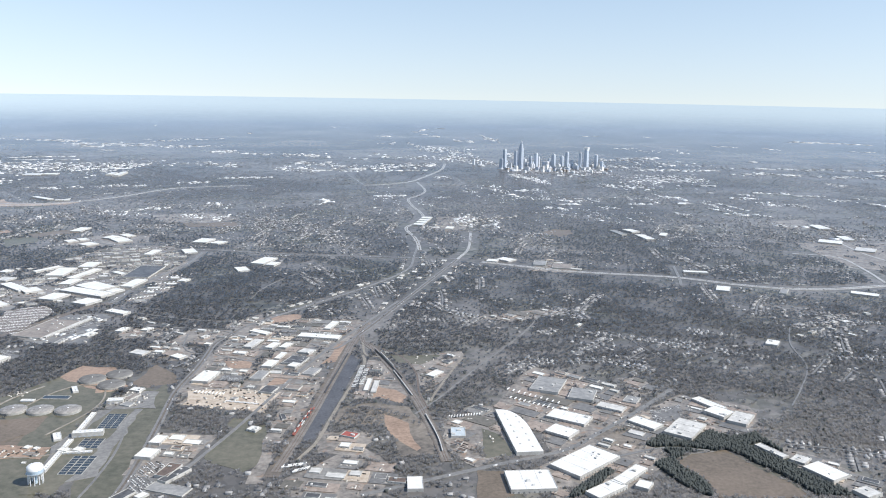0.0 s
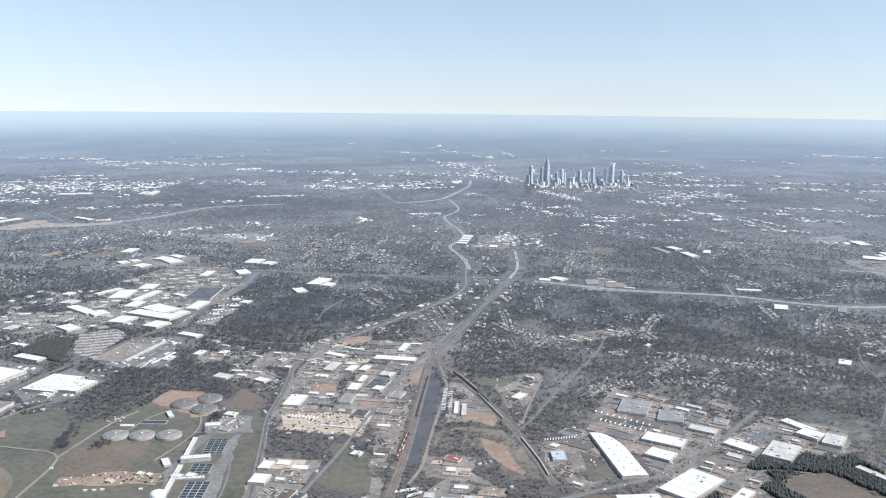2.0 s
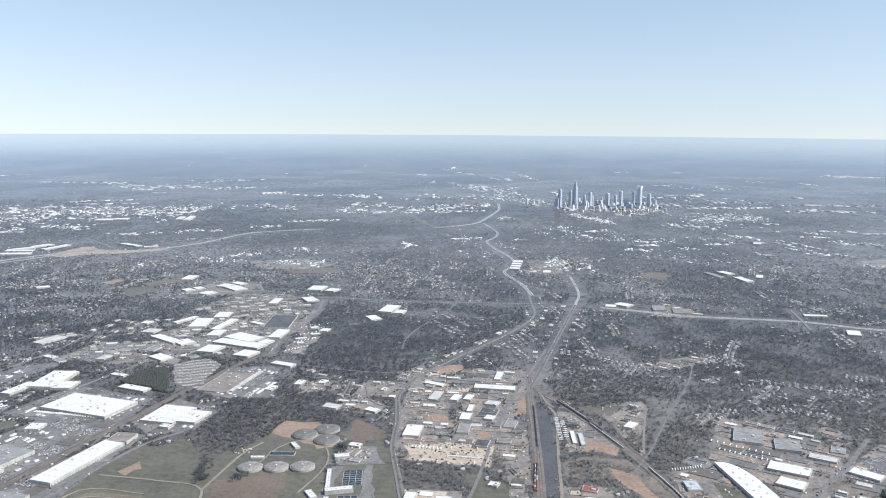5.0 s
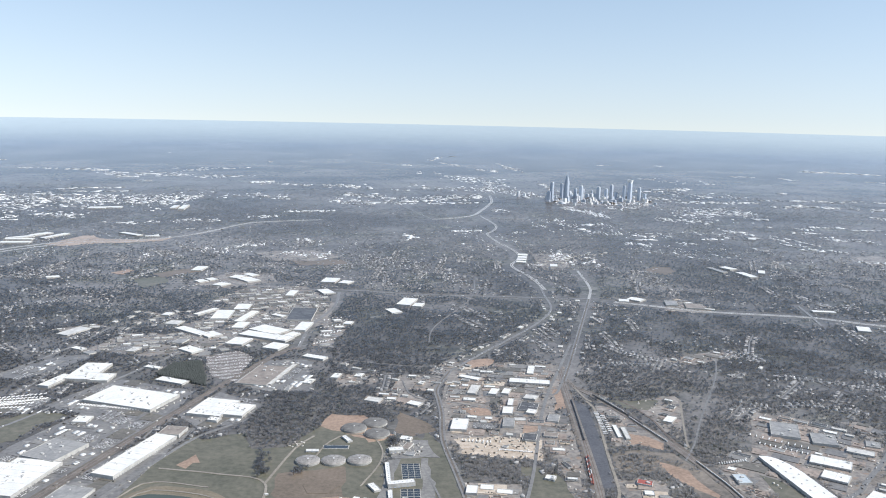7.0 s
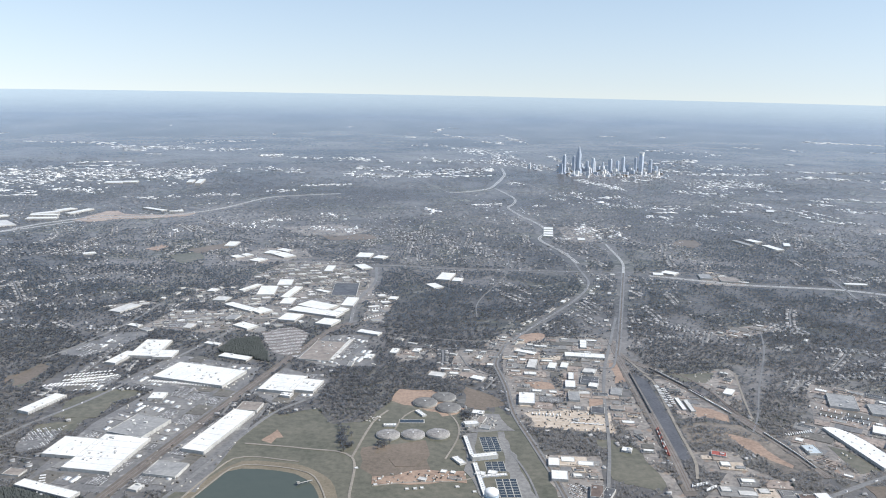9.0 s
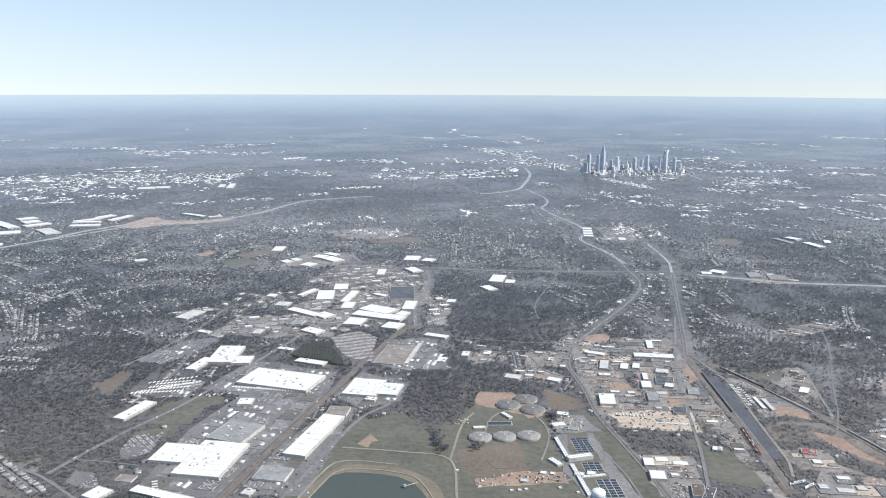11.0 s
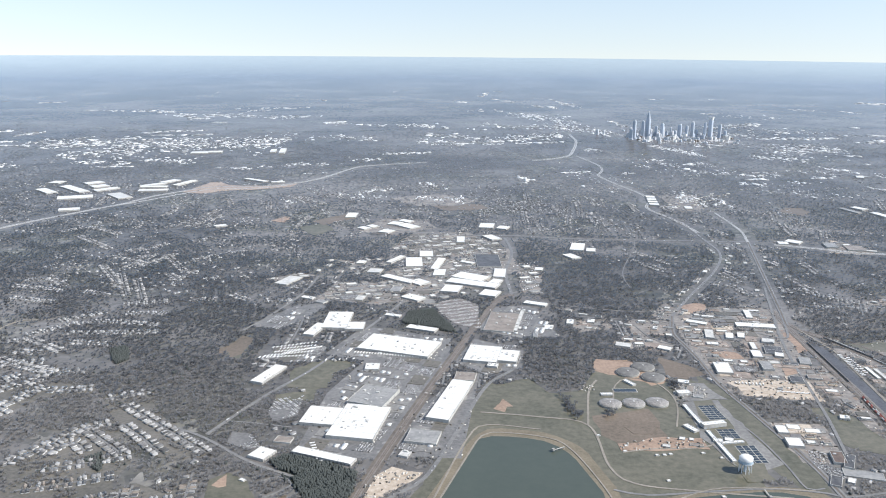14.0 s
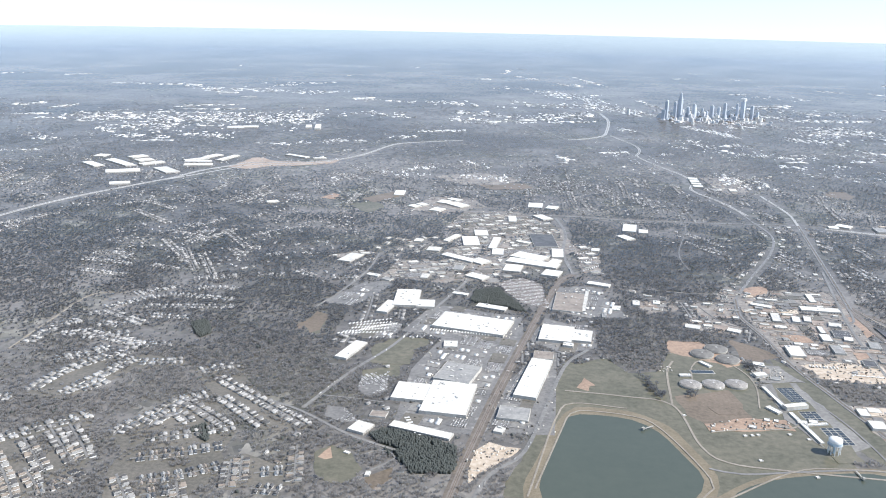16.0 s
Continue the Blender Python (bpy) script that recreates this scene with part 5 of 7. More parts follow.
basin(-88.3, 208.8, 5.4, 10.0, 4, 7)
basin(-88.2, 194.5, 5.4, 6.0, 2, 4)
basin(-86.0, 182.2, 5.8, 10.0, 2, 7)
pond = thing("settling_pond", -111.3, 225.3, 0, "narrow dark settling pond with a concrete rim", "pond")
part("rim", box_mesh("rim", 8.0, 2.8, -0.02, 0.1), "concrete", pond)
part("water", box_mesh("water", 7.3, 2.1, 0.04, 0.14), "basin", pond, "dark water")


def gallery(name, x0, y0, x1, y1, w, h, label):
    l = math.hypot(x1 - x0, y1 - y0)
    g = thing(name, (x0 + x1) / 2, (y0 + y1) / 2, math.degrees(math.atan2(y1 - y0, x1 - x0)), label, "building")
    me, (rl, rw, rz) = shed_body(l, w, h)
    part("wall", me, "wall", g)
    roof = part("roof", box_mesh("roof", rl - 0.01, rw - 0.01, rz - 0.08, rz), "white", g, "white flat roof")
    for k in range(int(l / 1.2)):
        part("window", shared("gallery_window", 0.5, 0.05, 0.15, h * 0.6), "glass_dark_hazed", g, at=pose(-l / 2 + 0.7 + k * 1.2, -w / 2, 0))
        part("skylight", shared("skylight", 0.3, 0.3, 0, 0.06), "steel", roof, at=pose(-l / 2 + 0.7 + k * 1.2, 0, rz))


gallery("filter_gallery", -95.4, 213.8, -94.1, 199.6, 1.3, 0.6, "long narrow white filter gallery beside the basins")
gallery("filter_gallery", -93.8, 196.0, -92.3, 177.6, 1.3, 0.6, "long narrow white filter gallery beside the basins")
gallery("pump_house", -94.6, 198.6, -87.2, 200.4, 2.2, 1.3, "taller white pump house across the galleries")
gallery("service_building", -92.9, 188.3, -85.6, 189.5, 1.2, 0.5, "low white service building between basins")
gallery("service_building", -99.3, 199.8, -97.0, 195.6, 2.0, 0.6, "small white service building beside the gallery")
gallery("valve_house", -109.7, 233.3, -107.3, 229.1, 1.6, 0.6, "small white valve house between the tanks")
gallery("valve_house", -119.9, 221.9, -116.0, 222.1, 1.6, 0.5, "small white shed beside the pond")
gallery("chemical_house", -95.2, 222.2, -90.8, 223.0, 2.6, 1.0, "brown chemical house with a white roof")
for x, y in ((-126.8, 193.3), (-120.2, 187.0), (-110.8, 181.7), (-113.5, 167.9), (-109.0, 182.1), (-99.8, 182.7), (-95.5, 180.0), (-101.8, 160.0), (-112.9, 181.5), (-121.2, 183.8)):
    gallery("shed", x, y, x + 1.0, y + 0.2, 0.8, 0.35, "small pale shed on the grass")


def pier(x0, y0, x1, y1):
    l = math.hypot(x1 - x0, y1 - y0)
    p = thing("intake_pier", x0, y0, math.degrees(math.atan2(y1 - y0, x1 - x0)), "short pale pier standing in the reservoir", "pier")
    part("deck", box_mesh("deck", l, 0.35, 0.4, 0.5, l / 2), "concrete", p)
    part("hut", box_mesh("hut", 0.8, 0.8, 0.4, 0.9, 0, bevel=0.03), "concrete", p)
    for k in range(4):
        part("pile", shared("pile", 0.12, 0.12, -0.1, 0.42), "concrete", p, at=pose(l * k / 3, 0, 0))


pier(-140.7, 183.9, -137.3, 185.8)
pier(-90.0, 159.1, -90.0, 163.0)


# shops and small works along the main roads
along = random.Random(21)


def roadside(step, reach, *pts):
    line = spline(pts, step)
    for (ax, ay), (bx, by) in zip(line, line[1:]):
        d = math.atan2(by - ay, bx - ax)
        for side in (-1, 1):
            off = side * along.uniform(2.2, reach)
            x, y = ax - math.sin(d) * off, ay + math.cos(d) * off
            if along.random() < 0.7 and is_free(taken, x, y) and is_free(built, x, y):
                shop(x, y, along.uniform(1.6, 4.2), along.uniform(1.2, 2.4), math.degrees(d), along.uniform(0.35, 0.6), along.choice(("white", "pale", "pale", "grey", "dark", "brown", "tan")))


roadside(5, 6, (-74.5, 300.9), (-58.6, 328.6), (-32.8, 371.9), (-18.3, 406.9), (-16.5, 440.6), (-15.3, 488.5))
roadside(6, 7, (-71.3, 280.7), (-40.9, 286.4))
roadside(6, 7, (-71.3, 251.8), (-46.3, 252.1))
roadside(7, 6, (-29.4, 301.8), (7.2, 434.6))
roadside(7, 5, (22.8, 428.3), (67.9, 410.5))
roadside(8, 7, (113.6, 399.3), (139.8, 386.0), (180.0, 379.3))
roadside(6, 5, (133.8, 305.2), (161.1, 326.8), (184.5, 332.7))
roadside(7, 5, (-9.1, 536.7), (18.4, 560.2), (51.3, 598.7))
roadside(6, 5, (-130.4, 308.1), (-88.0, 290.2))
roadside(7, 7, (-194.7, 362.6), (-166.2, 390.2), (-137.2, 413.9))
roadside(7, 7, (-187.3, 331.4), (-162.5, 335.3), (-137.2, 362.9))
roadside(7, 6, (-192.2, 426.4), (-163.3, 441.3), (-134.1, 426.9))
roadside(8, 8, (-228.9, 348.9), (-218.5, 389.3), (-195.3, 367.5))
roadside(7, 5, (-220.7, 370.0), (-194.8, 393.8))
roadside(6, 6, (155.3, 314.2), (165.8, 300.1))
roadside(6, 5, (-67.7, 227.8), (-49.7, 230.2))
roadside(6, 6, (-80.8, 283.5), (-59.6, 278.3))
roadside(7, 6, (-51.4, 219.4), (-45.9, 203.9))


# the yards are cut into plots, each with its own paving, sheds or rows of goods
fill = random.Random(77)
PAVING = {"yard_concrete": ("concrete_yard", "pale concrete plot of an industrial yard"), "yard_asphalt": ("car_park", "grey asphalt plot of an industrial yard"),
          "yard_dirt": ("plot_dirt", "plot of bare brown dirt in an industrial yard"), "yard_sand": ("sand_yard", "plot of pale sandy ground in a yard"),
          "yard_grass": ("lawn", "plot of rough winter grass between yards")}
goods_rows, car_rows, trailer_rows, plots = [], [], [], 0
for ring, full in yards:
    if full < 0.15:
        continue
    r = np.array(ring)
    mid, far = r.mean(0), np.abs(r - r.mean(0)).max() * 1.45
    turn = 20 if mid[1] > 330 else 73 if mid[0] < -120 else -8 if mid[0] < -15 else -35
    c, s = math.cos(radians(turn)), math.sin(radians(turn))

    def at(u, v, mid=mid, c=c, s=s):
        return mid[0] + c * u - s * v, mid[1] + s * u + c * v

    for depths, widths in (((3.6, 6.6), (4, 10)), ((2.6, 3.6), (2.8, 4.6)))[:1 if full > 0.25 else 2]:
        v = -far
        while v < far:
            deep_by = fill.uniform(*depths)
            u = -far + fill.uniform(0, 5)
            while u < far:
                wide = fill.uniform(*widths)
                tests = [at(u + wide * p, v + deep_by * q) for p in (0.04, 0.35, 0.65, 0.96) for q in (0.06, 0.5, 0.94)]
                tx, ty = np.array(tests).T
                good = is_free(kept, tx, ty) & is_free(deep, tx, ty)
                if good.all() and inside(ring, tx, ty).mean() > 0.7:
                    plots += 1
                    mark(kept, [at(u + 0.1, v + 0.1), at(u + wide - 0.1, v + 0.1), at(u + wide - 0.1, v + deep_by - 0.4), at(u + 0.1, v + deep_by - 0.4)])
                    kind = fill.choice(("yard_concrete", "yard_concrete", "yard_asphalt", "yard_asphalt", "yard_asphalt", "yard_grass") if full > 0.25 or (mid[1] > 330 and mid[0] < -100) else ("yard_concrete", "yard_concrete", "yard_asphalt", "yard_asphalt", "yard_asphalt", "yard_dirt", "yard_dirt", "yard_dirt", "yard_dirt", "yard_sand", "yard_grass"))
                    skew = [fill.uniform(0.0, 0.6) for _ in range(4)]
                    pts = [at(u + skew[0], v + skew[1] * 0.5), at(u + wide - skew[2], v + skew[3] * 0.5), at(u + wide - skew[1], v + deep_by - 0.3), at(u + skew[3], v + deep_by - 0.3)]
                    me = mesh_of(kind, [(*p, 0.122 + 0.0003 * plots) for p in pts] + [(*p, 0.0) for p in pts], [(0, 1, 2, 3)] + [(k, k + 4, (k + 1) % 4 + 4, (k + 1) % 4) for k in range(4)])
                    me.materials.append(M[PAVING[kind][0]])
                    tagged(new(kind, me), PAVING[kind][1], "yard", kind="structure")
                    mark(taken, [at(u + 0.5, v + 0.5), at(u + wide - 0.5, v + 0.5), at(u + wide - 0.5, v + deep_by - 0.9), at(u + 0.5, v + deep_by - 0.9)])
                    use = fill.random()
                    if full < 0.25 and kind != "yard_grass" and use < 0.85:
                        x, n = u + 1.0, 0
                        while x < u + wide - 2 and n < 4:
                            l, w = fill.uniform(2.0, min(5.4, wide * 0.8)), fill.uniform(1.3, min(3.4, deep_by * 0.5))
                            px, py = at(x + l / 2, v + deep_by - 1.0 - w / 2 if n % 2 == 0 else v + 0.9 + w / 2)
                            near = [(px + p, py + q) for p in (-2, 0, 2) for q in (-1.6, 0, 1.6)]
                            if all(is_free(built, *p) for p in near):
                                style = fill.choice(("white", "white", "white", "white", "pale", "pale", "grey", "tan", "brown", "dark"))
                                building("shed", px, py, l, w, turn, fill.uniform(0.35, 0.7), style, 1 if l > 3 else 0, 2 if l > 2.5 else 0, f"workshop shed with a {NAMES[style]} roof in an industrial yard", "shed")
                            x += l + fill.uniform(0.6, 1.8)
                            n += 1
                    if kind != "yard_grass":
                        (car_rows if kind == "yard_asphalt" and use > (0.2 if full > 0.25 else 0.3) else trailer_rows if full > 0.25 else goods_rows).append((u, v, wide, deep_by, at, turn))
                u += wide + fill.choice((0.0, 0.0, 0.9, 1.6))
            v += deep_by + fill.choice((0.1, 0.3, 1.5))


# ---- trains and trailers ----
def rolling_stock(material, label, name):
    t = thing(name, 0, 0, 0, label, "rail car", "cars of the train")
    part("body", box_mesh("body", 1.5, 0.3, 0.12, 0.44, bevel=0.03), material, t)
    part("underframe", box_mesh("underframe", 1.4, 0.2, 0.06, 0.12), "door", t)
    for s in (-0.5, 0.5):
        part("bogie", shared("bogie", 0.28, 0.24, 0, 0.08), "door", t, at=pose(s, 0, 0))
    return t


def train(car, line, start, count, gap=1.62, level=0.15):
    pts = [Vector((*p, 0)) for p in spline(line, 1.0)]
    s, k, placed = 0.0, 0, 0
    for a, b in zip(pts, pts[1:]):
        d = (b - a).length
        while s + d >= start + placed * gap and placed < count:
            q = a.lerp(b, (start + placed * gap - s) / d)
            m = pose(q.x, q.y, level, 0, 0, math.degrees(math.atan2(b.y - a.y, b.x - a.x)))
            if car in waiting:
                waiting.remove(car)
                car.matrix_basis = m
            else:
                copy_thing(car, m)
            placed += 1
        s += d


red_car = rolling_stock("red_paint", "red freight car standing on the yard track", "freight_car")
dark_car = rolling_stock("dark", "dark freight car standing on the yard track", "freight_car")
pale_car = rolling_stock("pale", "pale boxcar standing on the curved line", "freight_car")
waiting = [red_car, dark_car, pale_car]
train(red_car, [(-35.6, 219.7), (-36.7, 210.3), (-37.8, 200.2)], 0, 3, 3.24)
train(dark_car, [(-35.6, 219.7), (-36.7, 210.3), (-37.8, 200.2)], 1.62, 3, 3.24)
train(pale_car, [(-35.6, 219.7), (-36.7, 210.3), (-37.8, 200.2)], 9.9, 2)
train(red_car, [(-35.6, 219.7), (-36.7, 210.3), (-37.8, 200.2)], 13.2, 4)
train(red_car, [(-36.3, 219.0), (-37.3, 210.2), (-38.4, 199.2)], 0, 6, 3.4)
train(pale_car, [(-36.3, 219.0), (-37.3, 210.2), (-38.4, 199.2)], 1.7, 5, 3.4)
train(dark_car, [(-31.9, 268.8), (-33.0, 251.1), (-34.3, 231.7)], 0, 23)
train(dark_car, [(-22.8, 274.3), (-14.2, 252.6), (-10.9, 243.0)], 0, 19)
train(pale_car, [(-14.9, 252.4), (-7.4, 229.4)], 0, 14)
train(pale_car, [(-3.6, 216.6), (-0.2, 202.4), (1.6, 190.5)], 0, 15)
train(pale_car, [(-22.0, 274.6), (-13.6, 252.8)], 4, 9)


def trailer_model(material, label):
    t = thing("semi_trailer", 0, 0, 0, label, "trailer", "trailers in the yards")
    part("box", box_mesh("box", 1.5, 0.26, 0.12, 0.4, bevel=0.01), material, t)
    part("bogie", box_mesh("bogie", 0.3, 0.24, 0, 0.12, -0.5), "door", t)
    part("landing_gear", box_mesh("landing_gear", 0.05, 0.2, 0, 0.12, 0.45), "door", t)
    return t


white_trailer = trailer_model("paint_white", "white box semi-trailer parked in a yard")
used = []


def trailers(x, y, dx, dy, n, turn):
    """A row of n parked trailers, side by side."""
    for k in range(n):
        m = pose(x + dx * k, y + dy * k, 0.08, 0, 0, turn)
        if used:
            copy_thing(white_trailer, m)
        else:
            white_trailer.matrix_basis = m
            used.append(1)


trailers(-223.8, 249.3, 2.42, 0.29, 10, 70)
trailers(-234.0, 254.5, 1.15, 0.35, 15, 70)
trailers(-231.0, 258.5, 1.15, 0.35, 13, 70)
trailers(-229.5, 261.7, 1.2, 0.35, 11, 70)
trailers(-202.1, 258.7, 1.06, -0.22, 26, 70)
trailers(-197.8, 264.8, 2.60, -0.98, 10, 70)
trailers(-25.6, 257.0, -0.05, -1.35, 15, 4)
trailers(-24.0, 254.0, -0.04, -1.7, 9, 12)
trailers(-37.1, 183.1, 0.46, 0.16, 12, 70)
trailers(-34.0, 180.9, 0.38, 0.24, 9, 70)
trailers(-227.6, 257.5, 0.96, 0.50, 14, 70)
trailers(-235.6, 253.2, 1.28, 0.15, 14, 70)
trailers(-232.5, 263.1, 1.35, 0.50, 12, 70)
trailers(-132.8, 377.8, 1.91, 1.36, 8, 80)
trailers(-132.7, 363.3, 1.64, 1.26, 8, 80)
trailers(-132.6, 349.7, 1.39, 1.17, 8, 80)
trailers(-132.4, 336.9, 1.15, 1.08, 8, 80)
trailers(-203.4, 175.0, -0.50, 1.48, 10, 20)
trailers(20.8, 238.7, 1.56, -1.18, 10, 60)
trailers(21.1, 231.7, 1.28, -0.90, 10, 60)
trailers(2.7, 215.9, 0.79, 0.22, 12, 80)
trailers(-72.7, 231.4, 1.09, -0.16, 9, 80)
trailers(-61.1, 224.4, 1.41, -0.28, 7, 10)


# ---- parked cars, yard goods ----
BOX = np.array([(-1, -1, 0), (1, -1, 0), (1, 1, 0), (-1, 1, 0), (-1, -1, 1), (1, -1, 1), (1, 1, 1), (-1, 1, 1)], float)
BOX_F = np.array([(4, 5, 6, 7), (0, 1, 5, 4), (1, 2, 6, 5), (2, 3, 7, 6), (3, 0, 4, 7)])
rng = np.random.default_rng(4)


def boxes(x, y, z, l, w, h, turn):
    x, y, l, w, h, turn = (np.broadcast_to(np.asarray(a, float), np.shape(x)) for a in (x, y, l, w, h, turn))
    c, s = np.cos(turn)[:, None], np.sin(turn)[:, None]
    px, py = BOX[None, :, 0] * l[:, None] / 2, BOX[None, :, 1] * w[:, None] / 2
    v = np.stack([x[:, None] + c * px - s * py, y[:, None] + s * px + c * py, z + BOX[None, :, 2] * h[:, None]], -1)
    f = BOX_F[None] + 8 * np.arange(len(x))[:, None, None]
    return v.reshape(-1, 3), f.reshape(-1, 4)


cx, cy, ct, cs = [], [], [], []
for ring, full in car_parks:
    r = np.array(ring)
    k = np.argmax(np.hypot(*(np.roll(r, -1, 0) - r).T))
    d = np.roll(r, -4, 0)[k] - r[k]
    a = math.atan2(d[1], d[0]) if full < 0.8 else 0.3
    mid, ext = r.mean(0), np.abs(r - r.mean(0)).max() * 1.5
    rows = np.arange(-ext, ext, 0.85 if full < 0.8 else 0.5)
    u, v = np.meshgrid(np.arange(-ext, ext, 0.34 if full < 0.8 else 0.27), rows if full < 0.8 else rows[np.arange(len(rows)) % 8 < 4])
    v = v + (0.25 if full < 0.8 else 0.0) * ((np.arange(v.shape[0]) % 2)[:, None] - 0.5)
    u, v = u.ravel(), v.ravel()
    keep = rng.random(len(u)) < (0.8 if full < 0.8 else 0.72)
    u, v = u[keep], v[keep]
    if full > 0.8:
        u, v = u + rng.normal(0, 0.12, len(u)), v + rng.normal(0, 0.16, len(v)) + 0.5 * np.sin(u * 0.35)
    x, y = mid[0] + u * math.cos(a) - v * math.sin(a), mid[1] + u * math.sin(a) + v * math.cos(a)
    blot = np.array([noise.noise((p * 0.12, q * 0.12, 3.0)) for p, q in zip(x, y)])
    ok = inside(ring, x, y) & is_free(built, x, y) & (blot > (-0.1 if full < 0.8 else -0.5))
    cx += list(x[ok]); cy += list(y[ok]); ct += [a + math.pi / 2] * int(ok.sum()); cs += [full > 0.8] * int(ok.sum())
for u, v, wide, deep_by, at, turn in car_rows:
    for row in np.arange(0.6, deep_by - 0.7, 0.8):
        if fill.random() < 0.9:
            x, y = at(u + np.arange(0.4, wide - 0.5, 0.27), v + row)
            ok = is_free(built, x, y) & (rng.random(len(x)) < 0.75)
            cx += list(x[ok]); cy += list(y[ok]); ct += [radians(turn) + math.pi / 2] * int(ok.sum()); cs += [False] * int(ok.sum())
cx, cy, ct, cs = np.array(cx), np.array(cy), np.array(ct), np.array(cs)
for name, pick, material, label in (("parked_cars", ~cs, "cars", "many parked cars of all colours in the car parks"), ("stored_cars", cs, "stored_cars", "rows of white, grey and dark cars stored in a brown yard")):
    body = boxes(cx[pick], cy[pick], 0.06, 0.45, 0.19, 0.09, ct[pick])
    top = boxes(cx[pick], cy[pick], 0.06, 0.26, 0.17, 0.15, ct[pick])
    tagged(new(name, bulk(name, np.r_[body[0], top[0]], np.r_[body[1], top[1] + 8 * int(pick.sum())], material)), label, "cars", kind="stuff")

dx, dy, dt = [], [], []
for u, v, wide, deep_by, at, turn in trailer_rows:
    for row in np.arange(1.0, deep_by - 1.2, 2.2):
        start, end = sorted((fill.uniform(0.5, wide - 0.8), fill.uniform(0.5, wide - 0.8)))
        x, y = at(u + np.arange(start, end, 0.42), v + row)
        ok = is_free(built, x, y) & (rng.random(len(x)) < 0.85)
        dx += list(x[ok]); dy += list(y[ok]); dt += [radians(turn + 90)] * int(ok.sum())
v, f = boxes(np.array(dx), np.array(dy), 0.22, 1.35, 0.26, 0.28, np.array(dt))
wheels = boxes(np.array(dx), np.array(dy), 0.1, 0.9, 0.2, 0.12, np.array(dt))
tagged(new("parked_trailers", bulk("parked_trailers", np.r_[v, wheels[0]], np.r_[f, wheels[1] + len(v)], "paint_white")), "rows of white lorry trailers parked at the factories", "trailers", kind="stuff")
dx, dy, dt = [], [], []
for line, width in driven:
    for a, b in zip(line, line[1:]):
        d = Vector((b[0] - a[0], b[1] - a[1]))
        if d.length > 0 and fill.random() < 0.42 * d.length / 3:
            side, p = fill.choice((-0.25, 0.25)) * width, fill.random()
            u = d.normalized()
            dx.append(a[0] + d.x * p - u.y * side), dy.append(a[1] + d.y * p + u.x * side), dt.append(math.atan2(d.y, d.x))
n = len(dx)
v, f = boxes(np.array(dx), np.array(dy), 0.15, rng.choice((0.45, 0.5, 0.7, 1.4), n, p=(0.5, 0.3, 0.1, 0.1)), 0.2, rng.choice((0.15, 0.2, 0.32), n), np.array(dt))
tagged(new("traffic_cars", bulk("traffic_cars", v, f, "cars")), "scattered cars and lorries on the main roads", "cars", kind="stuff")

gx, gy, gt = [], [], []
for u, v, wide, deep_by, at, turn in goods_rows:
    for row in np.arange(0.8, deep_by - 0.9, fill.uniform(0.7, 1.4)):
        if fill.random() < 0.6:
            start, end = sorted((fill.uniform(0.5, wide - 0.8), fill.uniform(0.5, wide - 0.8)))
            x, y = at(u + np.arange(start, end, 0.75), v + row)
            ok = is_free(built, x, y) & (rng.random(len(x)) < 0.85)
            gx += list(x[ok]); gy += list(y[ok]); gt += [radians(turn)] * int(ok.sum())
for ring, full in yards:
    r = np.array(ring)
    lo, hi = r.min(0), r.max(0)
    m = int((hi - lo).prod() * (0.05 if full > 0.15 else 0.8 if lo[1] > 218 and hi[0] < -80 else 0.34 if hi[0] < -90 else 0.25))
    x, y = rng.uniform(lo[0], hi[0], m), rng.uniform(lo[1], hi[1], m)
    ok = inside(ring, x, y) & is_free(built, x, y)
    gx += list(x[ok]); gy += list(y[ok]); gt += list(rng.choice((-0.35, 1.22, -0.2, 1.4), int(ok.sum())))
n = len(gx)
v, f = boxes(np.array(gx), np.array(gy), 0.05, rng.uniform(0.3, 1.0, n), rng.uniform(0.2, 0.5, n), rng.uniform(0.15, 0.38, n), np.array(gt))
tagged(new("yard_goods", bulk("yard_goods", v, f, "clutter")), "rows of stacks and containers stored in the yards", "goods", kind="stuff")

# ---- houses ----
hx, hy, ht = [], [], []
street_lines = []


def house_row(*pts):
    """Houses on both sides of a street."""
    line = spline(pts, 1.0)
    mark_line(taken, line, 0.4)
    street_lines.append(line)
    p, s = [Vector(q) for q in line], 0.0
    for a, b in zip(p, p[1:]):
        d = b - a
        s += d.length
        if s > 1.6:
            s -= 1.6
            n = Vector((-d.y, d.x)).normalized()
            for side in (-1, 1):
                q = b + n * side * (1.45 + random.uniform(-0.15, 0.15))
                hx.append(q.x), hy.append(q.y), ht.append(math.atan2(d.y, d.x) + side * math.pi / 2 + random.uniform(-0.1, 0.1))


house_row((-319.1, 170.3), (-312.5, 175.9), (-306.7, 180.8), (-301.7, 184.4), (-299.1, 186.9))
house_row((-311.1, 173.1), (-304.6, 165.0), (-297.2, 155.8))
house_row((-305.8, 178.1), (-299.8, 170.3), (-292.2, 160.7))
house_row((-301.9, 180.9), (-293.7, 169.6), (-289.6, 163.1))
house_row((-315.1, 165.3), (-304.6, 151.6), (-299.6, 144.1))
house_row((-303.3, 157.6), (-296.9, 150.3))
house_row((-297.1, 146.2), (-291.9, 150.1), (-288.5, 155.8))
house_row((-287.5, 174.8), (-285.6, 180.8), (-280.0, 188.6), (-275.8, 196.9), (-269.6, 201.0))
house_row((-274.4, 197.0), (-265.8, 188.8), (-259.2, 182.4))
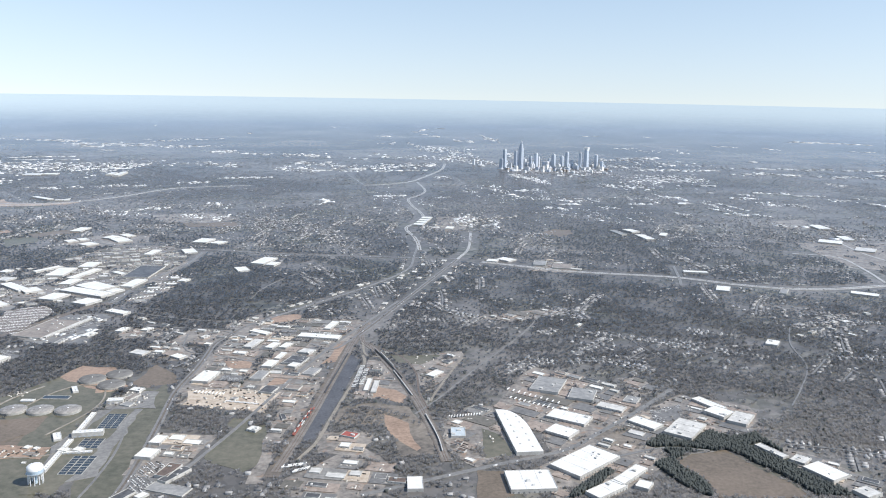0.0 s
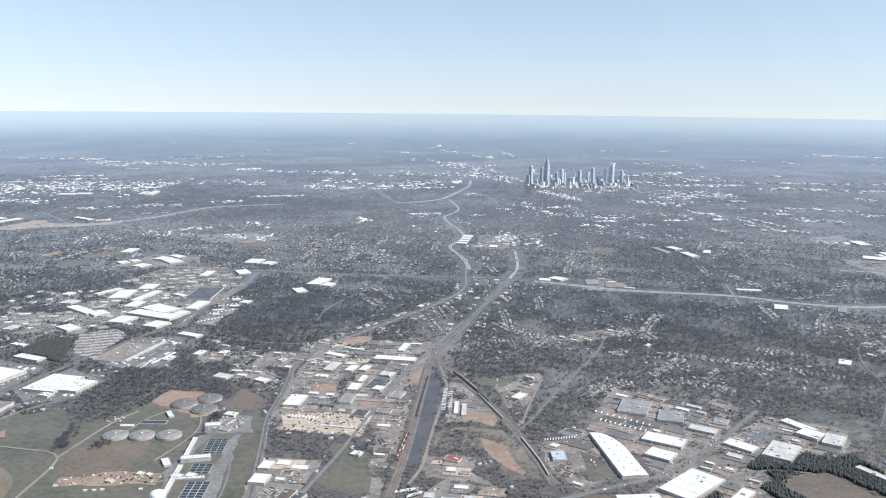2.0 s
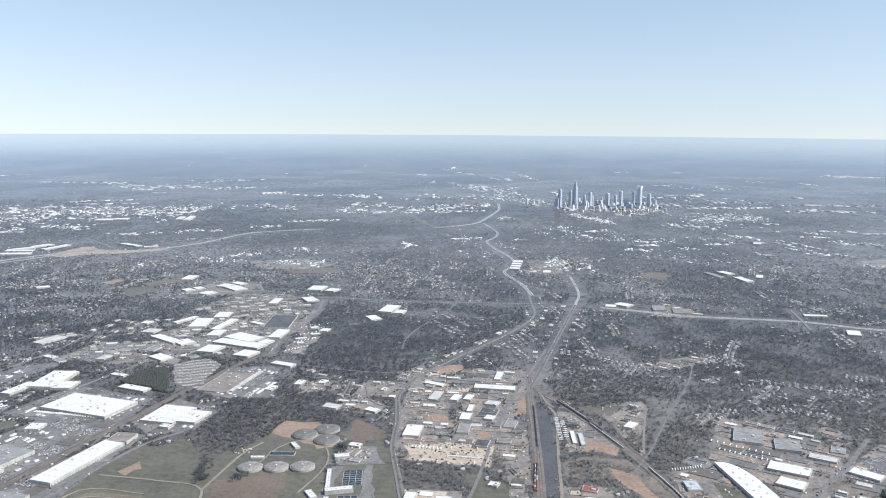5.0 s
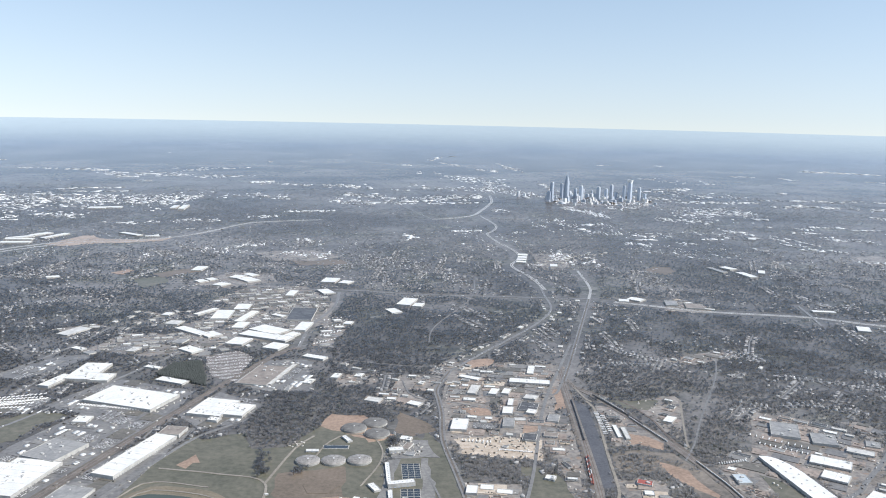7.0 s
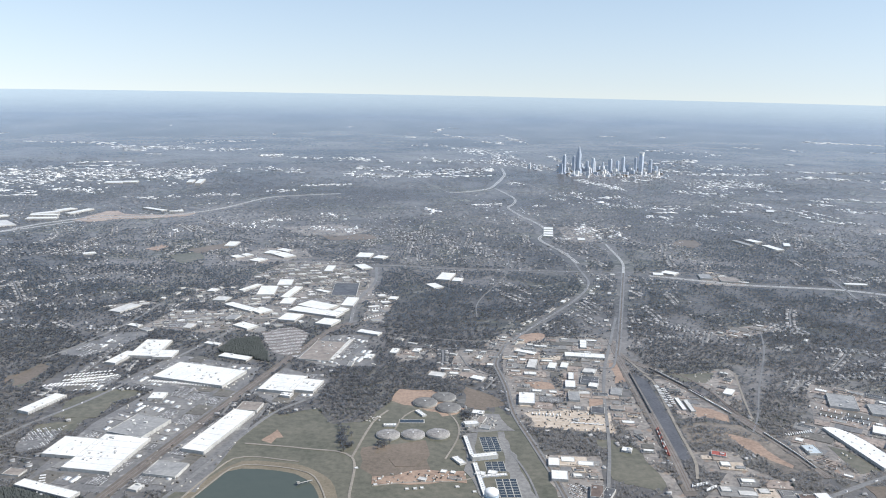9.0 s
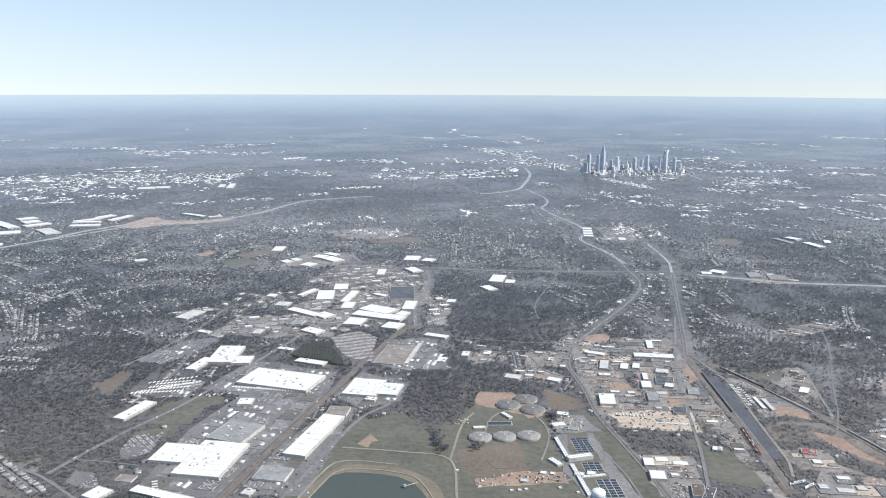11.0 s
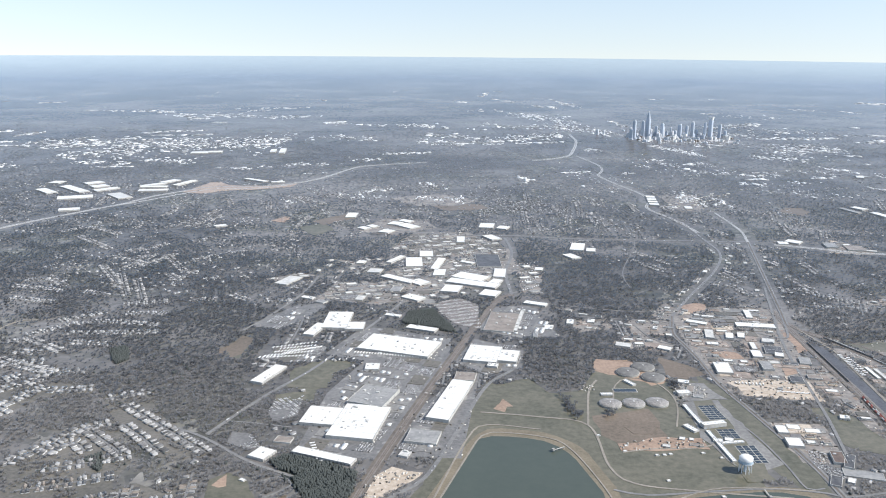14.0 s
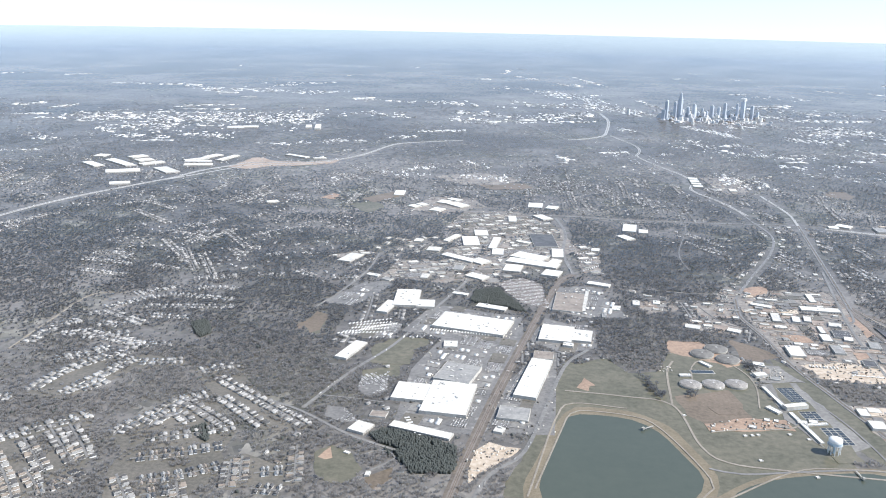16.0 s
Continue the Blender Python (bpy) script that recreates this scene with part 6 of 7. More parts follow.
house_row((-279.6, 179.7), (-277.7, 186.6), (-274.1, 188.5), (-269.3, 183.4))
house_row((-278.2, 173.2), (-268.1, 176.4), (-256.6, 181.4))
house_row((-278.6, 162.9), (-268.2, 166.1), (-257.0, 170.1))
house_row((-274.0, 152.0), (-264.9, 154.9), (-253.9, 160.5))
house_row((-279.3, 155.5), (-272.8, 144.4))
house_row((-270.3, 146.2), (-263.1, 148.9))
house_row((-263.5, 152.8), (-260.4, 144.7))
house_row((-252.4, 163.7), (-250.6, 151.0))
house_row((-250.1, 165.5), (-247.9, 153.2))
house_row((-245.3, 157.1), (-238.6, 158.4))
house_row((-236.8, 172.0), (-234.5, 153.1))
house_row((-244.9, 150.2), (-237.7, 149.3))
house_row((-269.8, 214.3), (-258.2, 203.4), (-245.3, 191.3), (-236.5, 183.1))
house_row((-265.4, 200.4), (-255.3, 190.2), (-248.7, 182.7))
house_row((-277.1, 217.5), (-270.7, 221.3), (-264.9, 223.4))
house_row((-323.2, 200.6), (-320.4, 212.3), (-315.2, 221.8), (-310.0, 228.2))
house_row((-312.8, 198.7), (-308.2, 208.9), (-302.2, 222.4), (-300.0, 227.1))
house_row((-308.9, 202.0), (-303.0, 209.6))
house_row((-299.1, 224.3), (-289.7, 224.7), (-283.5, 226.4))
house_row((-341.5, 237.7), (-338.7, 254.1), (-333.3, 261.3))
house_row((-327.3, 223.7), (-317.0, 231.3), (-312.2, 236.4))
house_row((-326.5, 244.7), (-309.9, 249.8))
house_row((-332.0, 195.7), (-325.7, 196.7))
house_row((-329.8, 252.8), (-316.5, 245.1), (-302.3, 239.4), (-292.7, 240.9))
house_row((-308.0, 225.4), (-304.8, 235.3), (-306.4, 245.6))
house_row((-366.1, 341.1), (-351.4, 337.5), (-340.8, 333.6))
house_row((-359.0, 323.9), (-336.1, 316.9))
house_row((-365.9, 350.6), (-352.6, 351.5), (-342.0, 340.8))
house_row((-307.6, 313.7), (-287.8, 319.7))
house_row((-301.7, 301.6), (-282.6, 302.7))
house_row((-281.4, 321.7), (-267.3, 322.5))
house_row((-264.1, 329.4), (-255.1, 321.5))
house_row((-282.7, 351.0), (-275.5, 356.3))
house_row((-303.0, 364.6), (-293.0, 350.4))
house_row((-313.9, 399.4), (-294.1, 365.2))
house_row((-324.4, 291.0), (-309.7, 304.2))
house_row((-330.0, 275.1), (-310.6, 291.7), (-281.5, 287.6))
house_row((-326.9, 272.7), (-308.5, 259.0))
house_row((-341.8, 256.2), (-332.8, 260.2))
house_row((-377.6, 441.9), (-348.2, 411.7))
house_row((-392.7, 451.0), (-378.1, 462.8), (-355.8, 446.5))
house_row((-338.4, 404.9), (-329.2, 413.1))
house_row((-339.2, 378.1), (-318.5, 344.1))
house_row((-317.5, 277.7), (-279.6, 279.6))
house_row((-312.1, 268.4), (-293.9, 266.2))
house_row((-333.6, 267.4), (-326.2, 270.9))
house_row((-324.6, 363.2), (-308.8, 326.8))
house_row((-313.6, 353.9), (-299.0, 319.0))
house_row((-331.8, 334.2), (-316.4, 326.4))
house_row((-335.6, 247.0), (-326.2, 249.1))
house_row((-325.9, 258.7), (-314.8, 257.5))
house_row((47, 329), (56, 319))
house_row((-6, 343), (4, 326), (17, 318))
house_row((41, 322), (53, 332), (58, 319))
house_row((137, 313), (154, 322), (168, 332))
house_row((155, 314), (171, 323), (178, 320))
house_row((42, 266), (57, 267), (70, 257))
house_row((57, 300), (73, 294), (92, 282))

deep_wood((-280, 217), (-275, 270), (-277, 312), (-254, 322), (-240, 292), (-247, 243), (-235, 228), (-239, 194), (-252, 206), (-262, 223))
deep_wood((-327, 186), (-301, 204), (-283, 222), (-275, 205), (-294, 187), (-303, 189), (-321, 174))
deep_wood((-297, 289), (-268, 316), (-231, 308), (-237, 257), (-238, 224), (-213, 211), (-236, 194), (-262, 216))
deep_wood((-144.8, 251.5), (-137.9, 280.7), (-125.8, 262.6), (-118.8, 251.5), (-119.3, 232.6), (-128.2, 226.6), (-135.0, 226.6))
deep_wood((-123.9, 316.1), (-99.7, 342.3), (-78, 332), (-81, 308), (-119.8, 286.8))
deep_wood((-24, 298), (10, 276), (-4, 272), (-22, 272))
deep_wood((83, 214), (136, 240), (115, 199), (95, 202))
deep_wood((-145.4, 445.0), (-101.0, 418.6), (-82, 360), (-88, 341), (-126.0, 360.7))
deep_wood((72, 596), (140, 555), (116, 456), (64, 467))
deep_wood((-212, 399), (-189.1, 414.9), (-178.5, 391.0), (-198, 366))
deep_wood((-139.8, 268.6), (-107.8, 282.8), (-87, 257), (-117.3, 233.6), (-124.2, 225.6), (-136.0, 225.6))
deep_wood((69, 268), (88, 263), (96, 243), (80, 242))
deep_wood((3, 253), (20, 258), (7, 216), (-7, 210))
deep_wood((-260, 210), (-244, 228), (-224, 217), (-229, 194), (-232, 185), (-233, 176), (-248, 187))
deep_wood((-98.7, 221.8), (-95.7, 233.8), (-89, 237), (-91.8, 233.8), (-96.7, 224.8))
deep_wood((-239, 193), (-224, 217), (-213, 225), (-214, 203), (-229, 194), (-220, 178), (-207, 169), (-211, 162), (-226, 168), (-236, 174))
deep_wood((-425, 378), (-398, 403), (-367, 371), (-360, 308), (-368, 266))
deep_wood((-59, 275), (-56, 275), (-60, 236), (-65, 239))
deep_wood((-79, 215), (-52, 214), (-67, 205), (-68, 203), (-75, 204))
deep_wood((-57, 186), (-50, 189), (-50, 181), (-52, 175), (-59, 175))
deep_wood((-25, 224), (-13, 220), (-4, 212), (-17, 204), (-29, 204))
deep_wood((-176.4, 378.8), (-173.4, 381.8), (-171.2, 355.5), (-181.3, 358.5))
deep_wood((-252, 447), (-209, 439), (-204, 389), (-214, 395), (-227, 363))
deep_wood((-176.2, 331.2), (-152.1, 324.1), (-150.1, 339.3), (-142.0, 330.2), (-152.0, 314.0), (-173.1, 316.0))


def in_view(x, y):
    return (x > -205 - 0.57 * (y + 36)) & (x < 8 + 0.57 * y)


# suburbs: short streets lined with houses, among the trees
lay = random.Random(12)
made = 0
while made < 230:
    y = 165 + 385 * lay.random() ** 1.1
    x = lay.uniform(-205 - 0.57 * (y + 36), 8 + 0.57 * y)
    if (x < -250 and y < 330) or noise.noise((x * 0.012, y * 0.009, 7.0)) < -0.18 or not is_free(taken, x, y) or not is_free(deep, x, y) or not is_free(soft, x, y) or not is_free(pines_at, x, y):
        made += 0.25
        continue
    a = round(noise.noise((x * 0.006, y * 0.006, 11.0)) * 3) * 0.3 + lay.choice((0.1, 1.5, 1.5, 1.5)) + lay.uniform(-0.05, 0.05)
    l, bend = lay.uniform(12, 42), lay.uniform(-0.12, 0.12)
    line = []
    for k in range(int(l / 1.75)):
        if not (is_free(taken, x, y) and is_free(deep, x, y) and is_free(pines_at, x, y) and is_free(soft, x, y)):
            break
        line.append((x, y))
        n = (-math.sin(a), math.cos(a))
        for side in (-1, 1):
            if lay.random() < 0.7:
                px, py = x + n[0] * side * 1.5, y + n[1] * side * 1.5
                if is_free(taken, px, py):
                    mark_line(taken, [(px, py), (px + 0.1, py)], 0.75)
                    hx.append(px), hy.append(py), ht.append(a + side * math.pi / 2 + lay.uniform(-0.15, 0.15))
        x, y, a = x + 1.75 * math.cos(a), y + 1.75 * math.sin(a), a + bend * 0.12
    made += 1
    if len(line) > 2:
        street_lines.append(line)
        mark_line(taken, line, 0.6)
vs, fs = [], []
for line in street_lines:
    for k in range(len(line)):
        p, q = line[max(k - 1, 0)], line[min(k + 1, len(line) - 1)]
        d = Vector((q[0] - p[0], q[1] - p[1])).normalized()
        vs += [(line[k][0] - d.y * 0.36, line[k][1] + d.x * 0.36, 0.2), (line[k][0] + d.y * 0.36, line[k][1] - d.x * 0.36, 0.2)]
        if k:
            m = len(vs)
            fs.append((m - 4, m - 3, m - 1, m - 2))
tagged(new("side_streets", bulk("side_streets", vs, fs, "road")), "narrow grey side streets between the houses", "street", kind="stuff")
n = 20000
y, x = 150 + 470 * rng.random(n), rng.uniform(-700, 520, n)
ok = in_view(x, y) & ((x > -250) | (y > 330)) & is_free(taken, x, y) & is_free(pines_at, x, y) & is_free(deep, x, y) & is_free(soft, x, y)
x, y = x[ok], y[ok]
close = np.array([noise.noise((a * 0.03, b * 0.02, 13.0)) + 0.5 * noise.noise((a * 0.1, b * 0.06, 3.0)) for a, b in zip(x, y)])
ok = close > rng.uniform(-0.08, 0.22, len(x))
x, y = x[ok], y[ok]
g = np.array([noise.noise((a * 0.02, b * 0.02, 11.0)) for a, b in zip(x, y)])
hx, hy, ht = np.r_[hx, x], np.r_[hy, y], np.r_[ht, np.round(g * 4) * 0.5 + rng.choice((0, math.pi / 2), len(x))]
near = is_free(built, hx, hy)
hx, hy, ht = hx[near], hy[near], ht[near]
n = len(hx)
l, w, h = rng.uniform(0.95, 1.45, n), rng.uniform(0.7, 0.92, n), rng.uniform(0.28, 0.42, n)
big_home = (hy < 262) & (hx < -190)
l, w, h = np.where(big_home, l * 1.2, l), np.where(big_home, w * 1.2, w), np.where(big_home, h * 1.3, h)


def house_model(l, w, h, wall, roof):
    """A detached house with a gabled roof, a garage wing, a chimney and its doors and windows."""
    t = thing("house", 0, 0, 0, f"detached {wall[0]} house with a gabled {roof[0]} roof", "house", "houses of the subdivision")
    part("wall", box_mesh("wall", l, w, -0.02, h), wall[1], t)
    x, y, z = l / 2 + 0.07, w / 2 + 0.09, h + 0.36
    part("roof", mesh_of("roof", [(-x, -y, h - 0.03), (x, -y, h - 0.03), (x, y, h - 0.03), (-x, y, h - 0.03), (-x, 0, z), (x, 0, z)], [(0, 1, 5, 4), (2, 3, 4, 5), (0, 4, 3), (1, 2, 5), (3, 2, 1, 0)]), roof[1], t)
    g = part("garage", box_mesh("garage", 0.5, w * 0.5, -0.02, h * 0.8, -l / 2 - 0.24, -w * 0.22), wall[1], t)
    a, b, x0, x1, m = -w * 0.52, w * 0.08, -l / 2 - 0.55, -l / 2 + 0.2, -w * 0.22
    part("garage_roof", mesh_of("garage_roof", [(x0, a, h * 0.78), (x0, b, h * 0.78), (x0, m, h * 0.78 + 0.22), (x1, a, h * 0.78), (x1, b, h * 0.78), (x1, m, h * 0.78 + 0.22)], [(0, 2, 5, 3), (1, 4, 5, 2), (0, 1, 2), (3, 5, 4)]), roof[1], t)
    part("garage_door", box_mesh("garage_door", 0.03, w * 0.36, 0, 0.22, -l / 2 - 0.495, m), "pale", g)
    part("front_door", box_mesh("front_door", 0.03, 0.1, 0, 0.21, -l / 2 - 0.01, w * 0.12), "door", t)
    part("window", box_mesh("window", 0.03, 0.13, 0.12, 0.26, -l / 2 - 0.01, w * 0.34), "door", t)
    part("chimney", box_mesh("chimney", 0.1, 0.12, h, h + 0.48, l * 0.3, w * 0.16), "tan", t)
    return t


# the houses of the subdivision are built one by one
own = np.flatnonzero((hx < -205) & (hy < 236))
own = own[np.argsort(hy[own])][:260]
WALLS, ROOFS = (("white", "paint_white"), ("pale", "pale"), ("cream", "paint_white")), (("grey", "grey"), ("dark grey", "dark"), ("brown", "tan"))
kinds = [house_model(rng.uniform(1.0, 1.35), rng.uniform(0.78, 0.92), rng.uniform(0.38, 0.5), WALLS[(0, 0, 1, 0, 1, 0)[k]], ROOFS[k % 3]) for k in range(6)]
for k, i in enumerate(own):
    m = pose(hx[i], hy[i], 0, 0, 0, math.degrees(ht[i]))
    if k < 6:
        kinds[k].matrix_basis = m
    else:
        copy_thing(kinds[int(rng.integers(6))], m)
rest = np.ones(n, bool)
rest[own] = False
all_x, all_y = hx, hy
hx, hy, ht, l, w, h = hx[rest], hy[rest], ht[rest], l[rest], w[rest], h[rest]
n = len(hx)
homes = tagged(new("houses"), "many small pale houses along suburban streets among trees", "houses", kind="stuff")
v, f = boxes(hx, hy, -0.02, l, w, h + 0.02, ht)
ob = new("house_walls", bulk("house_walls", v, f.reshape(-1, 5, 4)[:, 1:].reshape(-1, 4), "house_wall"))
ob.parent = homes
c, s = np.cos(ht)[:, None], np.sin(ht)[:, None]
RX, RY, RZ = np.array([-1, 1, 1, -1, -1, 1]), np.array([-1, -1, 1, 1, 0, 0]), np.array([0, 0, 0, 0, 1, 1])
px, py = RX * (l[:, None] / 2 + 0.06), RY * (w[:, None] / 2 + 0.08)
v = np.stack([hx[:, None] + c * px - s * py, hy[:, None] + s * px + c * py, h[:, None] + RZ * 0.32], -1).reshape(-1, 3)
f = (np.array([(0, 1, 5), (0, 5, 4), (2, 3, 4), (2, 4, 5), (0, 4, 3), (1, 2, 5)])[None] + 6 * np.arange(n)[:, None, None]).reshape(-1, 3)
ob = new("house_roofs", bulk("house_roofs", v, f, "house_roof"))
ob.parent = homes
for a, b in zip(all_x, all_y):
    i, j = int((a - X0) / CELL), int((b - Y0) / CELL)
    if 2 < i < NX - 3 and 2 < j < NY - 3:
        taken[max(j - 2, 0):j + 1, i - 1:i + 1] = True

# distant districts: belts of flat-roofed buildings along the far roads
fx, fy, fl, fw, fh, ft, fg = [], [], [], [], [], [], []


def roof_belt(x0, y0, x1, y1, spread, n, length, depth):
    """n roofs strewn along a line, in small groups, most of them small."""
    n = int(1.5 * n)
    groups = max(3, n // 2)
    along_line, off = rng.random(groups), rng.normal(0, 0.5, groups)
    pick = rng.integers(0, groups, n)
    p = np.clip(along_line[pick] + rng.normal(0, 0.03, n), -0.03, 1.03)
    q = off[pick] + rng.normal(0, 0.3, n)
    big = np.exp(rng.normal(-0.65, 0.5, n))
    fx.extend(x0 + (x1 - x0) * p + rng.normal(0, length * 0.4, n)), fy.extend(y0 + (y1 - y0) * p + q * spread)
    fl.extend(length * big * rng.uniform(0.6, 1.1, n)), fw.extend(depth * np.clip(big, 0.35, 1.2) * rng.uniform(0.45, 0.9, n)), fh.extend(rng.uniform(0.2, 0.5, n) * (1 if y0 < 1200 else 0.3))
    ft.extend(rng.choice((-0.12, 0.0, 0.1, 0.25), n)), fg.extend([length < 1.7] * n)


roof_belt(-465, 870, -334, 912, 54, 420, 4.0, 6.6)
roof_belt(-518, 990, -458, 1022, 11, 26, 10.7, 10.7)
roof_belt(-439, 816, -396, 819, 3, 8, 16.3, 9.2)
roof_belt(-401, 829, -386, 826, 2, 2, 13.8, 12.5)
roof_belt(-361, 849, -354, 856, 3, 3, 7.6, 11.1)
roof_belt(-369, 891, -348, 876, 7, 5, 8.5, 13.0)
roof_belt(-535, 1235, -467, 1256, 12, 26, 11.9, 14.0)
roof_belt(-459, 1232, -376, 1208, 28, 60, 6.2, 13.4)
roof_belt(-478, 1112, -458, 1128, 6, 5, 13.3, 12.3)
roof_belt(-379, 1219, -340, 1243, 14, 16, 7.0, 13.7)
roof_belt(-323, 1133, -282, 1114, 21, 36, 5.6, 14.3)
roof_belt(-282, 1114, -230, 1098, 14, 20, 6.2, 11.1)
roof_belt(-511, 1180, -482, 1177, 8, 6, 12.2, 14.6)
roof_belt(-633, 1346, -535, 1235, 19, 30, 6.8, 12.4)
roof_belt(-497, 1361, -378, 1401, 11, 34, 7.9, 11.4)
roof_belt(-512, 1282, -441, 1334, 15, 20, 6.6, 10.3)
roof_belt(-383, 1580, -375, 1583, 9, 3, 6.7, 29.9)
roof_belt(-638, 1837, -603, 1946, 27, 8, 10.9, 26.6)
roof_belt(-224, 804, -172, 824, 6, 55, 3.4, 6.6)
roof_belt(-236, 722, -213, 739, 3, 20, 4.2, 4.9)
roof_belt(-248, 760, -221, 774, 6, 22, 3.3, 5.4)
roof_belt(-338, 717, -271, 738, 14, 50, 3.2, 4.9)
roof_belt(-363, 709, -337, 705, 6, 12, 5.4, 6.1)
roof_belt(-282, 678, -263, 682, 3, 6, 4.0, 7.8)
roof_belt(-298, 640, -289, 642, 1, 3, 6.7, 6.3)
roof_belt(-186, 634, -162, 610, 9, 40, 1.8, 4.8)
roof_belt(-222, 595, -202, 604, 7, 45, 1.7, 4.7)
roof_belt(-186, 567, -151, 557, 11, 60, 2.0, 5.4)
roof_belt(-252, 574, -209, 564, 13, 40, 1.7, 3.8)
roof_belt(-276, 550, -268, 541, 5, 10, 2.1, 4.6)
roof_belt(-198, 525, -172, 513, 8, 34, 1.5, 3.8)
roof_belt(-148, 589, -82, 528, 22, 120, 1.2, 3.1)
roof_belt(-142, 532, -81, 523, 13, 120, 1.1, 2.8)
roof_belt(-316, 951, -239, 954, 27, 50, 4.7, 6.9)
roof_belt(-252, 930, -231, 921, 6, 8, 5.9, 7.8)
roof_belt(-223, 1100, -169, 1095, 23, 70, 4.6, 11.8)
roof_belt(-188, 930, -138, 889, 25, 70, 4.4, 9.4)
roof_belt(-180, 990, -108, 947, 21, 70, 4.7, 9.9)
roof_belt(-121, 1061, -104, 1048, 7, 10, 5.8, 10.1)
roof_belt(-169, 1114, -154, 1062, 18, 10, 4.5, 10.7)
roof_belt(-159, 909, -86, 918, 9, 46, 6.3, 8.9)
roof_belt(-88, 945, -12, 990, 28, 110, 4.0, 9.2)
roof_belt(-84, 900, -29, 917, 8, 24, 6.2, 9.4)
roof_belt(-33, 1235, 35, 1166, 54, 130, 4.1, 14.1)
roof_belt(-21, 1104, 45, 1042, 43, 110, 2.9, 13.0)
roof_belt(12, 1482, 46, 1430, 21, 26, 6.0, 19.0)
roof_belt(67, 1588, 91, 1460, 52, 36, 5.2, 25.9)
roof_belt(-48, 1644, -8, 1562, 15, 12, 9.8, 21.1)
roof_belt(-59, 1796, -46, 1877, 15, 14, 7.5, 40.1)
roof_belt(-46, 1877, 32, 1994, 17, 30, 11.9, 30.6)
roof_belt(-72, 1720, -55, 1773, 11, 10, 7.2, 22.7)
roof_belt(127, 2428, 165, 2366, 34, 10, 14.7, 42.6)
roof_belt(205, 2307, 312, 2439, 25, 14, 19.5, 37.5)
roof_belt(275, 1680, 311, 1692, 13, 7, 9.3, 17.0)
roof_belt(-305, 1932, -251, 1871, 54, 16, 10.5, 16.1)
roof_belt(-131, 1614, -104, 1565, 38, 12, 6.5, 15.1)
roof_belt(48, 1034, 77, 959, 30, 70, 2.7, 12.0)
roof_belt(-62, 688, -27, 701, 2, 20, 5.7, 6.7)
roof_belt(-101, 637, -89, 659, 7, 10, 5.4, 8.4)
roof_belt(-10, 861, 11, 837, 5, 16, 4.6, 8.8)
roof_belt(-120, 892, -91, 905, 5, 10, 5.6, 7.4)
roof_belt(68, 882, 100, 823, 22, 110, 2.9, 9.9)
roof_belt(66, 943, 175, 940, 17, 90, 3.2, 10.7)
roof_belt(64, 747, 82, 754, 5, 16, 4.1, 7.8)
roof_belt(39, 765, 60, 707, 17, 34, 2.5, 6.2)
roof_belt(118, 891, 170, 914, 19, 40, 3.7, 8.0)
roof_belt(90, 658, 111, 661, 2, 7, 8.2, 8.0)
roof_belt(75, 640, 94, 634, 6, 22, 2.6, 6.3)
roof_belt(107, 695, 114, 696, 2, 3, 6.7, 7.4)
roof_belt(6, 567, 18, 549, 12, 60, 1.9, 4.8)
roof_belt(-15, 536, 6, 538, 2, 8, 4.0, 5.4)
roof_belt(25, 550, 37, 556, 4, 12, 3.0, 4.8)
roof_belt(54, 687, 130, 692, 15, 50, 2.4, 5.1)
roof_belt(-12, 692, 7, 695, 7, 14, 2.8, 5.2)
roof_belt(-106, 1130, -50, 1097, 37, 24, 4.6, 9.3)
roof_belt(-136, 1358, -64, 1381, 28, 12, 7.5, 11.2)
roof_belt(201, 1103, 292, 1152, 21, 70, 4.7, 11.5)
roof_belt(206, 966, 321, 976, 11, 110, 4.8, 9.3)
roof_belt(191, 1027, 232, 992, 19, 40, 4.2, 9.2)
roof_belt(376, 1008, 422, 1010, 9, 60, 5.9, 11.5)
roof_belt(352, 949, 401, 940, 12, 70, 5.6, 10.8)
roof_belt(422, 1010, 537, 1006, 12, 60, 6.9, 9.2)
roof_belt(405, 923, 489, 915, 16, 50, 5.6, 7.0)
roof_belt(315, 936, 347, 936, 10, 20, 4.7, 8.0)
roof_belt(652, 1587, 725, 1593, 26, 50, 9.5, 18.9)
roof_belt(719, 1591, 774, 1544, 22, 34, 9.5, 18.3)
roof_belt(657, 1350, 687, 1346, 10, 14, 8.2, 13.6)
roof_belt(453, 1409, 494, 1434, 21, 16, 6.1, 13.6)
roof_belt(530, 1390, 542, 1368, 21, 10, 6.1, 12.8)
roof_belt(266, 1317, 305, 1354, 13, 10, 6.5, 10.7)
roof_belt(394, 1701, 401, 1684, 13, 4, 7.1, 17.1)
roof_belt(176, 847, 271, 875, 45, 230, 3.0, 7.9)
roof_belt(145, 806, 195, 782, 19, 70, 3.3, 5.8)
roof_belt(232, 754, 238, 755, 2, 2, 7.5, 8.7)
roof_belt(247, 824, 263, 812, 8, 14, 4.7, 7.1)
roof_belt(248, 717, 269, 720, 6, 22, 4.7, 6.3)
roof_belt(282, 758, 315, 755, 5, 34, 3.9, 7.9)
roof_belt(310, 742, 332, 741, 4, 16, 5.0, 6.3)
roof_belt(263, 746, 276, 740, 6, 16, 3.2, 6.8)
roof_belt(331, 715, 348, 710, 6, 14, 4.8, 6.2)
roof_belt(366, 727, 372, 728, 2, 3, 6.7, 7.3)
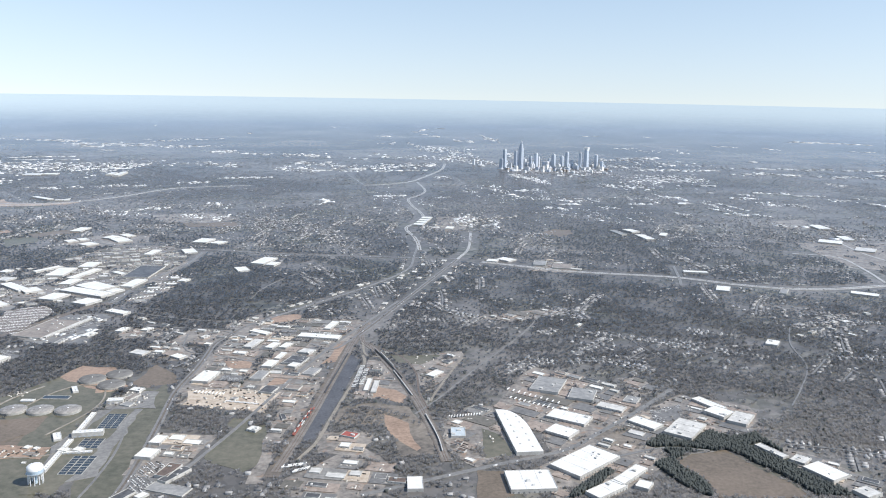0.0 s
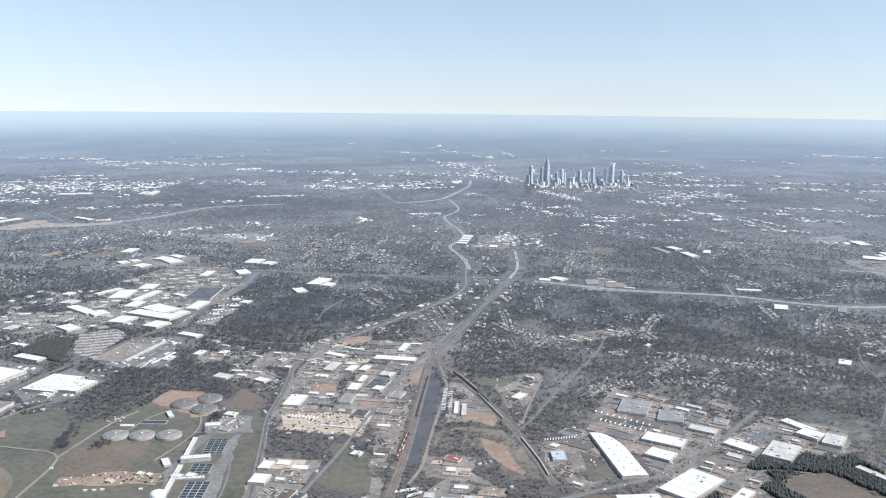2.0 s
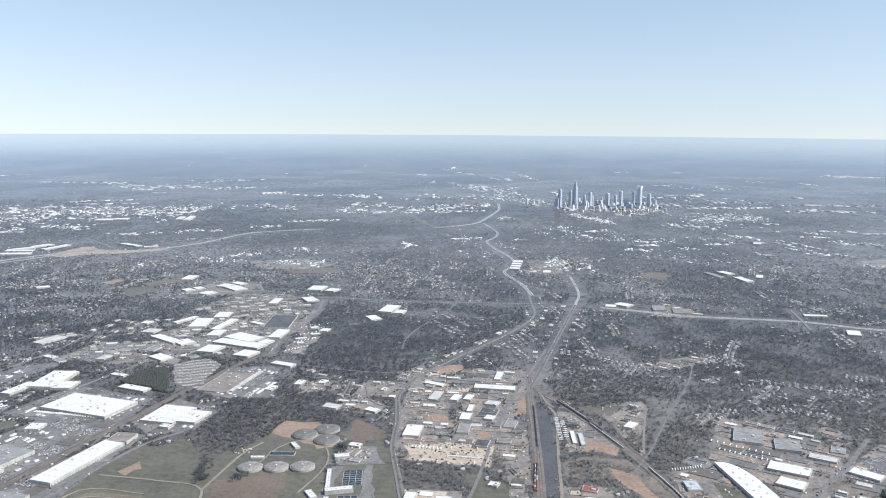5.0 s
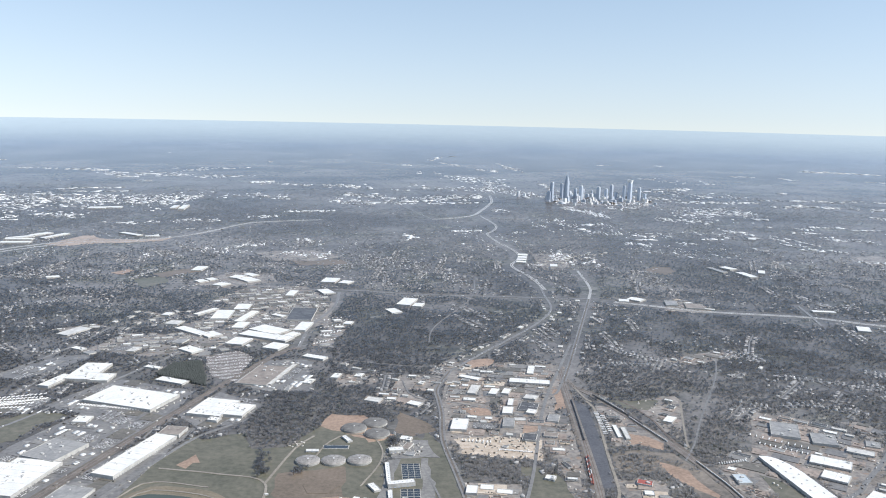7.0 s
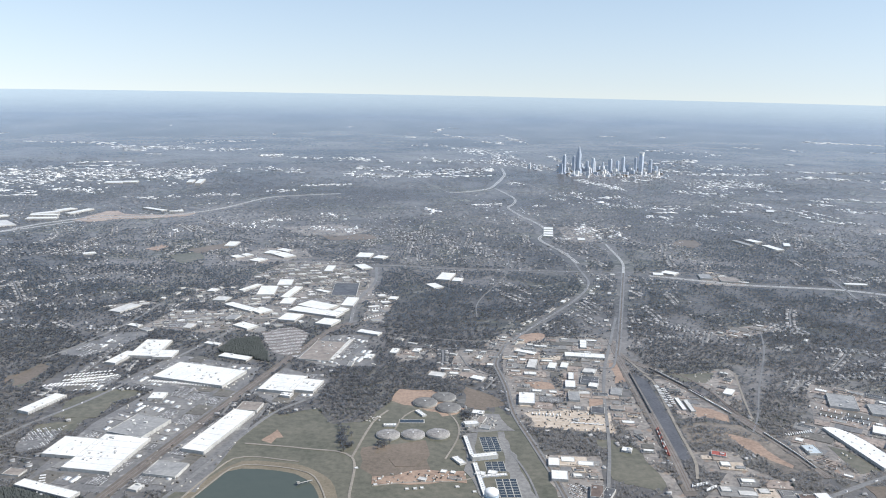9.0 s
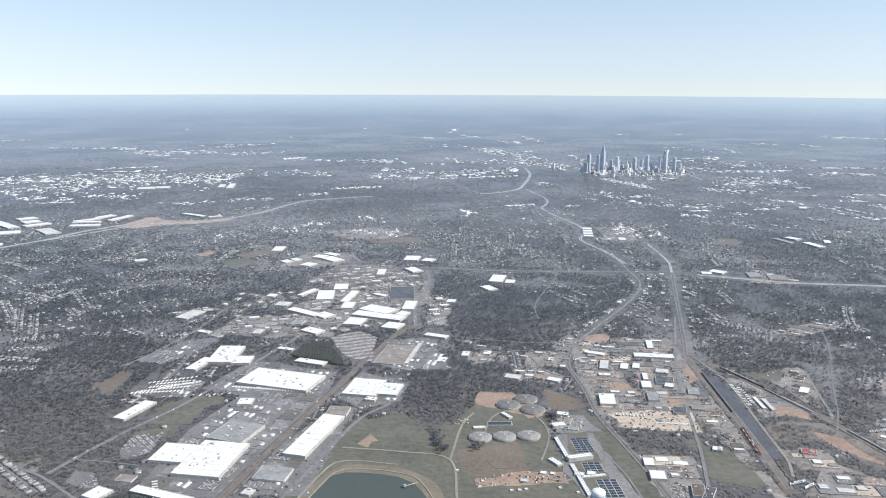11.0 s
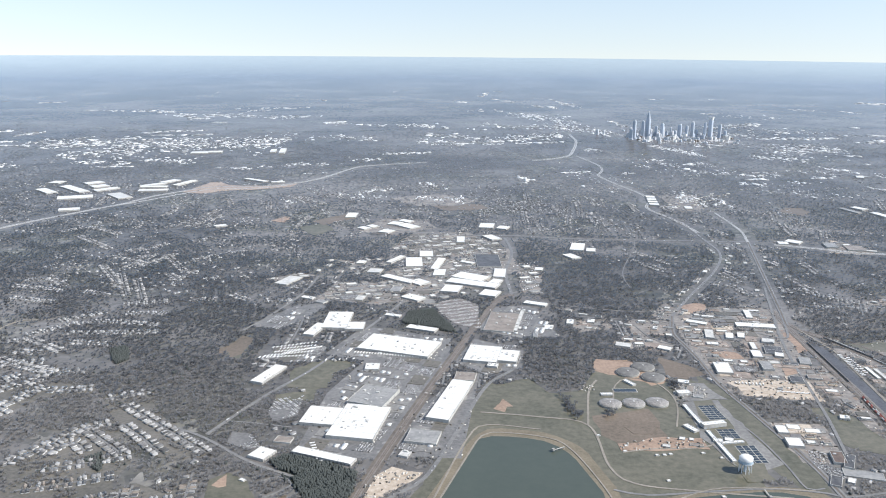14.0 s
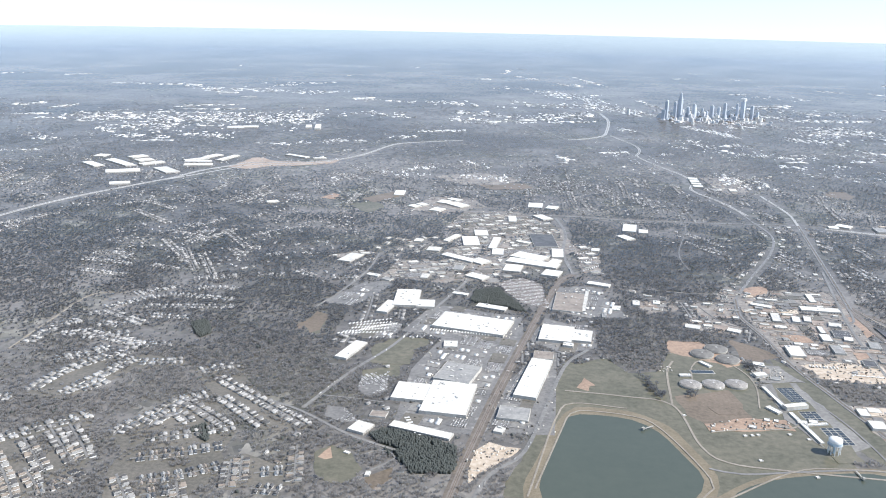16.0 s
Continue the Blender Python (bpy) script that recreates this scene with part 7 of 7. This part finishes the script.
roof_belt(356, 697, 364, 678, 7, 14, 4.8, 5.8)
roof_belt(220, 698, 236, 641, 3, 34, 2.9, 5.2)
roof_belt(213, 683, 223, 631, 3, 22, 2.8, 4.3)
roof_belt(207, 656, 214, 641, 6, 20, 2.3, 5.2)
roof_belt(194, 680, 201, 681, 3, 5, 7.7, 10.7)
roof_belt(149, 667, 164, 672, 5, 14, 4.2, 6.6)
roof_belt(122, 647, 134, 639, 6, 14, 2.7, 5.1)
roof_belt(220, 622, 226, 617, 3, 5, 7.2, 7.1)
roof_belt(232, 617, 243, 613, 6, 14, 3.2, 4.7)
roof_belt(186, 726, 202, 710, 10, 30, 2.5, 5.9)
roof_belt(174, 624, 181, 611, 6, 16, 2.2, 4.7)
roof_belt(173, 561, 176, 561, 1, 3, 2.8, 6.1)
roof_belt(408, 1116, 409, 1108, 5, 4, 5.7, 9.3)
roof_belt(385, 848, 403, 827, 11, 20, 4.4, 6.9)
roof_belt(488, 951, 502, 941, 7, 8, 8.7, 10.8)
roof_belt(260, 683, 296, 668, 14, 50, 2.5, 4.9)
roof_belt(260, 574, 266, 558, 2, 3, 6.8, 9.0)
roof_belt(236, 513, 262, 521, 3, 9, 5.5, 6.3)
roof_belt(228, 570, 251, 564, 5, 26, 2.5, 4.0)
roof_belt(-582, 866, -453, 887, 43, 260, 4.6, 7.7)
roof_belt(-507, 961, -431, 980, 6, 14, 14.2, 9.3)
roof_belt(-477, 926, -449, 930, 4, 5, 13.6, 9.6)
roof_belt(-528, 923, -511, 931, 5, 6, 8.3, 8.5)
roof_belt(-536, 795, -471, 804, 37, 120, 4.2, 6.5)
roof_belt(-483, 704, -442, 712, 2, 12, 8.6, 5.2)
roof_belt(-502, 736, -450, 736, 14, 40, 3.9, 5.6)
roof_belt(-720, 1310, -586, 1299, 12, 50, 6.7, 13.2)
roof_belt(-583, 1289, -507, 1162, 11, 34, 6.2, 13.5)
roof_belt(-654, 960, -644, 987, 13, 30, 5.3, 10.5)
roof_belt(-678, 876, -629, 890, 8, 24, 7.0, 5.8)
roof_belt(-727, 971, -685, 999, 15, 28, 5.4, 6.6)
roof_belt(-868, 1460, -827, 1486, 10, 14, 7.8, 12.8)
roof_belt(-974, 1458, -937, 1484, 10, 8, 10.3, 12.8)
roof_belt(-1061, 2380, -887, 2386, 39, 16, 24.2, 22.7)
roof_belt(-576, 932, -562, 946, 5, 10, 5.7, 8.2)
roof_belt(-625, 855, -595, 854, 6, 14, 6.0, 6.4)
roof_belt(-558, 639, -525, 649, 5, 30, 3.1, 3.5)
roof_belt(-584, 733, -525, 692, 16, 30, 3.4, 3.9)
roof_belt(-615, 887, -570, 883, 24, 60, 3.4, 6.4)
roof_belt(-459, 765, -389, 744, 18, 60, 3.4, 5.5)
roof_belt(-510, 1225, -456, 1209, 16, 20, 7.0, 11.6)
roof_belt(-18, 861, 12, 840, 23, 20, 3.1, 7.3)
roof_belt(71, 961, 176, 946, 34, 50, 3.5, 9.1)
roof_belt(70, 848, 113, 854, 23, 20, 2.5, 6.9)
roof_belt(230, 1094, 361, 1006, 41, 80, 4.1, 8.8)
roof_belt(165, 861, 280, 851, 28, 40, 3.4, 6.5)
roof_belt(281, 1287, 358, 1251, 39, 30, 3.8, 11.6)
roof_belt(85, 1198, 96, 1070, 93, 40, 3.3, 9.3)
roof_belt(-61, 1270, 60, 1269, 39, 50, 4.5, 12.6)
roof_belt(-72, 1080, 32, 1099, 36, 50, 3.9, 10.2)
roof_belt(-119, 931, -19, 979, 28, 60, 4.1, 7.9)
roof_belt(97, 685, 120, 680, 12, 20, 3.2, 5.5)
roof_belt(146, 700, 182, 695, 13, 20, 2.8, 5.1)
roof_belt(-101, 663, -91, 640, 14, 12, 2.8, 5.6)
roof_belt(6, 587, 20, 563, 18, 24, 2.6, 4.5)
roof_belt(32, 576, 36, 541, 13, 20, 2.2, 3.8)
roof_belt(-148, 559, -80, 542, 46, 90, 1.6, 3.3)
roof_belt(-147, 514, -62, 501, 27, 60, 1.6, 2.9)
roof_belt(-69, 472, -42, 465, 23, 30, 1.6, 2.5)
roof_belt(17, 730, 92, 721, 68, 80, 1.9, 4.4)
roof_belt(-58, 685, -6, 627, 57, 70, 1.8, 4.0)
roof_belt(68, 593, 150, 601, 60, 80, 1.8, 3.6)
m = 7000
y = 480 + 640 * rng.random(m) ** 1.2
x = -100 + rng.uniform(-0.75, 0.75, m) * (y + 150)
town = np.array([noise.noise((a * 0.004, b * 0.0025, 5.0)) + 0.8 * noise.noise((a * 0.015, b * 0.01, 2.0)) for a, b in zip(x, y)])
ok = town > 0.12
k = int(ok.sum())
v, f = boxes(x[ok], y[ok], -0.02, rng.uniform(0.8, 1.6, k), rng.uniform(0.8, 1.8, k) * np.clip(y[ok] / 600, 1, 2), rng.uniform(0.2, 0.4, k), rng.uniform(-0.5, 0.5, k))
tagged(new("scattered_houses", bulk("scattered_houses", v, f, "house_roof")), "countless small grey-roofed houses among distant trees", "houses", kind="stuff")
fx, fy = np.array(fx), np.array(fy)
ok = is_free(taken, fx, fy) & is_free(built, fx, fy) & is_free(deep, fx, fy) & (fy > 320)
for p, q in zip(fx[ok], fy[ok]):
    i, j = int((p - X0) / CELL), int((q - Y0) / CELL)
    if 4 < i < NX - 5 and 8 < j < NY - 5:
        taken[j - 6:j + 4, i - 4:i + 5] = True
for name, pick, material, label, kind in (("distant_buildings", ~np.array(fg), "far_roof", "countless distant flat-roofed buildings with pale roofs", "buildings"), ("distant_houses", np.array(fg), "house_roof", "closely built distant suburb of small grey-roofed houses", "houses")):
    pick = pick & ok
    v, f = boxes(fx[pick], fy[pick], -0.02, np.array(fl)[pick], np.array(fw)[pick], np.array(fh)[pick], np.array(ft)[pick])
    tagged(new(name, bulk(name, v, f, material)), label, kind, kind="stuff")

# ---- woods ----
ICO = [(0, 0, 1)] + [(0.894 * math.cos(k * 1.2566 + o), 0.894 * math.sin(k * 1.2566 + o), z) for z, o in ((0.447, 0), (-0.447, 0.628)) for k in range(5)] + [(0, 0, -1)]
ICO_F = [(0, 1 + k, 1 + (k + 1) % 5) for k in range(5)] + [(1 + k, 6 + k, 1 + (k + 1) % 5) for k in range(5)] + [(1 + (k + 1) % 5, 6 + k, 6 + (k + 1) % 5) for k in range(5)]
ICO, ICO_F = np.array(ICO), np.array(ICO_F)


def crowns(name, x, y, r, h, material, label, ragged=0.34):
    n = len(x)
    v = ICO[None, :11] * (1 + rng.uniform(-ragged, ragged, (n, 11, 1)))
    a = rng.uniform(0, 6.28, n)
    c, s = np.cos(a)[:, None], np.sin(a)[:, None]
    q = np.stack([x[:, None] + (c * v[..., 0] - s * v[..., 1]) * r[:, None], y[:, None] + (s * v[..., 0] + c * v[..., 1]) * r[:, None], h[:, None] * (0.58 + 0.42 * v[..., 2])], -1)
    q[:, 6:, 2] = 0.12 * h[:, None]
    f = ICO_F[None] + 11 * np.arange(n)[:, None, None]
    tagged(new(name, bulk(name, q.reshape(-1, 3), f.reshape(-1, 3), material)), label, "trees", kind="stuff")


def bare_trees(name, x, y, r, h, twigs, label, material="trees"):
    """Leafless trees: from each trunk a handful of thin fans of twigs spreads upwards."""
    n = len(x)
    a = rng.uniform(0, 6.283, (n, twigs))
    out = np.sqrt(rng.random((n, twigs))) * r[:, None]
    top = h[:, None] * rng.uniform(0.55, 1.0, (n, twigs))
    turn = a + rng.uniform(0.9, 2.2, (n, twigs))
    wide = r[:, None] * rng.uniform(0.25, 0.6, (n, twigs)) * min(1, (9 / twigs) ** 0.9)
    tx, ty = x[:, None] + out * np.cos(a), y[:, None] + out * np.sin(a)
    p = np.stack([np.stack([x[:, None] + 0.25 * out * np.cos(a), y[:, None] + 0.25 * out * np.sin(a), 0.05 * top], -1),
                  np.stack([tx + wide * np.cos(turn), ty + wide * np.sin(turn), top], -1),
                  np.stack([tx - wide * np.cos(turn), ty - wide * np.sin(turn), top * rng.uniform(0.75, 1.0, (n, twigs))], -1)], 2)
    f = np.arange(n * twigs * 3).reshape(-1, 3)
    tagged(new(name, bulk(name, p.reshape(-1, 3), f, material)), label, "trees", kind="stuff")


n = 520000
y = np.r_[138 + 502 * rng.random(n), rng.uniform(138, 250, 15000)]
x = np.r_[rng.uniform(-600, 380, n), rng.uniform(-330, 150, 15000)]
ok = in_view(x, y) & is_free(taken, x, y) & is_free(built, x, y) & is_free(pines_at, x, y)
x, y = x[ok], y[ok]
yard = ~is_free(soft, x, y) & is_free(deep, x, y)
thick = np.array([noise.noise((a * 0.05, b * 0.05, 2.0)) for a, b in zip(x, y)])
clump = np.array([noise.noise((a * 0.11, b * 0.11, 8.0)) for a, b in zip(x, y)])
ok = (~yard | (clump > np.where((x < -225) & (y < 240), 0.0, 0.2))) & (rng.random(len(x)) < np.clip(np.where(is_free(deep, x, y), 0.6 + 1.3 * thick, 1.0 + thick), 0.12, 1.0) * np.clip((640 - y) / 260, 0, 1) ** 1.5)
x, y = x[ok], y[ok]
pine = rng.random(len(x)) < 0.014
blur = rng.normal(0, 24, len(y))
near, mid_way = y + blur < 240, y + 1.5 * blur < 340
# each farther band takes twigs with more haze in their colour
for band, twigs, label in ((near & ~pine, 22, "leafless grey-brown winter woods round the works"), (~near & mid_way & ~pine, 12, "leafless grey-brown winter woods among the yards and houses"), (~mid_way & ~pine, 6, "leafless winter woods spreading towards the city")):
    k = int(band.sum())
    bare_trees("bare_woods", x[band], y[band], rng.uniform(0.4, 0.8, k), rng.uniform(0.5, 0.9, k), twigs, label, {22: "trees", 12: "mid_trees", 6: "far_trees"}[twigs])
k = int(pine.sum())
crowns("evergreen_trees", x[pine], y[pine], rng.uniform(0.25, 0.5, k), rng.uniform(0.5, 1.0, k), "pines", "scattered dark evergreens among the bare trees")
n = 190000
y = 480 + 650 * rng.random(n) ** 1.2
x = rng.uniform(-205 - 0.6 * (y + 36), 8 + 0.6 * y)
stand = np.array([noise.noise((a * 0.012, b * 0.006, 4.0)) + 0.6 * noise.noise((a * 0.05, b * 0.025, 6.0)) for a, b in zip(x, y)])
ok = is_free(taken, x, y) & is_free(built, x, y) & (stand > rng.uniform(-0.6, 0.25, n)) & (rng.random(n) < np.clip((y - 480) / 160, 0.1, 1) * np.clip((1130 - y) / 450, 0, 1))
x, y, k = x[ok], y[ok], int(ok.sum())
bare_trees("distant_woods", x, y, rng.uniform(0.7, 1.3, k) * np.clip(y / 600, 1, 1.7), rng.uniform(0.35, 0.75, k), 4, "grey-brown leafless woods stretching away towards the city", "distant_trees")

j, i = np.nonzero(pines_at & ~taken)
pick = rng.random(len(i)) < 0.95
x, y = X0 + (i[pick] + rng.random(pick.sum())) * CELL, Y0 + (j[pick] + rng.random(pick.sum())) * CELL
crowns("pine_woods", x, y, rng.uniform(0.22, 0.38, len(x)), rng.uniform(0.8, 1.25, len(x)), "pines", "dense dark green stand of pines")


# single trees round the waterworks
def lone_tree(rnd):
    t = thing("tree", 0, 0, 0, "dense grey winter tree standing on the waterworks lawn", "tree", "trees on the waterworks lawn")
    bm = bmesh.new()
    bmesh.ops.create_cone(bm, segments=6, radius1=0.09, radius2=0.04, depth=0.8, matrix=Matrix.Translation((0, 0, 0.38)))
    for k in range(5):
        a = 1.256 * k
        bmesh.ops.create_cone(bm, segments=4, radius1=0.035, radius2=0.01, depth=0.7, matrix=Matrix.Translation((0.2 * math.cos(a), 0.2 * math.sin(a), 0.9)) @ Euler((0.6 * -math.sin(a), 0.6 * math.cos(a), 0)).to_matrix().to_4x4())
    me = bpy.data.meshes.new("trunk")
    bm.to_mesh(me)
    bm.free()
    part("trunk", me, "brown", t)
    vs, fs = [], []
    for k in range(170):
        d = Vector((rnd.gauss(0, 1), rnd.gauss(0, 1), rnd.gauss(0, 0.8))).normalized() * rnd.uniform(0.2, 0.8)
        for _ in range(3):
            vs.append((d.x + rnd.uniform(-0.2, 0.2), d.y + rnd.uniform(-0.2, 0.2), 1.05 + d.z * 0.85 + rnd.uniform(-0.16, 0.16)))
        fs.append((3 * k, 3 * k + 1, 3 * k + 2))
    part("crown", mesh_of("crown", vs, fs), "mid_trees", t, "dense grey crown")
    return t


rnd = random.Random(5)
models = [lone_tree(rnd) for _ in range(3)]
spots = [(rnd.gauss(cx, sx), rnd.gauss(cy, sy)) for cx, cy, sx, sy, m in ((-131.7, 213.7, 1.2, 2.8, 20), (-130.0, 206.7, 0.9, 2.0, 11), (-120.1, 207.4, 0.8, 1.3, 8), (-94.0, 228.3, 0.9, 1.4, 10)) for _ in range(m)]
for k, (x, y) in enumerate(spots):
    m = pose(x, y, 0, 0, 0, rnd.uniform(0, 360)) @ Matrix.Scale(1, 4)
    if k < 3:
        models[k].matrix_basis = m
    else:
        copy_thing(models[k % 3], m)
